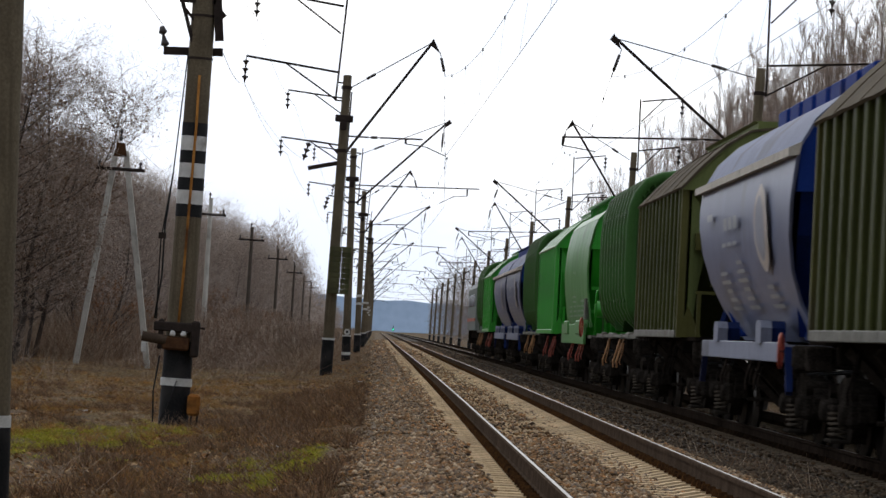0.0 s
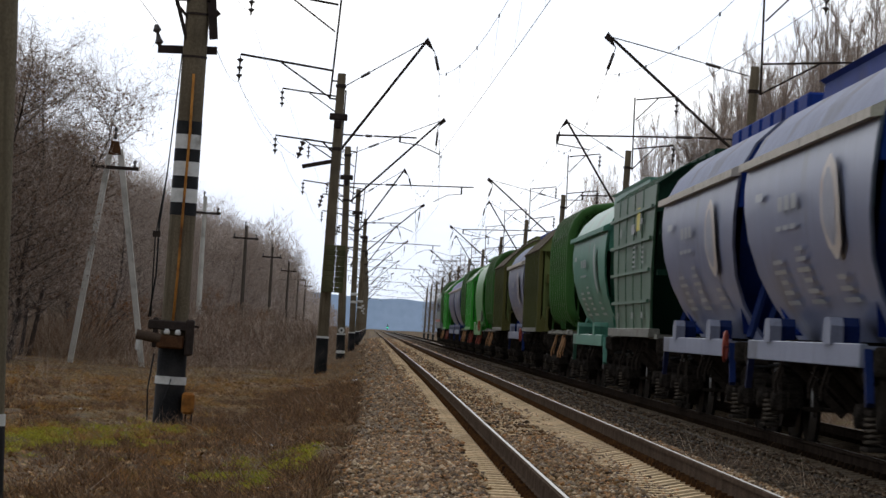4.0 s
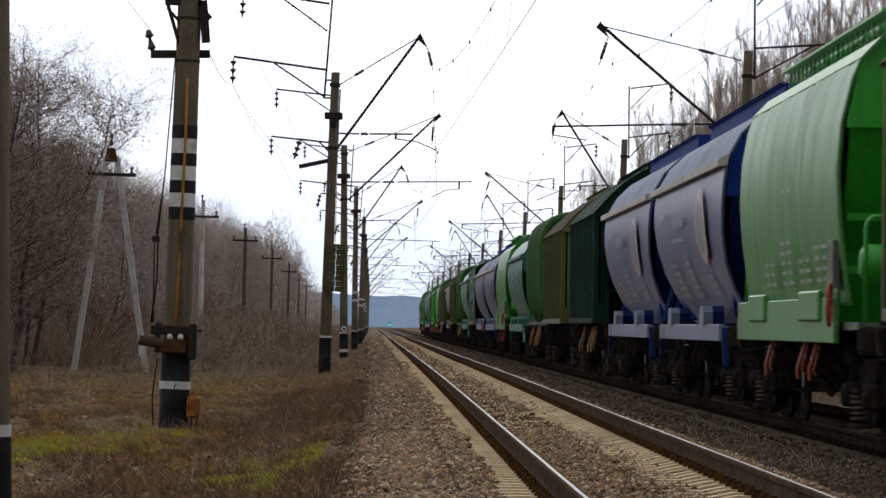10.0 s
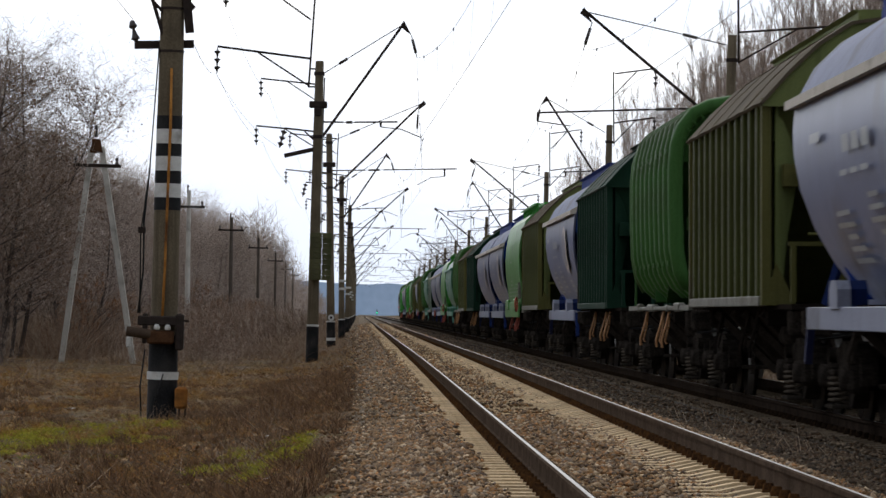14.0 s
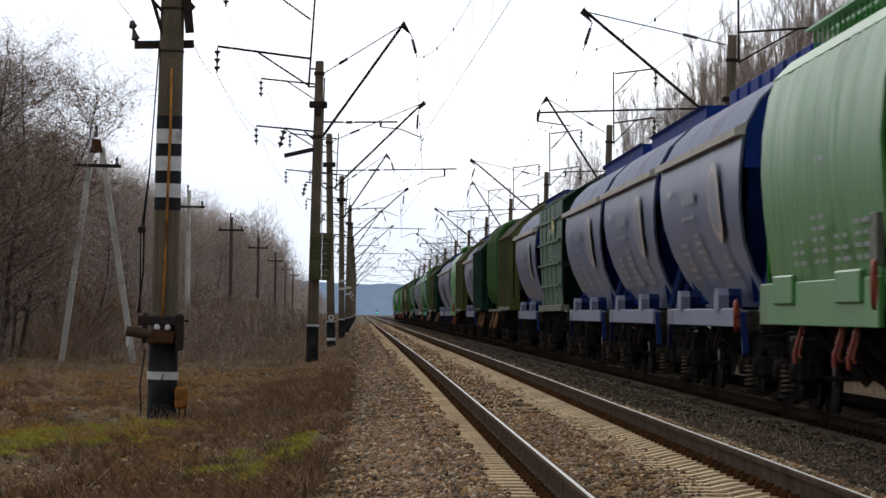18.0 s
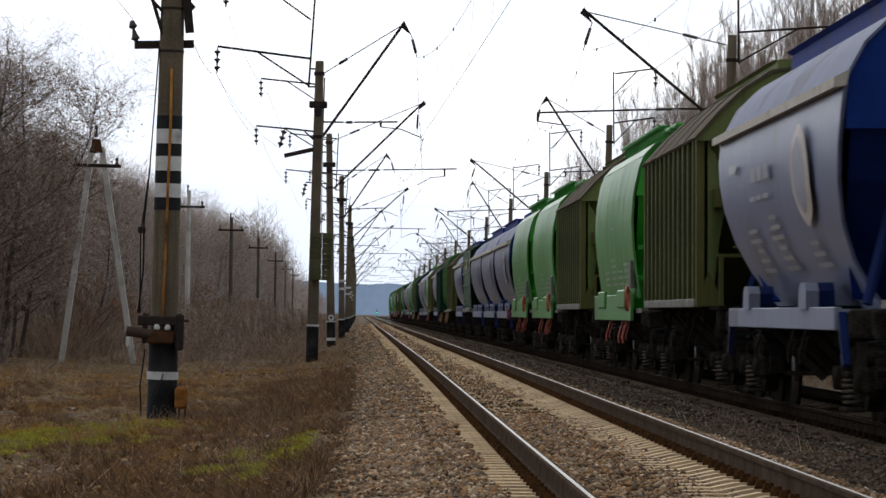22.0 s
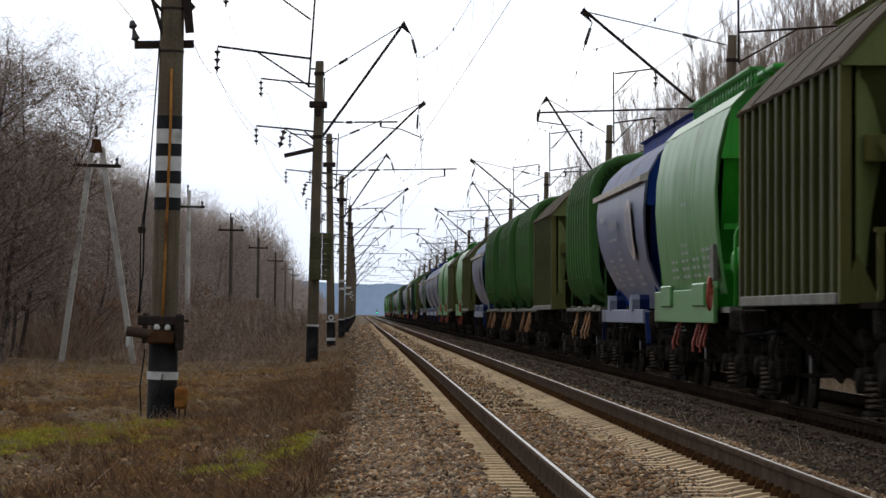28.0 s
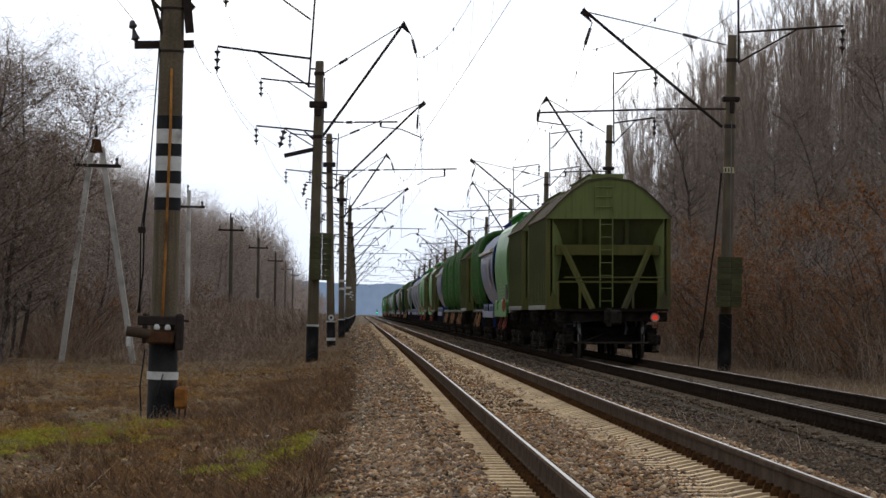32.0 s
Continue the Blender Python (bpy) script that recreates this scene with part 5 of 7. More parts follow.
    running_gear(w, DEEP, lever, True)
    return w


def panel_wagon(label, side, end, lever):
    """Flat upright panelled sides with four level seams and slanting end edges."""
    w = thing("grain_wagon", label, "railway wagon", "wagons of the train")
    prof = [(1.42, 1.36), (1.46, 1.9), (1.49, 2.55), (1.50, 3.2), (1.50, 3.88)]

    def half_len(z):
        return 4.9 + 1.3 * (z - 1.36) / 2.5

    for s in (-1, 1):
        wall = outer_side(w, prof, side, half_len, s, 0.003, 14)
        xo = [(s * (x + 0.055), z) for x, z in prof]
        for z in (1.85, 2.4, 2.95, 3.5):
            bm = bmesh.new()
            box(bm, s * (interp(prof, z) + 0.05) - 0.02, s * (interp(prof, z) + 0.05) + 0.02, -half_len(z), half_len(z), z - 0.03, z + 0.03)
            part("seam_bar", bm, side, wall)
        for y in (-3.4, -1.1, 1.1, 3.4):
            bm = bmesh.new()
            skin(bm, [[(s * (x + 0.05), y - 0.03, z), (s * (x + 0.05), y + 0.03, z)] for x, z in prof], 0.02, False)
            part("seam_bar", bm, side, wall)
        spots = [(-3.9, 2.55 + 0.09 * k, 0.5, 0.04) for k in range(4)] + [(-1.5, 2.5 + 0.09 * k, 0.7 - 0.1 * (k % 3), 0.04) for k in range(5)]
        spots += [(-1.0, 3.2, 0.9, 0.18), (2.6, 3.2, 0.3, 0.16), (-3.3, 3.3, 0.6, 0.1), (3.4, 1.6, 0.3, 0.12), (-0.9, 1.6, 0.4, 0.12), (-3.6, 1.6, 0.4, 0.12)]
        markings(wall, lambda z: interp(xo, z), spots)
        markings(wall, lambda z: interp(xo, z) + s * 0.01, [(-2.6, 3.35, 0.85, 0.42)], YELLOW)
        bm = bmesh.new()
        box(bm, s * 1.42 - 0.1, s * 1.42 + 0.1, -6.0, 6.0, 1.2, 1.36, 0.01)
        part("side_ledge", bm, SILL, w)
        for k in range(9):
            y = -5.6 + 1.4 * k
            bm = bmesh.new()
            v = [(s * 1.52, y - 0.06, 3.9), (s * 1.52, y + 0.06, 3.9), (s * 1.2, y + 0.06, 4.16), (s * 1.2, y - 0.06, 4.16), (s * 1.22, y - 0.06, 3.95), (s * 1.22, y + 0.06, 3.95)]
            vv = [bm.verts.new(p) for p in v]
            for f in ((0, 1, 2, 3), (0, 3, 4), (1, 5, 2), (0, 4, 5, 1)):
                bm.faces.new([vv[i] for i in f])
            part("gusset", bm, side, w)
    roof_prof = [(-1.50, 3.88), (-1.1, 4.18), (-0.6, 4.40), (0, 4.47), (0.6, 4.40), (1.1, 4.18), (1.50, 3.88)]
    bm = bmesh.new()
    skin(bm, [[(x, y, z) for x, z in roof_prof] for y in (-6.25, 0, 6.25)], 0.03)
    part("roof", bm, end, w)
    hatch_row(w, end, 4.46, 5, 10.0)
    for e in (-1, 1):
        bm = bmesh.new()
        prism(bm, [(x * 0.985, z - 0.02) for x, z in roof_prof] + [(1.46, 3.4), (-1.46, 3.4)], e * 6.1 - 0.02, e * 6.1 + 0.02)
        part("end_plate", bm, end, w)
        bm = bmesh.new()
        skin(bm, [[(x, e * y, z) for x in (-1.42, -0.7, 0, 0.7, 1.42)] for y, z in ((6.05, 3.42), (5.2, 2.3), (4.2, 1.3))], 0.03, False)
        part("end_slope", bm, end, w)
        bm = bmesh.new()
        box(bm, -1.4, 1.4, e * 6.0 - 0.06, e * 6.0 + 0.06, 3.0, 3.1)
        box(bm, -1.4, 1.4, e * 5.7 - 0.06, e * 5.7 + 0.06, 2.3, 2.4)
        part("end_beam", bm, end, w)
        bm = bmesh.new()
        box(bm, -1.42, 1.42, min(e * 4.8, e * 6.75), max(e * 4.8, e * 6.75), 1.18, 1.26)
        part("end_platform", bm, SILL, w)
        ladder(w, -0.1, 0.3, e * 6.2, 1.3, 3.9, end, 8)
    running_gear(w, DEEP, lever, True)
    return w


FIELD = surface("emblem_field_paint", (0.16, 0.175, 0.25), (0.30, 0.30, 0.34), 6, 0.4, 0, 0.0, 40)
LOGO = surface("emblem_paint", (0.42, 0.355, 0.30), (0.52, 0.46, 0.42), 5, 0.4, 0, 0.0, 40, (0.42, 0.27, 0.17), 0.35)
YELLOW = surface("yellow_plate", (0.50, 0.42, 0.05), (0.58, 0.50, 0.09), 5, 0.6, 0, 0.0, 40)


def build_loco():
    w = thing("locomotive", "grey-green electric locomotive at the head of the train", "locomotive")
    bm = bmesh.new()
    prism(bm, [(-1.5, 1.3), (-1.5, 3.4), (-1.3, 3.7), (-0.7, 3.9), (0.7, 3.9), (1.3, 3.7), (1.5, 3.4), (1.5, 1.3)], -8.0, 8.0)
    part("body", bm, LOCO, w)
    for s in (-1, 1):
        for k in range(6):
            bm = bmesh.new()
            box(bm, s * 1.5 - 0.03, s * 1.5 + 0.03, -5.9 + 2.1 * k, -4.9 + 2.1 * k, 2.5, 3.1, 0.01)
            part("side_window", bm, GLASS, w)
        bm = bmesh.new()
        box(bm, s * 1.52 - 0.02, s * 1.52 + 0.02, -8.0, 8.0, 1.75, 1.9)
        part("waist_band", bm, RED_PAINT, w)
    for e in (-1, 1):
        for x in (-0.75, 0.75):
            bm = bmesh.new()
            box(bm, x - 0.5, x + 0.5, e * 8.02 - 0.03, e * 8.02 + 0.03, 2.5, 3.2, 0.01)
            part("windscreen", bm, GLASS, w)
        bm = bmesh.new()
        lathe(bm, [(0.12, -0.05), (0.12, 0.05)], (-1.1, e * 8.02, 1.8), 12, "y")
        part("tail_lamp", bm, RED_PAINT, w)
        bm = bmesh.new()
        box(bm, -1.4, 1.4, e * 8.1 - 0.2, e * 8.1 + 0.2, 0.6, 1.3, 0.03)
        part("buffer_beam", bm, DEEP, w)
        bm = bmesh.new()
        y = e * 4.0
        for p, q in (((-0.8, y - 0.6, 4.1), (-0.6, y + 0.9, 4.35)), ((0.8, y - 0.6, 4.1), (0.6, y + 0.9, 4.35)), ((-0.6, y + 0.9, 4.35), (-0.8, y - 0.5, 4.6)), ((0.6, y + 0.9, 4.35), (0.8, y - 0.5, 4.6)), ((-0.9, y - 0.5, 4.6), (0.9, y - 0.5, 4.6))):
            tube(bm, p, q, 0.03, n=6)
        box(bm, -0.7, 0.7, y - 1.0, y + 1.0, 3.88, 4.1)
        part("pantograph", bm, IRON, w)
    for k in range(4):
        bm = bmesh.new()
        box(bm, -0.4, 0.4, -5.5 + 3 * k, -4.0 + 3 * k, 3.88, 4.15, 0.03)
        part("roof_box", bm, LOCO, w)
    bm = bmesh.new()
    box(bm, -1.3, 1.3, -7.6, 7.6, 0.9, 1.32)
    part("underframe", bm, DEEP, w)
    for y in (-4.35, 4.35):
        build_bogie(w, y)
    return w


LOCO = paint("loco_paint", (0.16, 0.18, 0.17), 0.5)
GLASS = surface("cab_glass", (0.02, 0.025, 0.03), (0.03, 0.035, 0.04), 3, 0.1, 0, 0.0, 40)

KINDS = {
    "olive": flat_wagon("olive-green grain hopper wagon with upright ribbed sides", OLIVE, OLIVE_POST, OLIVE_ROOF, SILL, DEEP, OLIVE_LIGHT),
    "dark": flat_wagon("dark green grain hopper wagon with upright ribbed sides", DARK_GREEN, DARK_GREEN, DARK_GREEN, DARK_GREEN, COPPER, DARK_GREEN),
    "flatgreen": flat_wagon("bright green grain hopper wagon with upright sides", BRIGHT_GREEN, BRIGHT_GREEN, PALE_GREEN, BRIGHT_GREEN, RED_PAINT, BRIGHT_GREEN),
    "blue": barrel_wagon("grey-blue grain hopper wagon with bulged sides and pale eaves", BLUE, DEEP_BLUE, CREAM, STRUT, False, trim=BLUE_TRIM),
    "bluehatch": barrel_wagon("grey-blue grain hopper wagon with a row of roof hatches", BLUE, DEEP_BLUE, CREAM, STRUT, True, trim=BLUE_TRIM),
    "teal": barrel_wagon("teal-green grain hopper wagon with bulged sides", TEAL, TEAL, TEAL, STRUT, False, 0.3),
    "skirt": skirt_wagon("bright green grain hopper wagon with smooth sides and a skirt", PALE_GREEN, BRIGHT_GREEN, RED_PAINT),
    "rib": ribbed_wagon("dark green grain hopper wagon with broad wrap-round ribs", RIB_GREEN, COPPER),
    "panel": panel_wagon("green grain hopper wagon with flat panelled sides", BOX_GREEN, DARK_GREEN, STRUT),
}
ORDER = ("rib flatgreen blue blue rib flatgreen skirt rib olive bluehatch olive rib teal panel bluehatch blue skirt teal rib olive dark blue blue skirt olive blue "
         "dark rib olive blue panel blue blue bluehatch skirt skirt olive skirt olive blue rib rib rib olive rib blue skirt olive olive").split()
SPEED, LEAD = 20.0, 203.1  # metres a second; the leading engine
TRAIN = [(build_loco(), LEAD)]
used = set()
for k, kind in enumerate(ORDER):
    w = KINDS[kind] if kind not in used else copy_thing(KINDS[kind], pose(0, 0, 0))
    used.add(kind)
    TRAIN.append((w, LEAD - PITCH * (k + 1) - (0.4 if kind == "rib" else 0.0)))


last = TRAIN[-1][0]
bm = bmesh.new()
lathe(bm, [(0.115, -0.02), (0.115, 0.02)], (1.10, -6.90, 1.05), 18, "y")
disc = part("tail_disc", bm, PALE_CONCRETE, last, "white-rimmed tail disc")
bm = bmesh.new()
lathe(bm, [(0.072, -0.02), (0.072, 0.02)], (1.10, -6.93, 1.05), 18, "y")
# No lamp here: the reflector's brightness is an added faint glow.
part("red_reflector", bm, glow("red_reflector", (0.9, 0.06, 0.03), 0.35), disc, "red reflector")


def rolled(t):
    """Metres run by t seconds: the train slows a little."""
    return 20.5 * t - 0.0165 * t * t


def track_pose(axis, y):
    return pose(*track_point(axis, 0, y, 0), 0, 0, heading(y)) @ pose(0, 0, 0, 0, -CANT, 0)

# ---- woods ----
BARK = surface("grey_bark", (0.050, 0.040, 0.036), (0.095, 0.078, 0.070), 3, 0.95, 0, 0.5, 30)
TWIGS = islands("bare_twigs", [(0.12, 0.082, 0.060), (0.34, 0.262, 0.21), (0.19, 0.132, 0.095), (0.54, 0.455, 0.385), (0.155, 0.098, 0.066), (0.26, 0.18, 0.125)])
POPLAR_TWIGS = islands("poplar_twigs", [(0.22, 0.162, 0.128), (0.37, 0.295, 0.24), (0.26, 0.185, 0.142), (0.46, 0.385, 0.33)])
POPLAR_BARK = surface("poplar_bark", (0.17, 0.13, 0.105), (0.29, 0.235, 0.195), 3, 0.95, 0, 0.5, 30)
# Farther woods: distance haze is put into this paler twig palette.
HAZE_TWIGS = islands("pale_bare_twigs", [(0.18, 0.132, 0.104), (0.42, 0.342, 0.288), (0.26, 0.192, 0.15), (0.60, 0.52, 0.46), (0.22, 0.155, 0.115), (0.33, 0.25, 0.198)])
# Right bank: its shade is put into this darker copy of the twig colours.
SHADED_TWIGS = islands("dark_bare_twigs", [(0.105, 0.077, 0.060), (0.25, 0.20, 0.17), (0.15, 0.112, 0.088), (0.38, 0.325, 0.285), (0.12, 0.082, 0.06)])
SERE = islands("sere_leaves", [(0.17, 0.09, 0.05), (0.27, 0.16, 0.10), (0.13, 0.075, 0.048), (0.21, 0.10, 0.05)])
RUSSET = islands("russet_leaves", [(0.24, 0.085, 0.026), (0.38, 0.15, 0.045), (0.18, 0.072, 0.028), (0.32, 0.16, 0.065)])
BRUSH = islands("dry_brush", [(0.10, 0.062, 0.042), (0.24, 0.158, 0.10), (0.15, 0.090, 0.056), (0.42, 0.33, 0.24), (0.085, 0.052, 0.035), (0.19, 0.105, 0.055)])
BANK = islands("bank_brush", [(0.10, 0.062, 0.04), (0.21, 0.142, 0.094), (0.15, 0.082, 0.045), (0.36, 0.285, 0.22), (0.085, 0.056, 0.038)])
GRASS = islands("dead_grass", [(0.10, 0.045, 0.013), (0.36, 0.165, 0.04), (0.19, 0.075, 0.018), (0.48, 0.28, 0.09), (0.115, 0.09, 0.016), (0.30, 0.105, 0.023)])
TANGLE = islands("dark_stalks", [(0.05, 0.026, 0.014), (0.125, 0.066, 0.032), (0.20, 0.108, 0.052), (0.036, 0.021, 0.012), (0.085, 0.045, 0.024), (0.31, 0.20, 0.105)])
LITTER = islands("leaf_litter", [(0.20, 0.085, 0.026), (0.34, 0.18, 0.07), (0.12, 0.055, 0.02), (0.46, 0.31, 0.17), (0.26, 0.10, 0.03)])
STRAW = islands("pale_straw", [(0.30, 0.21, 0.10), (0.42, 0.31, 0.17), (0.24, 0.15, 0.06), (0.50, 0.39, 0.24)])
MOSS = islands("green_moss", [(0.16, 0.19, 0.012), (0.34, 0.33, 0.022), (0.42, 0.31, 0.035), (0.20, 0.25, 0.015), (0.24, 0.15, 0.03)])


def spikes_mesh(name, base, tip, radius, material, sides=3):
    """Many thin tapering three-sided spikes: base and tip points, radius at the base."""
    base, tip, radius = np.asarray(base, float), np.asarray(tip, float), np.asarray(radius, float)
    n = len(base)
    d = tip - base
    d /= np.linalg.norm(d, axis=1)[:, None] + 1e-9
    ref = np.where(np.abs(d[:, 2:3]) > 0.9, np.array([[1.0, 0, 0]]), np.array([[0, 0, 1.0]]))
    a = np.cross(d, ref)
    a /= np.linalg.norm(a, axis=1)[:, None] + 1e-9
    b = np.cross(d, a)
    rings = [base + radius[:, None] * (a * math.cos(2 * math.pi * k / sides) + b * math.sin(2 * math.pi * k / sides)) for k in range(sides)]
    v = np.stack(rings + [tip], 1).reshape(-1, 3)
    off = np.arange(n)[:, None] * (sides + 1)
    f = np.concatenate([off + np.array([[k, (k + 1) % sides, sides]]) for k in range(sides)], 1).reshape(-1, 3)
    return sheet_mesh(name, v, f, material)


def sheet_mesh(name, v, f, material):
    me = bpy.data.meshes.new(name)
    me.vertices.add(len(v))
    me.vertices.foreach_set("co", v.astype(np.float32).ravel())
    k = f.shape[1]
    me.loops.add(len(f) * k)
    me.loops.foreach_set("vertex_index", f.astype(np.int32).ravel())
    me.polygons.add(len(f))
    me.polygons.foreach_set("loop_start", np.arange(0, len(f) * k, k, dtype=np.int32))
    me.update(calc_edges=True)
    me.materials.append(material)
    return me


def grow(rng, height, spread, upright, levels, twigs, trunk_r, stems=1, fork=0.25, limb=0.2, wild=0.55, reach=1.0, thick=1.0, lean=0.35):
    """Limbs (p, q, r0, r1) and twigs (base, tip, r) of a bare tree."""
    limbs, ends = [], []
    for _ in range(stems):
        d = np.array([rng.normal(0, 0.10 if stems == 1 else lean), rng.normal(0, 0.10 if stems == 1 else lean), 1.0])
        p = np.array([rng.normal(0, 0.05 if stems == 1 else 0.3), rng.normal(0, 0.05 if stems == 1 else 0.3), -0.2])
        parts = 6
        for k in range(parts):
            d = d / np.linalg.norm(d)
            q = p + d * height * (0.95 if stems == 1 else rng.uniform(0.6, 0.95)) / parts
            r0, r1 = trunk_r * (1 - k / parts) + 0.012, trunk_r * (1 - (k + 1) / parts) + 0.008
            limbs.append((p, q, r0, r1))
            if (k + 1) / parts > fork:
                for _ in range(levels):
                    u = rng.uniform(0, 1)
                    a = rng.uniform(0, 2 * math.pi)
                    ln = spread * rng.uniform(0.5, 1.0) * (1.15 - 0.6 * (k + 1) / parts)
                    out = np.array([math.cos(a), math.sin(a), upright * rng.uniform(0.6, 1.5)])
                    out /= np.linalg.norm(out)
                    s = p + (q - p) * u
                    m = s + out * ln * 0.5
                    out2 = out + np.array([0, 0, 0.35]) + rng.normal(0, 0.2, 3)
                    out2 /= np.linalg.norm(out2)
                    e = m + out2 * ln * 0.5
                    limbs.append((s, m, r0 * limb + 0.006, r0 * limb * 0.6 + 0.005))
                    limbs.append((m, e, r0 * limb * 0.6 + 0.005, 0.004))
                    ends.append((s, m, e, ln))
            p = q
            d = d + rng.normal(0, min(0.12, lean), 3)
        ends.append((p - d * 0.8, p - d * 0.3, p + d * 0.3, 1.2))
    base, tip, rad = [], [], []
    for _ in range(twigs):
        s, m, e, ln = ends[rng.integers(len(ends))]
        u = rng.uniform(0.15, 1.0) * 2
        c = s + (m - s) * u if u < 1 else m + (e - m) * (u - 1)
        way = (e - s) / (np.linalg.norm(e - s) + 1e-9) + rng.normal(0, wild, 3) + np.array([0, 0, 0.25])
        way /= np.linalg.norm(way)
        l1 = rng.uniform(0.4, 1.0) * min(1.3, 0.35 + 0.3 * ln) * reach
        base.append(c)
        tip.append(c + way * l1)
        rad.append(rng.uniform(0.005, 0.010) * thick)
        if rng.uniform() < 0.6:
            w2 = way + rng.normal(0, 0.5, 3)
            w2 /= np.linalg.norm(w2)
            c2 = c + way * l1 * rng.uniform(0.2, 0.7)
            base.append(c2)
            tip.append(c2 + w2 * l1 * 0.7)
            rad.append(rng.uniform(0.004, 0.007) * thick)
    return limbs, np.array(base), np.array(tip), np.array(rad)


def puffs(rng, limbs, n):
    """Short fine twigs in loose clouds round the outer limbs."""
    tips = [q for p, q, r0, r1 in limbs if r1 < 0.0065]
    k = rng.integers(len(tips), size=n)
    c = np.array(tips)[k] + rng.normal(0, 0.34, (n, 3))
    way = rng.normal(0, 1, (n, 3)) + np.array([0, 0, 0.5])
    way /= np.linalg.norm(way, axis=1)[:, None]
    return c, c + way * rng.uniform(0.22, 0.6, (n, 1)), rng.uniform(0.004, 0.008, n)


def tree_kind(name, label, category, seed, twig_mat, leaf_mat=None, leaves=0, puff=0, bark=None, **shape):
    rng = np.random.default_rng(seed)
    limbs, base, tip, rad = grow(rng, **shape)
    if puff:
        pb, pt, pr = puffs(rng, limbs, puff)
        base, tip, rad = np.concatenate([base, pb]), np.concatenate([tip, pt]), np.concatenate([rad, pr])
    t = thing(name, label, category, "bare winter trees")
    bm = bmesh.new()
    for p, q, r0, r1 in limbs:
        tube(bm, p, q, r0, r1, n=4, caps=False)
    part("trunk", bm, BARK if bark is None else bark, t)
    crown = new("crown", spikes_mesh("crown", base, tip, rad, twig_mat))
    crown.parent = t
    if leaves:
        k = rng.integers(len(base), size=leaves)
        c = base[k] + (tip[k] - base[k]) * rng.uniform(0.2, 1, (leaves, 1))
        c = c[c[:, 2] < shape["height"] * 0.9]
        n = len(c)
        u, w = rng.normal(0, 1, (n, 3)), rng.normal(0, 1, (n, 3))
        u /= np.linalg.norm(u, axis=1)[:, None]
        w /= np.linalg.norm(w, axis=1)[:, None]
        v = np.stack([c, c + u * 0.06, c + u * 0.05 + w * 0.06, c + w * 0.05], 1).reshape(-1, 3)
        lv = new("withered_leaves", sheet_mesh("withered_leaves", v, np.arange(n * 4).reshape(-1, 4), leaf_mat))
        lv.parent = t
        tagged(lv, "withered brown leaves", kind="stuff")
    return t


TREES = {
    "ash": [tree_kind("bare_tree", "bare grey-brown tree with dense fine twigs at the wood's edge", "tree", 10 + k, TWIGS, SERE, 1500 if k % 2 else 600, height=9.0 + k, spread=3.3 + 0.2 * k, upright=0.55, levels=15, twigs=1800, puff=4200, trunk_r=0.10, limb=0.16, wild=0.8, reach=0.75) for k in range(5)],
    "hazed_ash": [tree_kind("bare_tree", "bare tree with dense fine twigs, paled for distance haze", "tree", 110 + k, HAZE_TWIGS, SERE, 300, height=9.0 + k, spread=3.3 + 0.2 * k, upright=0.55, levels=15, twigs=1800, puff=4200, trunk_r=0.10, limb=0.16, wild=0.8, reach=0.75) for k in range(4)],
    "poplar": [tree_kind("poplar_tree", "tall bare poplar with upright branches", "tree", 30 + k, POPLAR_TWIGS, bark=POPLAR_BARK, height=24.5 + 0.6 * k, spread=2.3 + 0.2 * k, upright=2.0, levels=4, twigs=11500, trunk_r=0.075, stems=18, lean=0.04, fork=0.1, limb=0.12, wild=0.42, reach=0.9, thick=0.95) for k in range(4)],
    "oak": [tree_kind("bare_tree", "bare brown tree among brushwood beside the far track, darkened for bank shade", "tree", 90 + k, SHADED_TWIGS, SERE, 700, height=10.0 + k, spread=3.4, upright=0.6, levels=13, twigs=2200, puff=2200, trunk_r=0.13, limb=0.18, wild=0.8, reach=0.8) for k in range(3)],
    "thorn": [tree_kind("bare_shrub", "many-stemmed bare shrub beside the far track, darkened for bank shade", "shrub", 95 + k, SHADED_TWIGS, height=4.8 + 0.7 * k, spread=2.0, upright=0.8, levels=3, twigs=1700, trunk_r=0.035, stems=6, fork=0.1, wild=0.75) for k in range(2)],
    "shrub": [tree_kind("bare_shrub", "bare many-stemmed shrub with grey-brown twigs", "shrub", 50 + k, TWIGS, height=4.8 + 0.7 * k, spread=1.9, upright=0.9, levels=3, twigs=1600, trunk_r=0.03, stems=6, fork=0.1, wild=0.7) for k in range(3)],
    "russet": [tree_kind("russet_shrub", "shrub with withered russet leaves beneath the trees", "shrub", 70 + k, BANK, RUSSET, 2400, height=5.2 + 0.8 * k, spread=2.2, upright=0.7, levels=3, twigs=1500, trunk_r=0.035, stems=5, fork=0.1, wild=0.7) for k in range(2)],
}
tree_used = set()


def plant(kind, x, y, scale, rng, to_height=None):
    k = int(rng.integers(len(TREES[kind])))
    if to_height is not None:  # an ash is 9.6 m high and up, twigs and all
        scale = to_height / (9.9 + k)
    src = TREES[kind][k]
    m = pose(x, y, ground_z(x, y) - 0.05, rng.normal(0, 2), rng.normal(0, 2), rng.uniform(0, 360))
    if (kind, k) not in tree_used:
        tree_used.add((kind, k))
        t = src
        t.matrix_basis = m
    else:
        t = copy_thing(src, m)
    t.scale = (scale, scale, scale)


rng = np.random.default_rng(5)
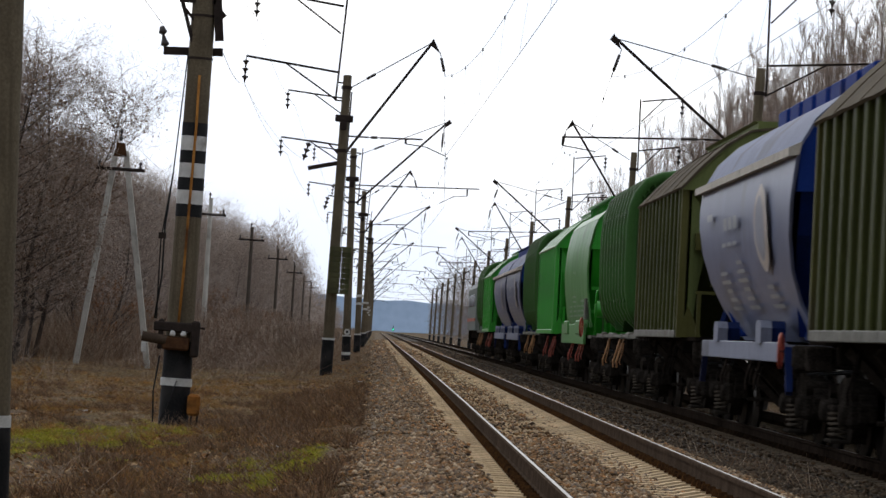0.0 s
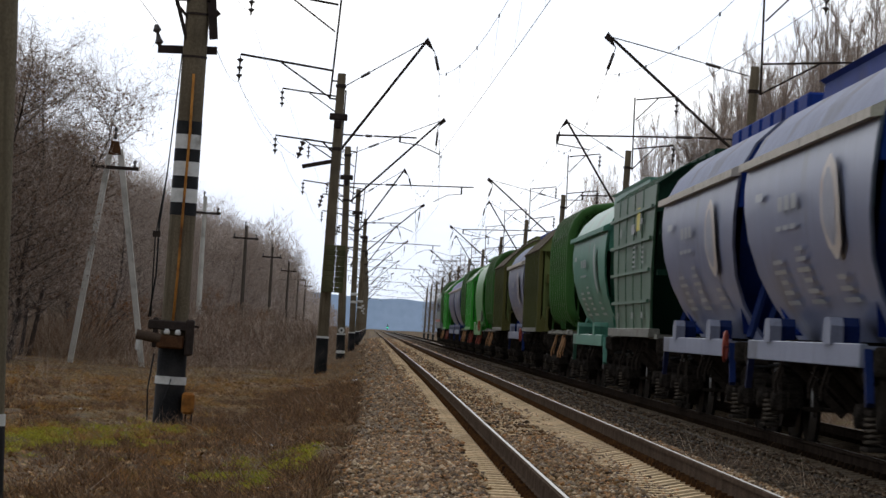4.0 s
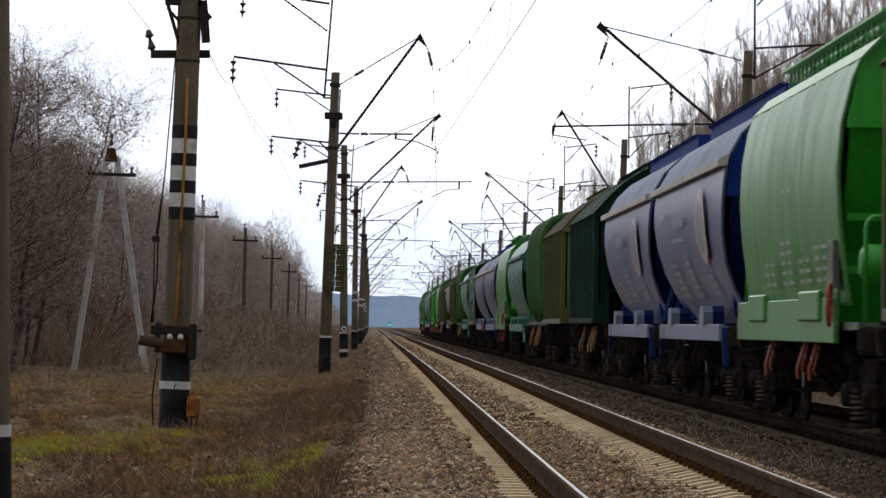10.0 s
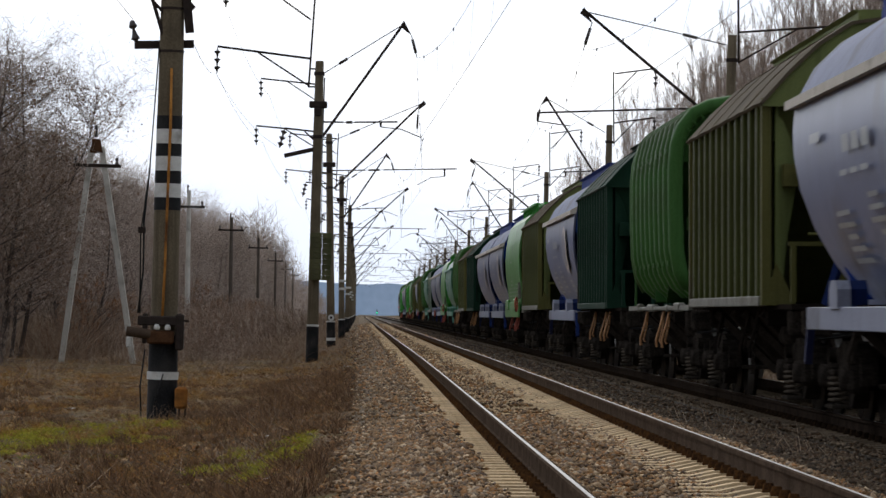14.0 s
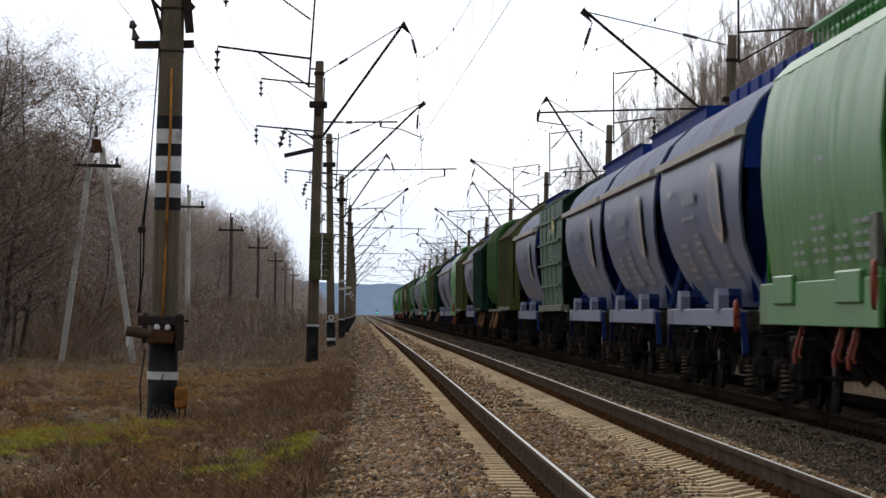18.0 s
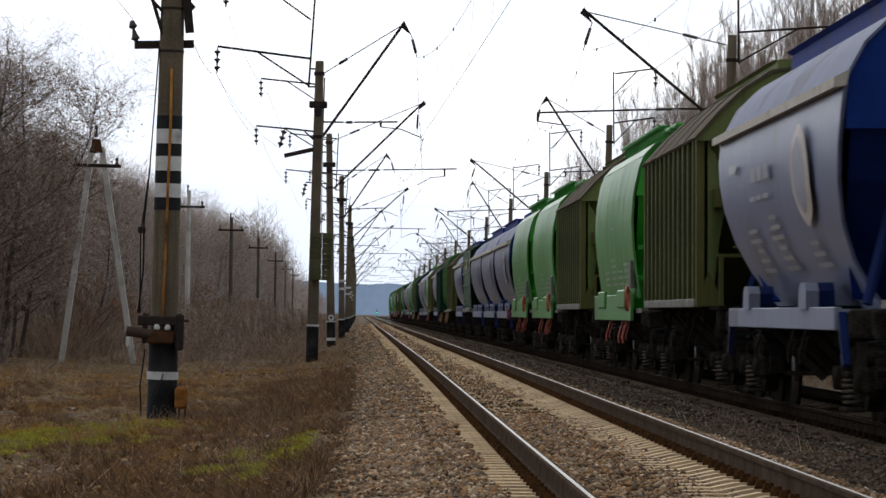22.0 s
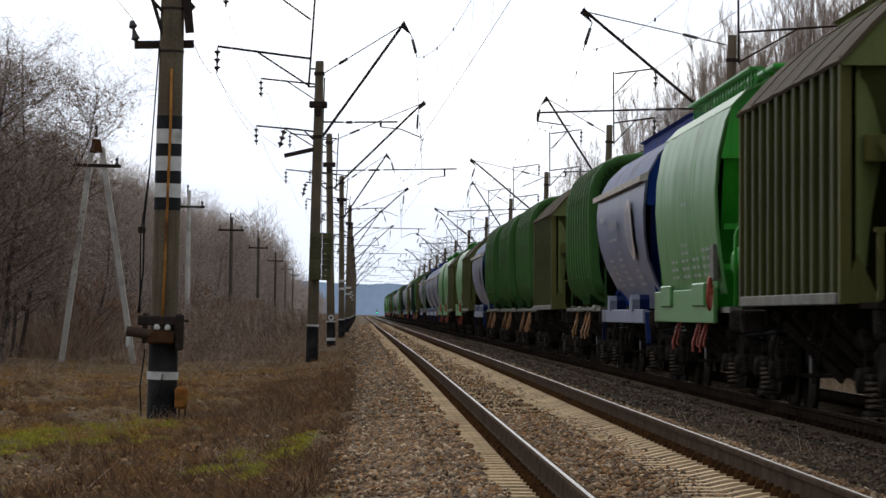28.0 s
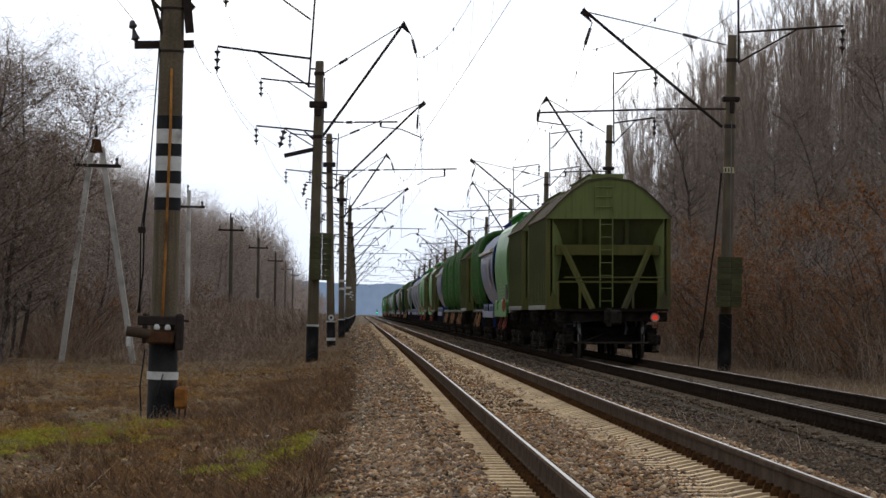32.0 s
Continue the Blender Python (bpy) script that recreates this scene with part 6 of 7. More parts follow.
def wood_height(y):
    """Height of the left wood's canopy along the line."""
    return 12.6 - 1.8 * smoothstep(132, 168, y) + 1.3 * smoothstep(280, 350, y) + 1.3 * smoothstep(380, 470, y) - 2.0 * smoothstep(520, 640, y) - 2.4 * smoothstep(640, 780, y) - 2.5 * smoothstep(800, 1200, y)


# left wood: its edge runs 12 to 14 m off the line
y = 124.0
while y < 560:
    for row, off in enumerate((12.2, 16.0)):
        plant("ash" if y < 172 else "hazed_ash", -off + bend(y) - rng.uniform(0, 2.2) + 1.2 * smoothstep(300, 560, y), y + rng.uniform(-2, 2), 1.0, rng, wood_height(y) * rng.uniform(0.80, 1.0) * (0.94, 1.02)[row])
    y += 3.0 + y / 60
for y in (205, 214, 224):
    plant("poplar", -24.0 - rng.uniform(0, 1.5), float(y), 0.45, rng)
y = 126.0
while y < 330:
    if abs(y - 140) > 12:
        plant("shrub" if rng.uniform() < 0.75 else "russet", -10.6 - rng.uniform(0, 2.0) + bend(y), y, rng.uniform(0.42, 0.75), rng)
    y += 4.0 + y / 70
y = 168.0
while y < 340:  # bushes in the strip before the wood
    plant("shrub" if rng.uniform() < 0.88 else "russet", rng.uniform(-9.2, -3.6 - 1.6 * (1 - smoothstep(180, 300, y))) + bend(y), y, rng.uniform(0.25, 0.5) * (1 + 0.3 * smoothstep(200, 320, y)), rng)
    y += 3.2
for x, y in ((-13.6, 130.0), (-12.6, 135.0), (-14.2, 141.0), (-12.9, 147.0), (-15.0, 134.0)):
    plant("ash", x, y, 1.0, rng, rng.uniform(11.0, 12.8))
# right wood
y = 100.0
while y < 300:
    plant("russet" if rng.uniform() < 0.65 else "thorn", 14.6 + rng.uniform(-0.6, 0.9) + bend(y), y + rng.uniform(-1, 1), rng.uniform(0.8, 1.15), rng)
    plant("russet" if rng.uniform() < 0.55 else "thorn", 17.6 + rng.uniform(-0.9, 0.9) + bend(y), y + rng.uniform(-1, 1), rng.uniform(1.0, 1.45), rng)
    plant("oak", 20.5 + rng.uniform(0, 4), y, rng.uniform(0.95, 1.3), rng)
    y += 2.6 + y / 60
y = 102.0
while y < 190:
    plant("russet", 13.6 + rng.uniform(-0.5, 0.8) + bend(y), y, rng.uniform(0.55, 0.95), rng)
    y += 3.5
for y in (212, 220, 228, 237, 246, 256, 266, 277, 288, 299, 307, 316, 325, 334, 344, 354, 365, 377, 390, 404, 420, 440, 475, 515, 560):
    k = 1.12 - 0.03 * smoothstep(300, 345, y) - 0.12 * smoothstep(415, 430, y) * (1 - smoothstep(450, 470, y))
    plant("poplar", 28.0 + rng.uniform(-1.0, 1.5) + bend(y), float(y), k * rng.uniform(0.93, 1.02), rng)
    if y < 420:
        plant("poplar", 32.5 + rng.uniform(-1.5, 2.0) + bend(y), y + 4.0, k * rng.uniform(0.93, 1.03), rng)


def wood_fill(name, label, n, x0, x1, y0, y1, top, mat, r, seed, power=1.3, low=0.8, rough=0.35):
    """The depth of a wood as one mass of slender stems and fine upward twigs with an uneven top."""
    g = np.random.default_rng(seed)
    ys = y0 + (y1 - y0) * g.uniform(0, 1, n) ** power
    xs = g.uniform(x0, x1, n)
    hi = np.array([top(y) * (0.80 + rough * noise.noise((x * 0.22, y * 0.11, seed)) + 0.12 * noise.noise((x * 0.9, y * 0.5, seed))) for x, y in zip(xs, ys)])
    z = hi * g.uniform(0.0, 1.0, n) ** low
    base = np.stack([xs + np.array([bend(y) for y in ys]), ys, z - 0.9], 1)
    way = np.concatenate([g.normal(0, 0.55, (n, 2)), g.uniform(0.3, 1.2, (n, 1))], 1)
    ob = new(name, spikes_mesh(name, base, base + way * g.uniform(0.5, 1.5, (n, 1)), g.uniform(0.6, 1.2, n) * r, mat))
    return tagged(ob, label, "wood", kind="stuff")


def thicket(name, label, n, where, hmin, hmax, mat, lean, r, seed):
    """Loose stems over a stretch of ground, as one object."""
    g = np.random.default_rng(seed)
    pts = where(g, n)
    base = np.array([(x, y, ground_z(x, y) - 0.03) for x, y in pts])
    h = g.uniform(hmin, hmax, len(base))[:, None]
    way = np.concatenate([g.normal(0, lean, (len(base), 2)), np.ones((len(base), 1))], 1)
    ob = new(name, spikes_mesh(name, base, base + way * h, g.uniform(0.5, 1.0, len(base)) * r, mat))
    return tagged(ob, label, "undergrowth", kind="stuff")


def strip(x0, x1, y0, y1, power=1.0):
    def f(g, n):
        ys = y0 + (y1 - y0) * g.uniform(0, 1, n) ** power
        xs = g.uniform(x0, x1, n)
        return [(x + bend(y), y) for x, y in zip(xs, ys)]
    return f


wood_fill("wood_depth", "depth of the bare grey-brown wood behind its edge", 34000, -30, -13.5, 122, 190, lambda y: wood_height(y) * 1.05, TWIGS, 0.012, 21, 1.0, 0.6, 0.25)
wood_fill("middle_wood", "depth of the bare wood, paled for distance haze", 100000, -30, -13.0, 180, 430, lambda y: wood_height(y) * 1.10, HAZE_TWIGS, 0.013, 25, 1.0, 0.6, 0.25)
wood_fill("far_wood", "far bare wood running on along the line", 52000, -28, -10.0, 400, 1300, lambda y: wood_height(y) * 1.08, HAZE_TWIGS, 0.034, 22, 1.5, 0.7, 0.25)
wood_fill("bank_wood", "depth of the bare brown wood beside the far track", 40000, 16.5, 36, 98, 330, lambda y: 9.5, BANK, 0.011, 23)
wood_fill("far_bank_wood", "far bare wood beside the far track", 46000, 14, 34, 310, 1100, lambda y: 9.0 + 10.0 * smoothstep(560, 780, y) - 6.0 * smoothstep(900, 1100, y), SHADED_TWIGS, 0.03, 24, 0.9)
thicket("far_thicket", "dense brown brushwood along the wood's foot", 12000, strip(-15.5, -10.2, 146, 420, 1.4), 0.6, 2.6, BRUSH, 0.45, 0.010, 1)
thicket("far_verge_brush", "brushwood far along the line", 9000, strip(-12.5, -1.6, 330, 1200, 1.4), 0.6, 2.0, BRUSH, 0.4, 0.03, 13)
thicket("bank_thicket", "tangled brown brushwood beside the far track", 22000, strip(12.4, 22, 92, 330, 1.3), 0.5, 2.8, BANK, 0.5, 0.010, 3)
thicket("far_verge_grass", "dead grass tufts beside the far track", 14000, strip(8.9, 14.0, 40, 260, 1.3), 0.08, 0.4, BANK, 0.5, 0.008, 4)


def moss_depth(x, y):
    """Below zero inside the mossy patches."""
    d = min((x + 4.3) ** 2 / 2.6 + (y - 58) ** 2 / 90, (x + 1.05) ** 2 / 0.5 + (y - 43.5) ** 2 / 60, (x + 3.6) ** 2 / 0.9 + (y - 34) ** 2 / 20, (x + 6.5) ** 2 / 2.0 + (y - 36) ** 2 / 30)
    return d - 0.5 - 0.9 * noise.noise((x * 1.3, y * 0.35, 2.0)) - 0.9 * noise.noise((x * 3.1, y * 0.9, 2.0))


def patch(g, n):
    out = []
    while len(out) < n:
        y = 22 + 150 * g.uniform() ** 2.0
        x = g.uniform(-13.5, -0.35)
        if noise.noise((x * 0.8, y * 0.25, 7.0)) > -0.3 + 0.4 * (g.uniform() - 0.5) and (moss_depth(x, y) > 0 or g.uniform() < 0.12):
            out.append((x + bend(y), y))
    return out


def mossy(g, n):
    out = []
    while len(out) < n:
        y, x = g.uniform(24, 70), g.uniform(-8.5, -0.6)
        if moss_depth(x, y) < 0.15 * g.uniform():
            out.append((x, y))
    return out


def verge(g, n):
    """Brushwood that thickens away from the eye, in clumps."""
    out = []
    while len(out) < n:
        y = 100 + 380 * g.uniform() ** 1.4
        x = g.uniform(-9.8, -2.3)
        edge = smoothstep(100, 190, y - 9.0 * max(0.0, -x - 5.0))
        if noise.noise((x * 0.5, y * 0.09, 3.0)) + 0.25 * g.normal() > 0.45 - 0.65 * edge:
            out.append((x + bend(y), y))
    return out


def straw(g, n):
    out = []
    while len(out) < n:
        y = 58 + 75 * g.uniform() ** 1.2
        x = g.uniform(-13, -2)
        if noise.noise((x * 0.6, y * 0.15, 21.0)) > 0.0 and moss_depth(x, y) > 0:
            out.append((x + bend(y), y))
    return out


def tall(g, n):
    out = []
    while len(out) < n:
        y = 40 + 90 * g.uniform() ** 1.3
        x = g.uniform(-13, -0.9)
        if noise.noise((x * 0.5, y * 0.12, 11.0)) > 0.05:
            out.append((x + bend(y), y))
    return out


def edge(g, n):
    return [(x, y) for x, y in strip(-3.4, -0.05, 30, 330, 2.0)(g, n) if moss_depth(x, y) > 0.0 and x - bend(y) < -0.28 + 0.35 * noise.noise((x * 2.0, y * 0.45, 17.0)) + 0.1 * g.normal()]


thicket("verge_brush", "knee-high brown brushwood between the wood and the masts", 15000, verge, 0.25, 1.15, BRUSH, 0.75, 0.009, 12)
thicket("path_edge_grass", "dark tufts of dead grass along the gravel edge", 20000, edge, 0.05, 0.24, TANGLE, 0.8, 0.006, 14)
thicket("dead_grass", "matted dead brown grass beside the gravel path", 80000, patch, 0.03, 0.13, GRASS, 1.6, 0.005, 5)
def tufts(name, label, n, blades, mask, hmin, hmax, mat, splay, r, seed):
    """Clumps of stalks that spring from common roots."""
    g = np.random.default_rng(seed)
    roots = mask(g, n)
    base, tip = [], []
    for x, y in roots:
        z, h = ground_z(x, y) - 0.02, g.uniform(hmin, hmax)
        way = g.normal(0, splay, (blades, 2))
        off = g.normal(0, 0.05, (blades, 2))
        hs = h * g.uniform(0.35, 1.0, blades)
        base.append(np.stack([x + off[:, 0], y + off[:, 1], np.full(blades, z)], 1))
        tip.append(base[-1] + np.stack([way[:, 0] * hs, way[:, 1] * hs, hs], 1))
    base, tip = np.concatenate(base), np.concatenate(tip)
    ob = new(name, spikes_mesh(name, base, tip, g.uniform(0.5, 1.0, len(base)) * r, mat))
    return tagged(ob, label, "undergrowth", kind="stuff")


def dark_places(g, n):
    out = []
    while len(out) < n:
        y = 24 + 75 * g.uniform() ** 1.3
        x = g.uniform(-9.5, -0.25)
        k = noise.noise((x * 0.7, y * 0.16, 31.0)) + 0.5 * noise.noise((x * 2.1, y * 0.6, 32.0)) + 0.25 * smoothstep(-4.0, -1.5, x)
        if k > 0.02 and (moss_depth(x, y) > 0.05):
            out.append((x + bend(y), y))
    return out


def gold_places(g, n):
    out = []
    while len(out) < n:
        y = 30 + 95 * g.uniform() ** 1.3
        x = g.uniform(-12, -1.5)
        k = noise.noise((x * 0.6, y * 0.14, 41.0)) + 0.5 * noise.noise((x * 2.3, y * 0.5, 42.0)) - 0.2 * smoothstep(-4.0, -1.5, x)
        if k > 0.05 and (moss_depth(x, y) > -0.6):
            out.append((x + bend(y), y))
    return out


def leaf_litter(n, seed):
    g = np.random.default_rng(seed)
    y = 24 + 90 * g.uniform(0, 1, n) ** 1.5
    x = g.uniform(-11, -0.6, n)
    bare = np.array([moss_depth(a, b) > 0.1 for a, b in zip(x, y)])
    x, y = x[bare], y[bare]
    n = len(x)
    c = np.array([(a + bend(b), b, ground_z(a + bend(b), b) + 0.012) for a, b in zip(x, y)])
    a, q = g.uniform(0, 6.28, n), g.uniform(0.02, 0.045, (n, 1))
    u = np.stack([np.cos(a), np.sin(a), g.normal(0, 0.35, n)], 1) * q
    w = np.stack([-np.sin(a), np.cos(a), g.normal(0, 0.35, n)], 1) * q * 0.7
    v = np.stack([c - u, c - w, c + u, c + w + np.array([0, 0, 0.012])], 1).reshape(-1, 3)
    ob = new("leaf_litter", sheet_mesh("leaf_litter", v, np.arange(n * 4).reshape(-1, 4), LITTER))
    return tagged(ob, "withered brown leaves strewn over the ground", "undergrowth", kind="stuff")


def brambles(name, label, clumps, canes, seed):
    """Clumps of canes that rise from a root and arch over to the ground."""
    g = np.random.default_rng(seed)
    base, tip, rad = [], [], []
    for _ in range(clumps):
        y = 143 + 130 * g.uniform() ** 1.2
        x = g.uniform(-9.4, -4.0) + bend(y)
        high = g.uniform(1.0, 2.9) * (0.65 + 0.35 * smoothstep(145, 175, y)) * (1 - 0.45 * smoothstep(-6.0, -3.8, x))
        for _ in range(canes):
            a, far = g.uniform(0, 6.283), g.uniform(0.7, 2.3)
            h = high * g.uniform(0.45, 1.0)
            rx, ry = x + g.normal(0, 0.35), y + g.normal(0, 0.6)
            pts = [(rx + math.cos(a) * far * u, ry + math.sin(a) * far * u, ground_z(rx, ry) + 4 * h * u * (1 - u) * (1.25 - 0.5 * u)) for u in (0.0, 0.14, 0.32, 0.52, 0.72, 0.9)]
            for p, q in zip(pts, pts[1:]):
                base.append(p)
                tip.append((q[0] * 1.15 - p[0] * 0.15, q[1] * 1.15 - p[1] * 0.15, q[2] * 1.15 - p[2] * 0.15))
                rad.append(g.uniform(0.006, 0.011))
    ob = new(name, spikes_mesh(name, base, tip, rad, BRAMBLE))
    return tagged(ob, label, "undergrowth", kind="stuff")


BRAMBLE = islands("bramble_canes", [(0.13, 0.085, 0.062), (0.31, 0.225, 0.165), (0.21, 0.118, 0.078), (0.52, 0.43, 0.345), (0.16, 0.10, 0.068)])
brambles("brambles", "arching bare bramble canes before the wood", 90, 60, 61)
SCRAP = surface("pale_scrap", (0.55, 0.56, 0.55), (0.75, 0.75, 0.73), 20, 0.6, 0, 0.1, 60)
for x, y, size in ((-1.25, 51.0, 0.05), (-5.2, 71.0, 0.06), (-2.2, 75.0, 0.05), (-1.0, 92.0, 0.06), (-0.55, 104.0, 0.07), (-6.3, 58.0, 0.05), (-0.9, 36.0, 0.035), (1.05, 62.0, 0.05)):
    bm = bmesh.new()
    skin(bm, [[(size * (u + 0.2 * v * v), size * 0.7 * v, size * (0.25 + 0.25 * math.sin(2.1 * u + 1.3 * v + x))) for u in (-1.0, -0.3, 0.4, 1.0)] for v in (-1.0, 0.0, 1.0)], 0.003)
    scrap = part("paper_scrap", bm, SCRAP)
    scrap.matrix_basis = pose(x, y, ground_z(x, y) + 0.02, 0, 0, 40.0 * x)
    tagged(scrap, "crumpled pale scrap of litter on the ground", "litter", "scraps of litter")
tufts("dark_tussocks", "dark brown tussocks of dead stalks", 2300, 26, dark_places, 0.08, 0.27, TANGLE, 0.55, 0.007, 51)
tufts("golden_tussocks", "orange-brown tussocks of dead grass", 2100, 24, gold_places, 0.07, 0.2, GRASS, 0.8, 0.006, 52)
leaf_litter(26000, 53)
thicket("pale_straw", "pale matted straw lying over the dead grass", 26000, straw, 0.05, 0.12, STRAW, 2.4, 0.006, 15)
thicket("moss_patches", "yellow-green moss and young grass in patches", 42000, mossy, 0.03, 0.08, MOSS, 1.2, 0.010, 6)
thicket("dry_weeds", "taller dry weed stalks standing in the grass", 5000, tall, 0.1, 0.4, BRUSH, 0.8, 0.005, 7)
thicket("track_weeds", "bare weed sprigs between the two tracks", 60, lambda g, n: [(g.normal(4.1, 0.25), g.choice([38.0, 43.5, 47.0]) + g.normal(0, 0.25)) for _ in range(n)], 0.15, 0.42, BRUSH, 0.45, 0.005, 8)


# ---- sleepers, clips and stones ----
def sleeper_mesh(material):
    bm = bmesh.new()
    xs = [(-1.35, 0.0), (-0.95, 0.0), (-0.62, 0.0), (-0.45, -0.035), (0.45, -0.035), (0.62, 0.0), (0.95, 0.0), (1.35, 0.0)]
    rings = [[bm.verts.new((x, y, z)) for y, z in ((-0.145, -0.2), (-0.085, dz), (0.085, dz), (0.145, -0.2))] for x, dz in xs]
    for a, b in zip(rings, rings[1:]):
        for i in range(3):
            bm.faces.new((a[i], a[i + 1], b[i + 1], b[i]))
    bm.faces.new(rings[0][::-1])
    bm.faces.new(rings[-1])
    me = bpy.data.meshes.new("sleeper")
    bm.to_mesh(me)
    bm.free()
    me.materials.append(material)
    return me


def clip_blocks(axis, y0, y1, step):
    v, f = [], []
    y = y0
    while y < y1:
        for side in (-0.795, 0.795):
            for dx in (-0.1, 0.1):
                c = track_point(axis, side + dx, y, -0.155)
                n = len(v)
                for a in (-0.05, 0.05):
                    for b in (-0.05, 0.05):
                        v.append((c[0] + a, c[1] + b, c[2] - 0.05))
                for a in (-0.03, 0.03):
                    for b in (-0.035, 0.035):
                        v.append((c[0] + a, c[1] + b, c[2] + 0.035))
                f += [(n, n + 1, n + 5, n + 4), (n + 2, n + 6, n + 7, n + 3), (n, n + 4, n + 6, n + 2), (n + 1, n + 3, n + 7, n + 5), (n + 4, n + 5, n + 7, n + 6)]
        y += step
    return np.array(v), np.array(f)


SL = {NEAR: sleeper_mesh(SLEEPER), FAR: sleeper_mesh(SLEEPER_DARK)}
for axis, track, start in ((NEAR, TRACKS[0], 17.0), (FAR, TRACKS[1], 27.0)):
    g = np.random.default_rng(int(axis * 10))
    for k in range(210):
        y = start + 0.5435 * k
        o = new("sleeper", SL[axis])
        o.parent = track
        x, yy, z = track_point(axis, g.normal(0, 0.012), y, -0.185)
        o.matrix_basis = pose(x, yy, z, 0, -CANT, heading(y) + g.normal(0, 0.25))
    bm = bmesh.new()
    for k in range(210, 760):
        y = start + 0.5435 * k
        x, yy, z = track_point(axis, 0, y, -0.185)
        box(bm, x - 1.35, x + 1.35, y - 0.1, y + 0.1, z - 0.1, z)
    far_sl = part("distant_sleepers", bm, SLEEPER if axis == NEAR else SLEEPER_DARK, track)
    tagged(far_sl, kind="stuff")
    v, f = clip_blocks(axis, start, start + 320, 0.5435)
    cl = new("rail_clips", sheet_mesh("rail_clips", v, f, CLIP if axis == NEAR else CLIP_DARK))
    cl.parent = track
    tagged(cl, "rusty rail fastenings", kind="stuff")


def scatter_stones(name, n, y0, y1, power, size, seed, u1=8.6):
    g = np.random.default_rng(seed)
    y = y0 + (y1 - y0) * g.uniform(0, 1, n) ** power
    u = g.uniform(-0.75, u1, n)
    thin = np.array([noise.noise((a * 2.0, b * 0.45, 17.0)) for a, b in zip(u, y)])
    near_end = np.abs(u - NEAR) < 1.32
    far_end = np.abs(u - FAR) < 1.32
    phase = np.where(near_end, (y - 17.0) / 0.5435, (y - 27.0) / 0.5435)
    on = np.abs(phase - np.round(phase)) < 0.24
    du = np.where(u < 4.15, u - NEAR, u - FAR)
    wander = 0.12 * np.array([noise.noise((b * 0.5, a, 8.0)) for a, b in zip(np.round(du), y)])
    ragged = 0.035 * np.sin(np.round(phase) * 12.9898) + 0.5 * wander + g.normal(0, 0.03, n)
    clear = ((du > -1.17 + ragged) & (du < -0.72)) | ((du > 0.12 + wander) & (du < 0.72)) & ((u < 4.15) | (np.abs(du) < 0.72))  # where the sleepers lie bare
    drop = on & (near_end | far_end) & (g.uniform(0, 1, n) < np.where(clear, 0.96, np.where((du > -0.5) & (du < 0.7), 0.82, 0.3)))
    rail = (np.abs(np.abs(u - NEAR) - 0.795) < 0.1) | (np.abs(np.abs(u - FAR) - 0.795) < 0.1)
    stray = (u < 0.25) & (g.uniform(0, 1, n) > np.clip((u + 0.42) / 0.6, 0.06, 1) + 0.5 * thin)  # the bed thins out into the verge
    keep = ~drop & ~rail & ~stray
    y, u = y[keep], u[keep]
    n = len(y)
    z = np.array([ground_z(a + bend(b), b) for a, b in zip(u, y)]) 
    dk, ck = du[keep], clear[keep]
    z = np.where(np.abs(dk) < 1.45, -0.185 + 0.0244 * dk + np.where(ck, -0.05, 0.004), z + 0.012)
    z += np.where(ck, 0.006, 0.02) * np.array([noise.noise((a * 1.5, b * 0.8, 3.0)) for a, b in zip(u, y)])
    x = u + np.array([bend(b) for b in y])
    r = size * (0.45 + 1.1 * g.uniform(0, 1, n) ** 1.7)
    octa = np.array([(1, 0, 0), (-1, 0, 0), (0, 1, 0), (0, -1, 0), (0, 0, 1), (0, 0, -1)], float)
    v = octa[None] * r[:, None, None] * g.uniform(0.55, 1.15, (n, 6, 1)) + g.normal(0, 0.22, (n, 6, 3)) * r[:, None, None]
    a = g.uniform(0, 6.28, n)
    c, s = np.cos(a), np.sin(a)
    vx, vy = v[..., 0] * c[:, None] - v[..., 1] * s[:, None], v[..., 0] * s[:, None] + v[..., 1] * c[:, None]
    v = np.stack([vx + x[:, None], vy + y[:, None], v[..., 2] * 0.62 + z[:, None] + 0.006], -1).reshape(-1, 3)
    tri = np.array([(0, 2, 4), (2, 1, 4), (1, 3, 4), (3, 0, 4), (2, 0, 5), (1, 2, 5), (3, 1, 5), (0, 3, 5)])
    f = (np.arange(n)[:, None, None] * 6 + tri[None]).reshape(-1, 3)
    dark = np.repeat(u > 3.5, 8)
    for words, some, mat in (("loose brown crushed stones of the track bed", ~dark, STONES), ("grey-brown crushed stones about the far track, darkened for the train's shade", dark, STONES_DARK)):
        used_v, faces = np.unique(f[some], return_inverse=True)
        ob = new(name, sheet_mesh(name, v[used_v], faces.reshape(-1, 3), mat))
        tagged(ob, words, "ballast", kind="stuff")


scatter_stones("ballast_stones", 88000, 17, 48, 1.4, 0.027, 1, 4.9)
scatter_stones("middle_ballast_stones", 42000, 30, 90, 1.15, 0.030, 3)
scatter_stones("farther_ballast_stones", 18000, 85, 190, 1.2, 0.042, 2)
scatter_stones("distant_ballast_stones", 12000, 185, 460, 1.2, 0.085, 4)

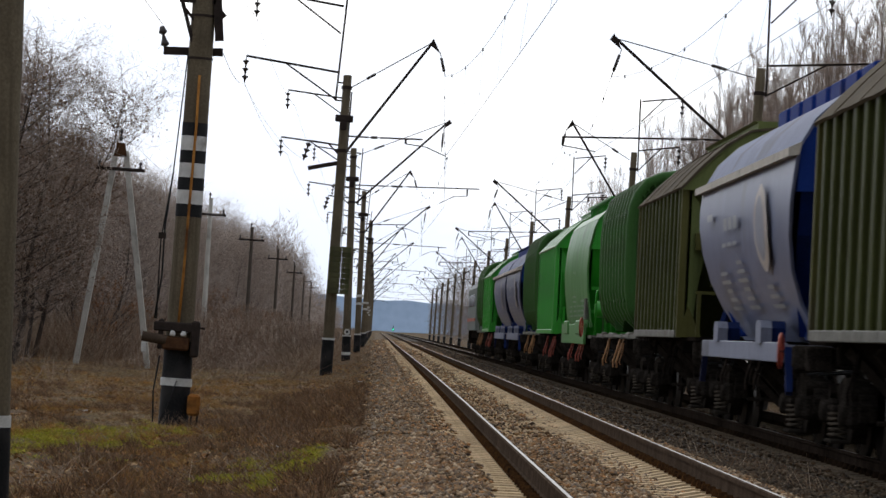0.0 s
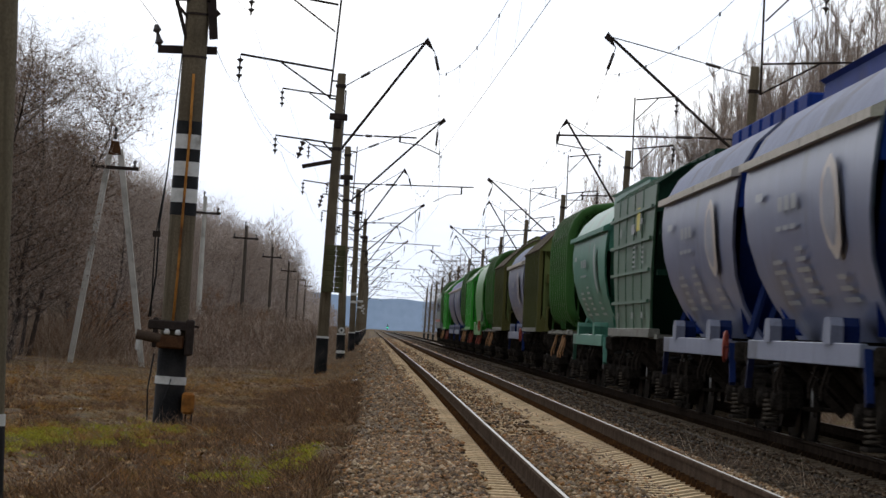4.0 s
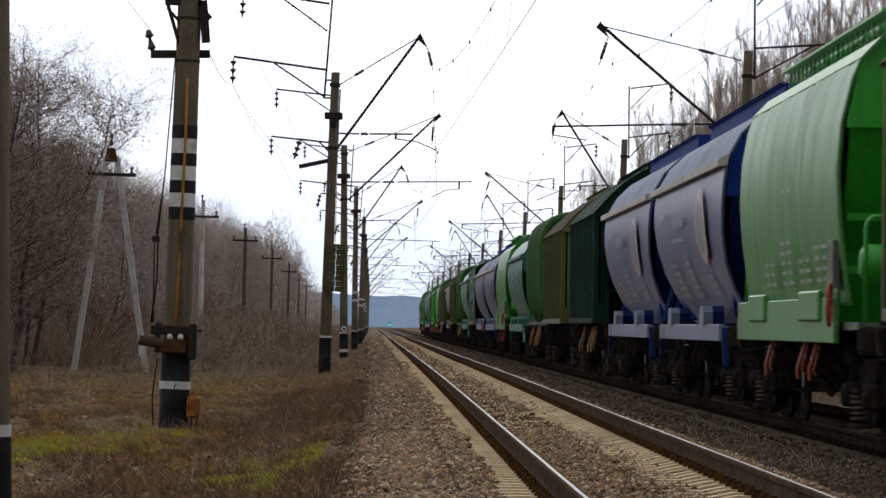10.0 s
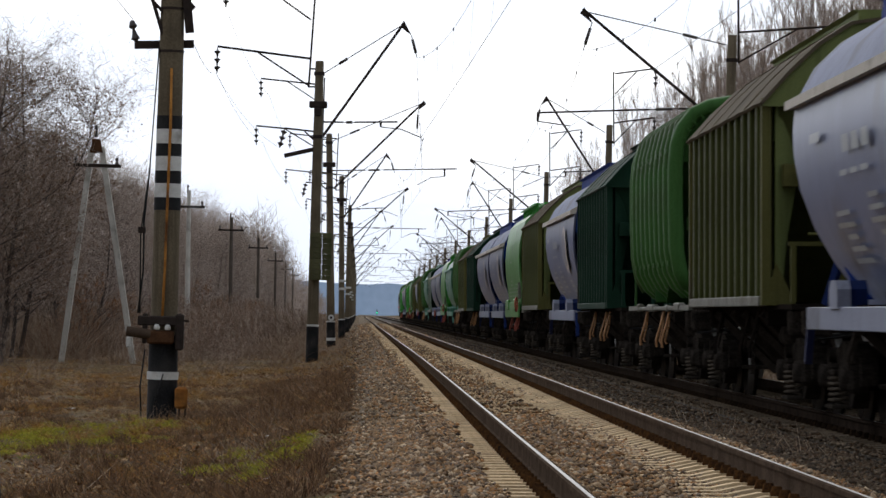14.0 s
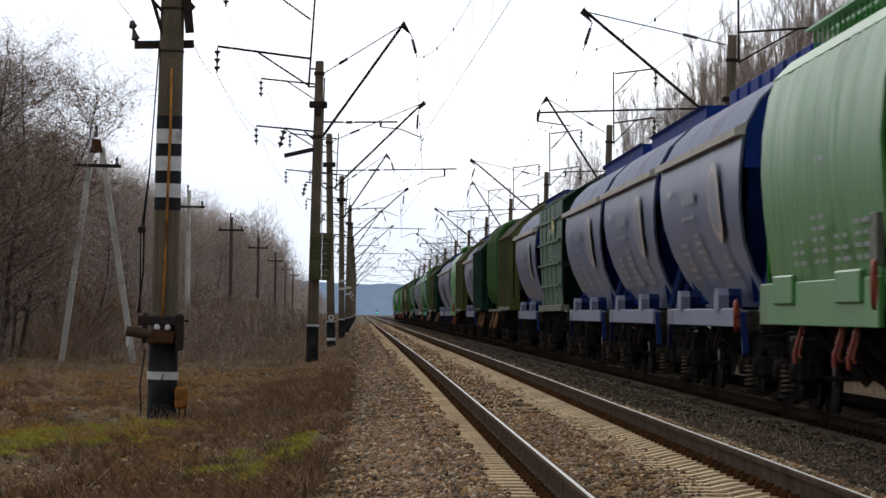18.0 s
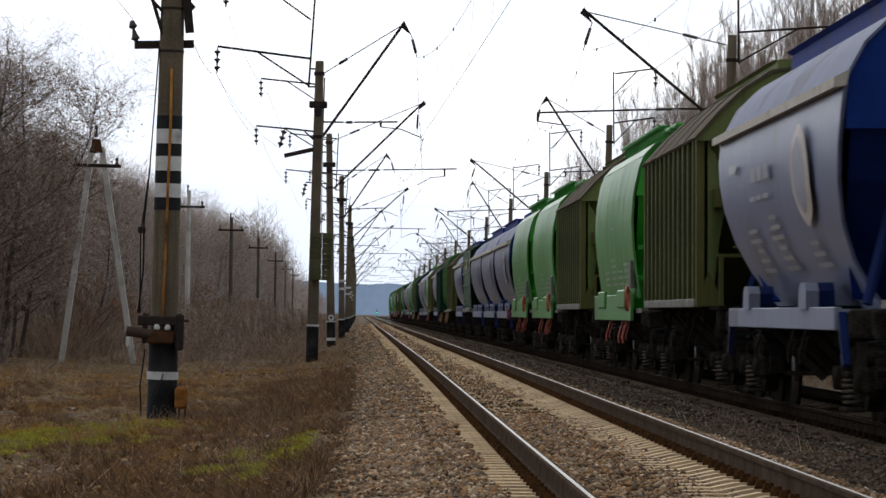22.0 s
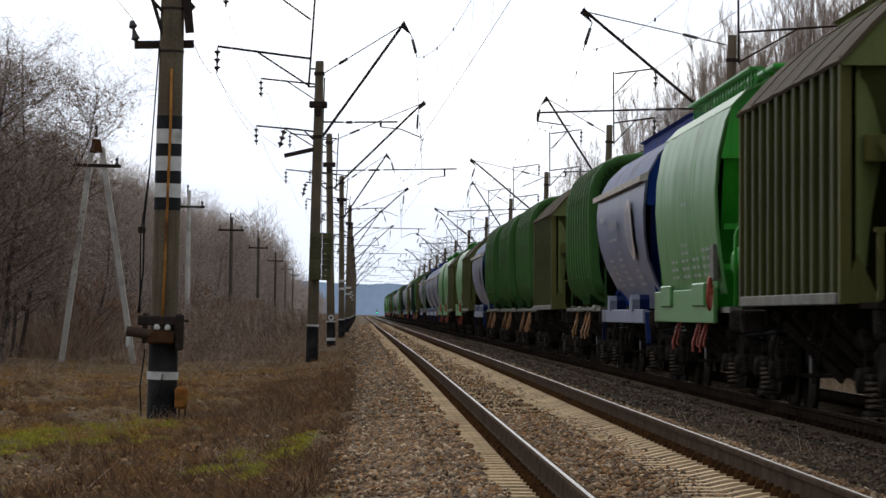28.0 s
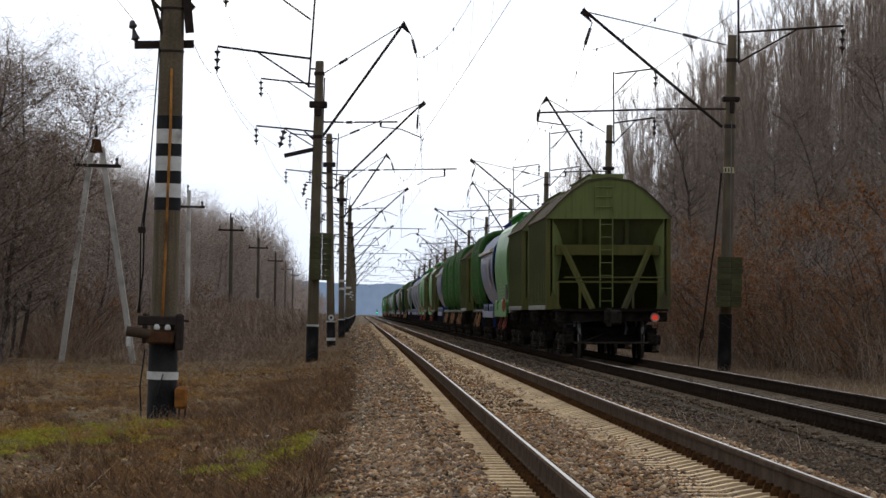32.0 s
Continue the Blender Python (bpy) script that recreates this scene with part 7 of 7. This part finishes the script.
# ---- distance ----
# Distance haze is put into the ridge as blue colour and a faint glow.
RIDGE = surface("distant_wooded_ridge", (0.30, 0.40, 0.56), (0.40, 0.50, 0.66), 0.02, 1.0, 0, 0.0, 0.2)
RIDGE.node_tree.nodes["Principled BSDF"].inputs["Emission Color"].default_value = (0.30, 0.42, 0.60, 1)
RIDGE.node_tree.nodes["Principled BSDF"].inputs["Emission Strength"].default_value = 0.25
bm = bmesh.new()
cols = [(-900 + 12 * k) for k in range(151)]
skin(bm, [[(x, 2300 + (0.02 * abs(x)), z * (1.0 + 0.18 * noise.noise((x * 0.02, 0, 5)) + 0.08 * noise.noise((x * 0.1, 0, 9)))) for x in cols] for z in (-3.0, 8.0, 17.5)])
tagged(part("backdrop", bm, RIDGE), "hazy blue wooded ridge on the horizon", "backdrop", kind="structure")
sig = thing("signal_post", "far railway signal showing a green light", "railway signal")
sig.matrix_basis = pose(1.95, 900, 0)
bm = bmesh.new()
tube(bm, (0, 0, -2.0), (0, 0, 1.9), 0.05, n=8)
part("post", bm, IRON, sig)
bm = bmesh.new()
box(bm, -0.2, 0.2, -0.15, 0.15, 0.75, 1.45, 0.05)
part("lamp_head", bm, BLACK_PAINT, sig)
bm = bmesh.new()
lathe(bm, [(0.15, -0.03), (0.15, 0.03)], (0, -0.2, 1.05), 14, "y")
part("green_light", bm, glow("green_signal_light", (0.05, 0.9, 0.45), 2.5), sig, "glowing green lens")


def motions():
    """The train rolls away at a steady pace; its wheels turn on their axles."""
    times = [1.0 * k for k in range(33)]
    for w, y in TRAIN:
        walk(w, [(t, track_pose(FAR, y + rolled(t))) for t in times])
    turn = -math.degrees(SPEED / 0.475) / FPS  # a wheel's turn from one thirtieth of a second to the next
    rolling = {}
    for ob in [o for o in scene.objects if o.name.split(".")[0] == "wheelset"]:
        y = round(ob.location.y, 3)
        if y not in rolling:
            walk(ob, [(k / FPS, pose(0, y, 0.475, turn * k, 0, 0)) for k in range(int(32 * FPS) + 1)])
            rolling[y] = ob
        else:
            ob.rotation_mode = "QUATERNION"
            ob.animation_data_create()
            ob.animation_data.action = rolling[y].animation_data.action
            ob.animation_data.action_slot = rolling[y].animation_data.action_slot


motions()
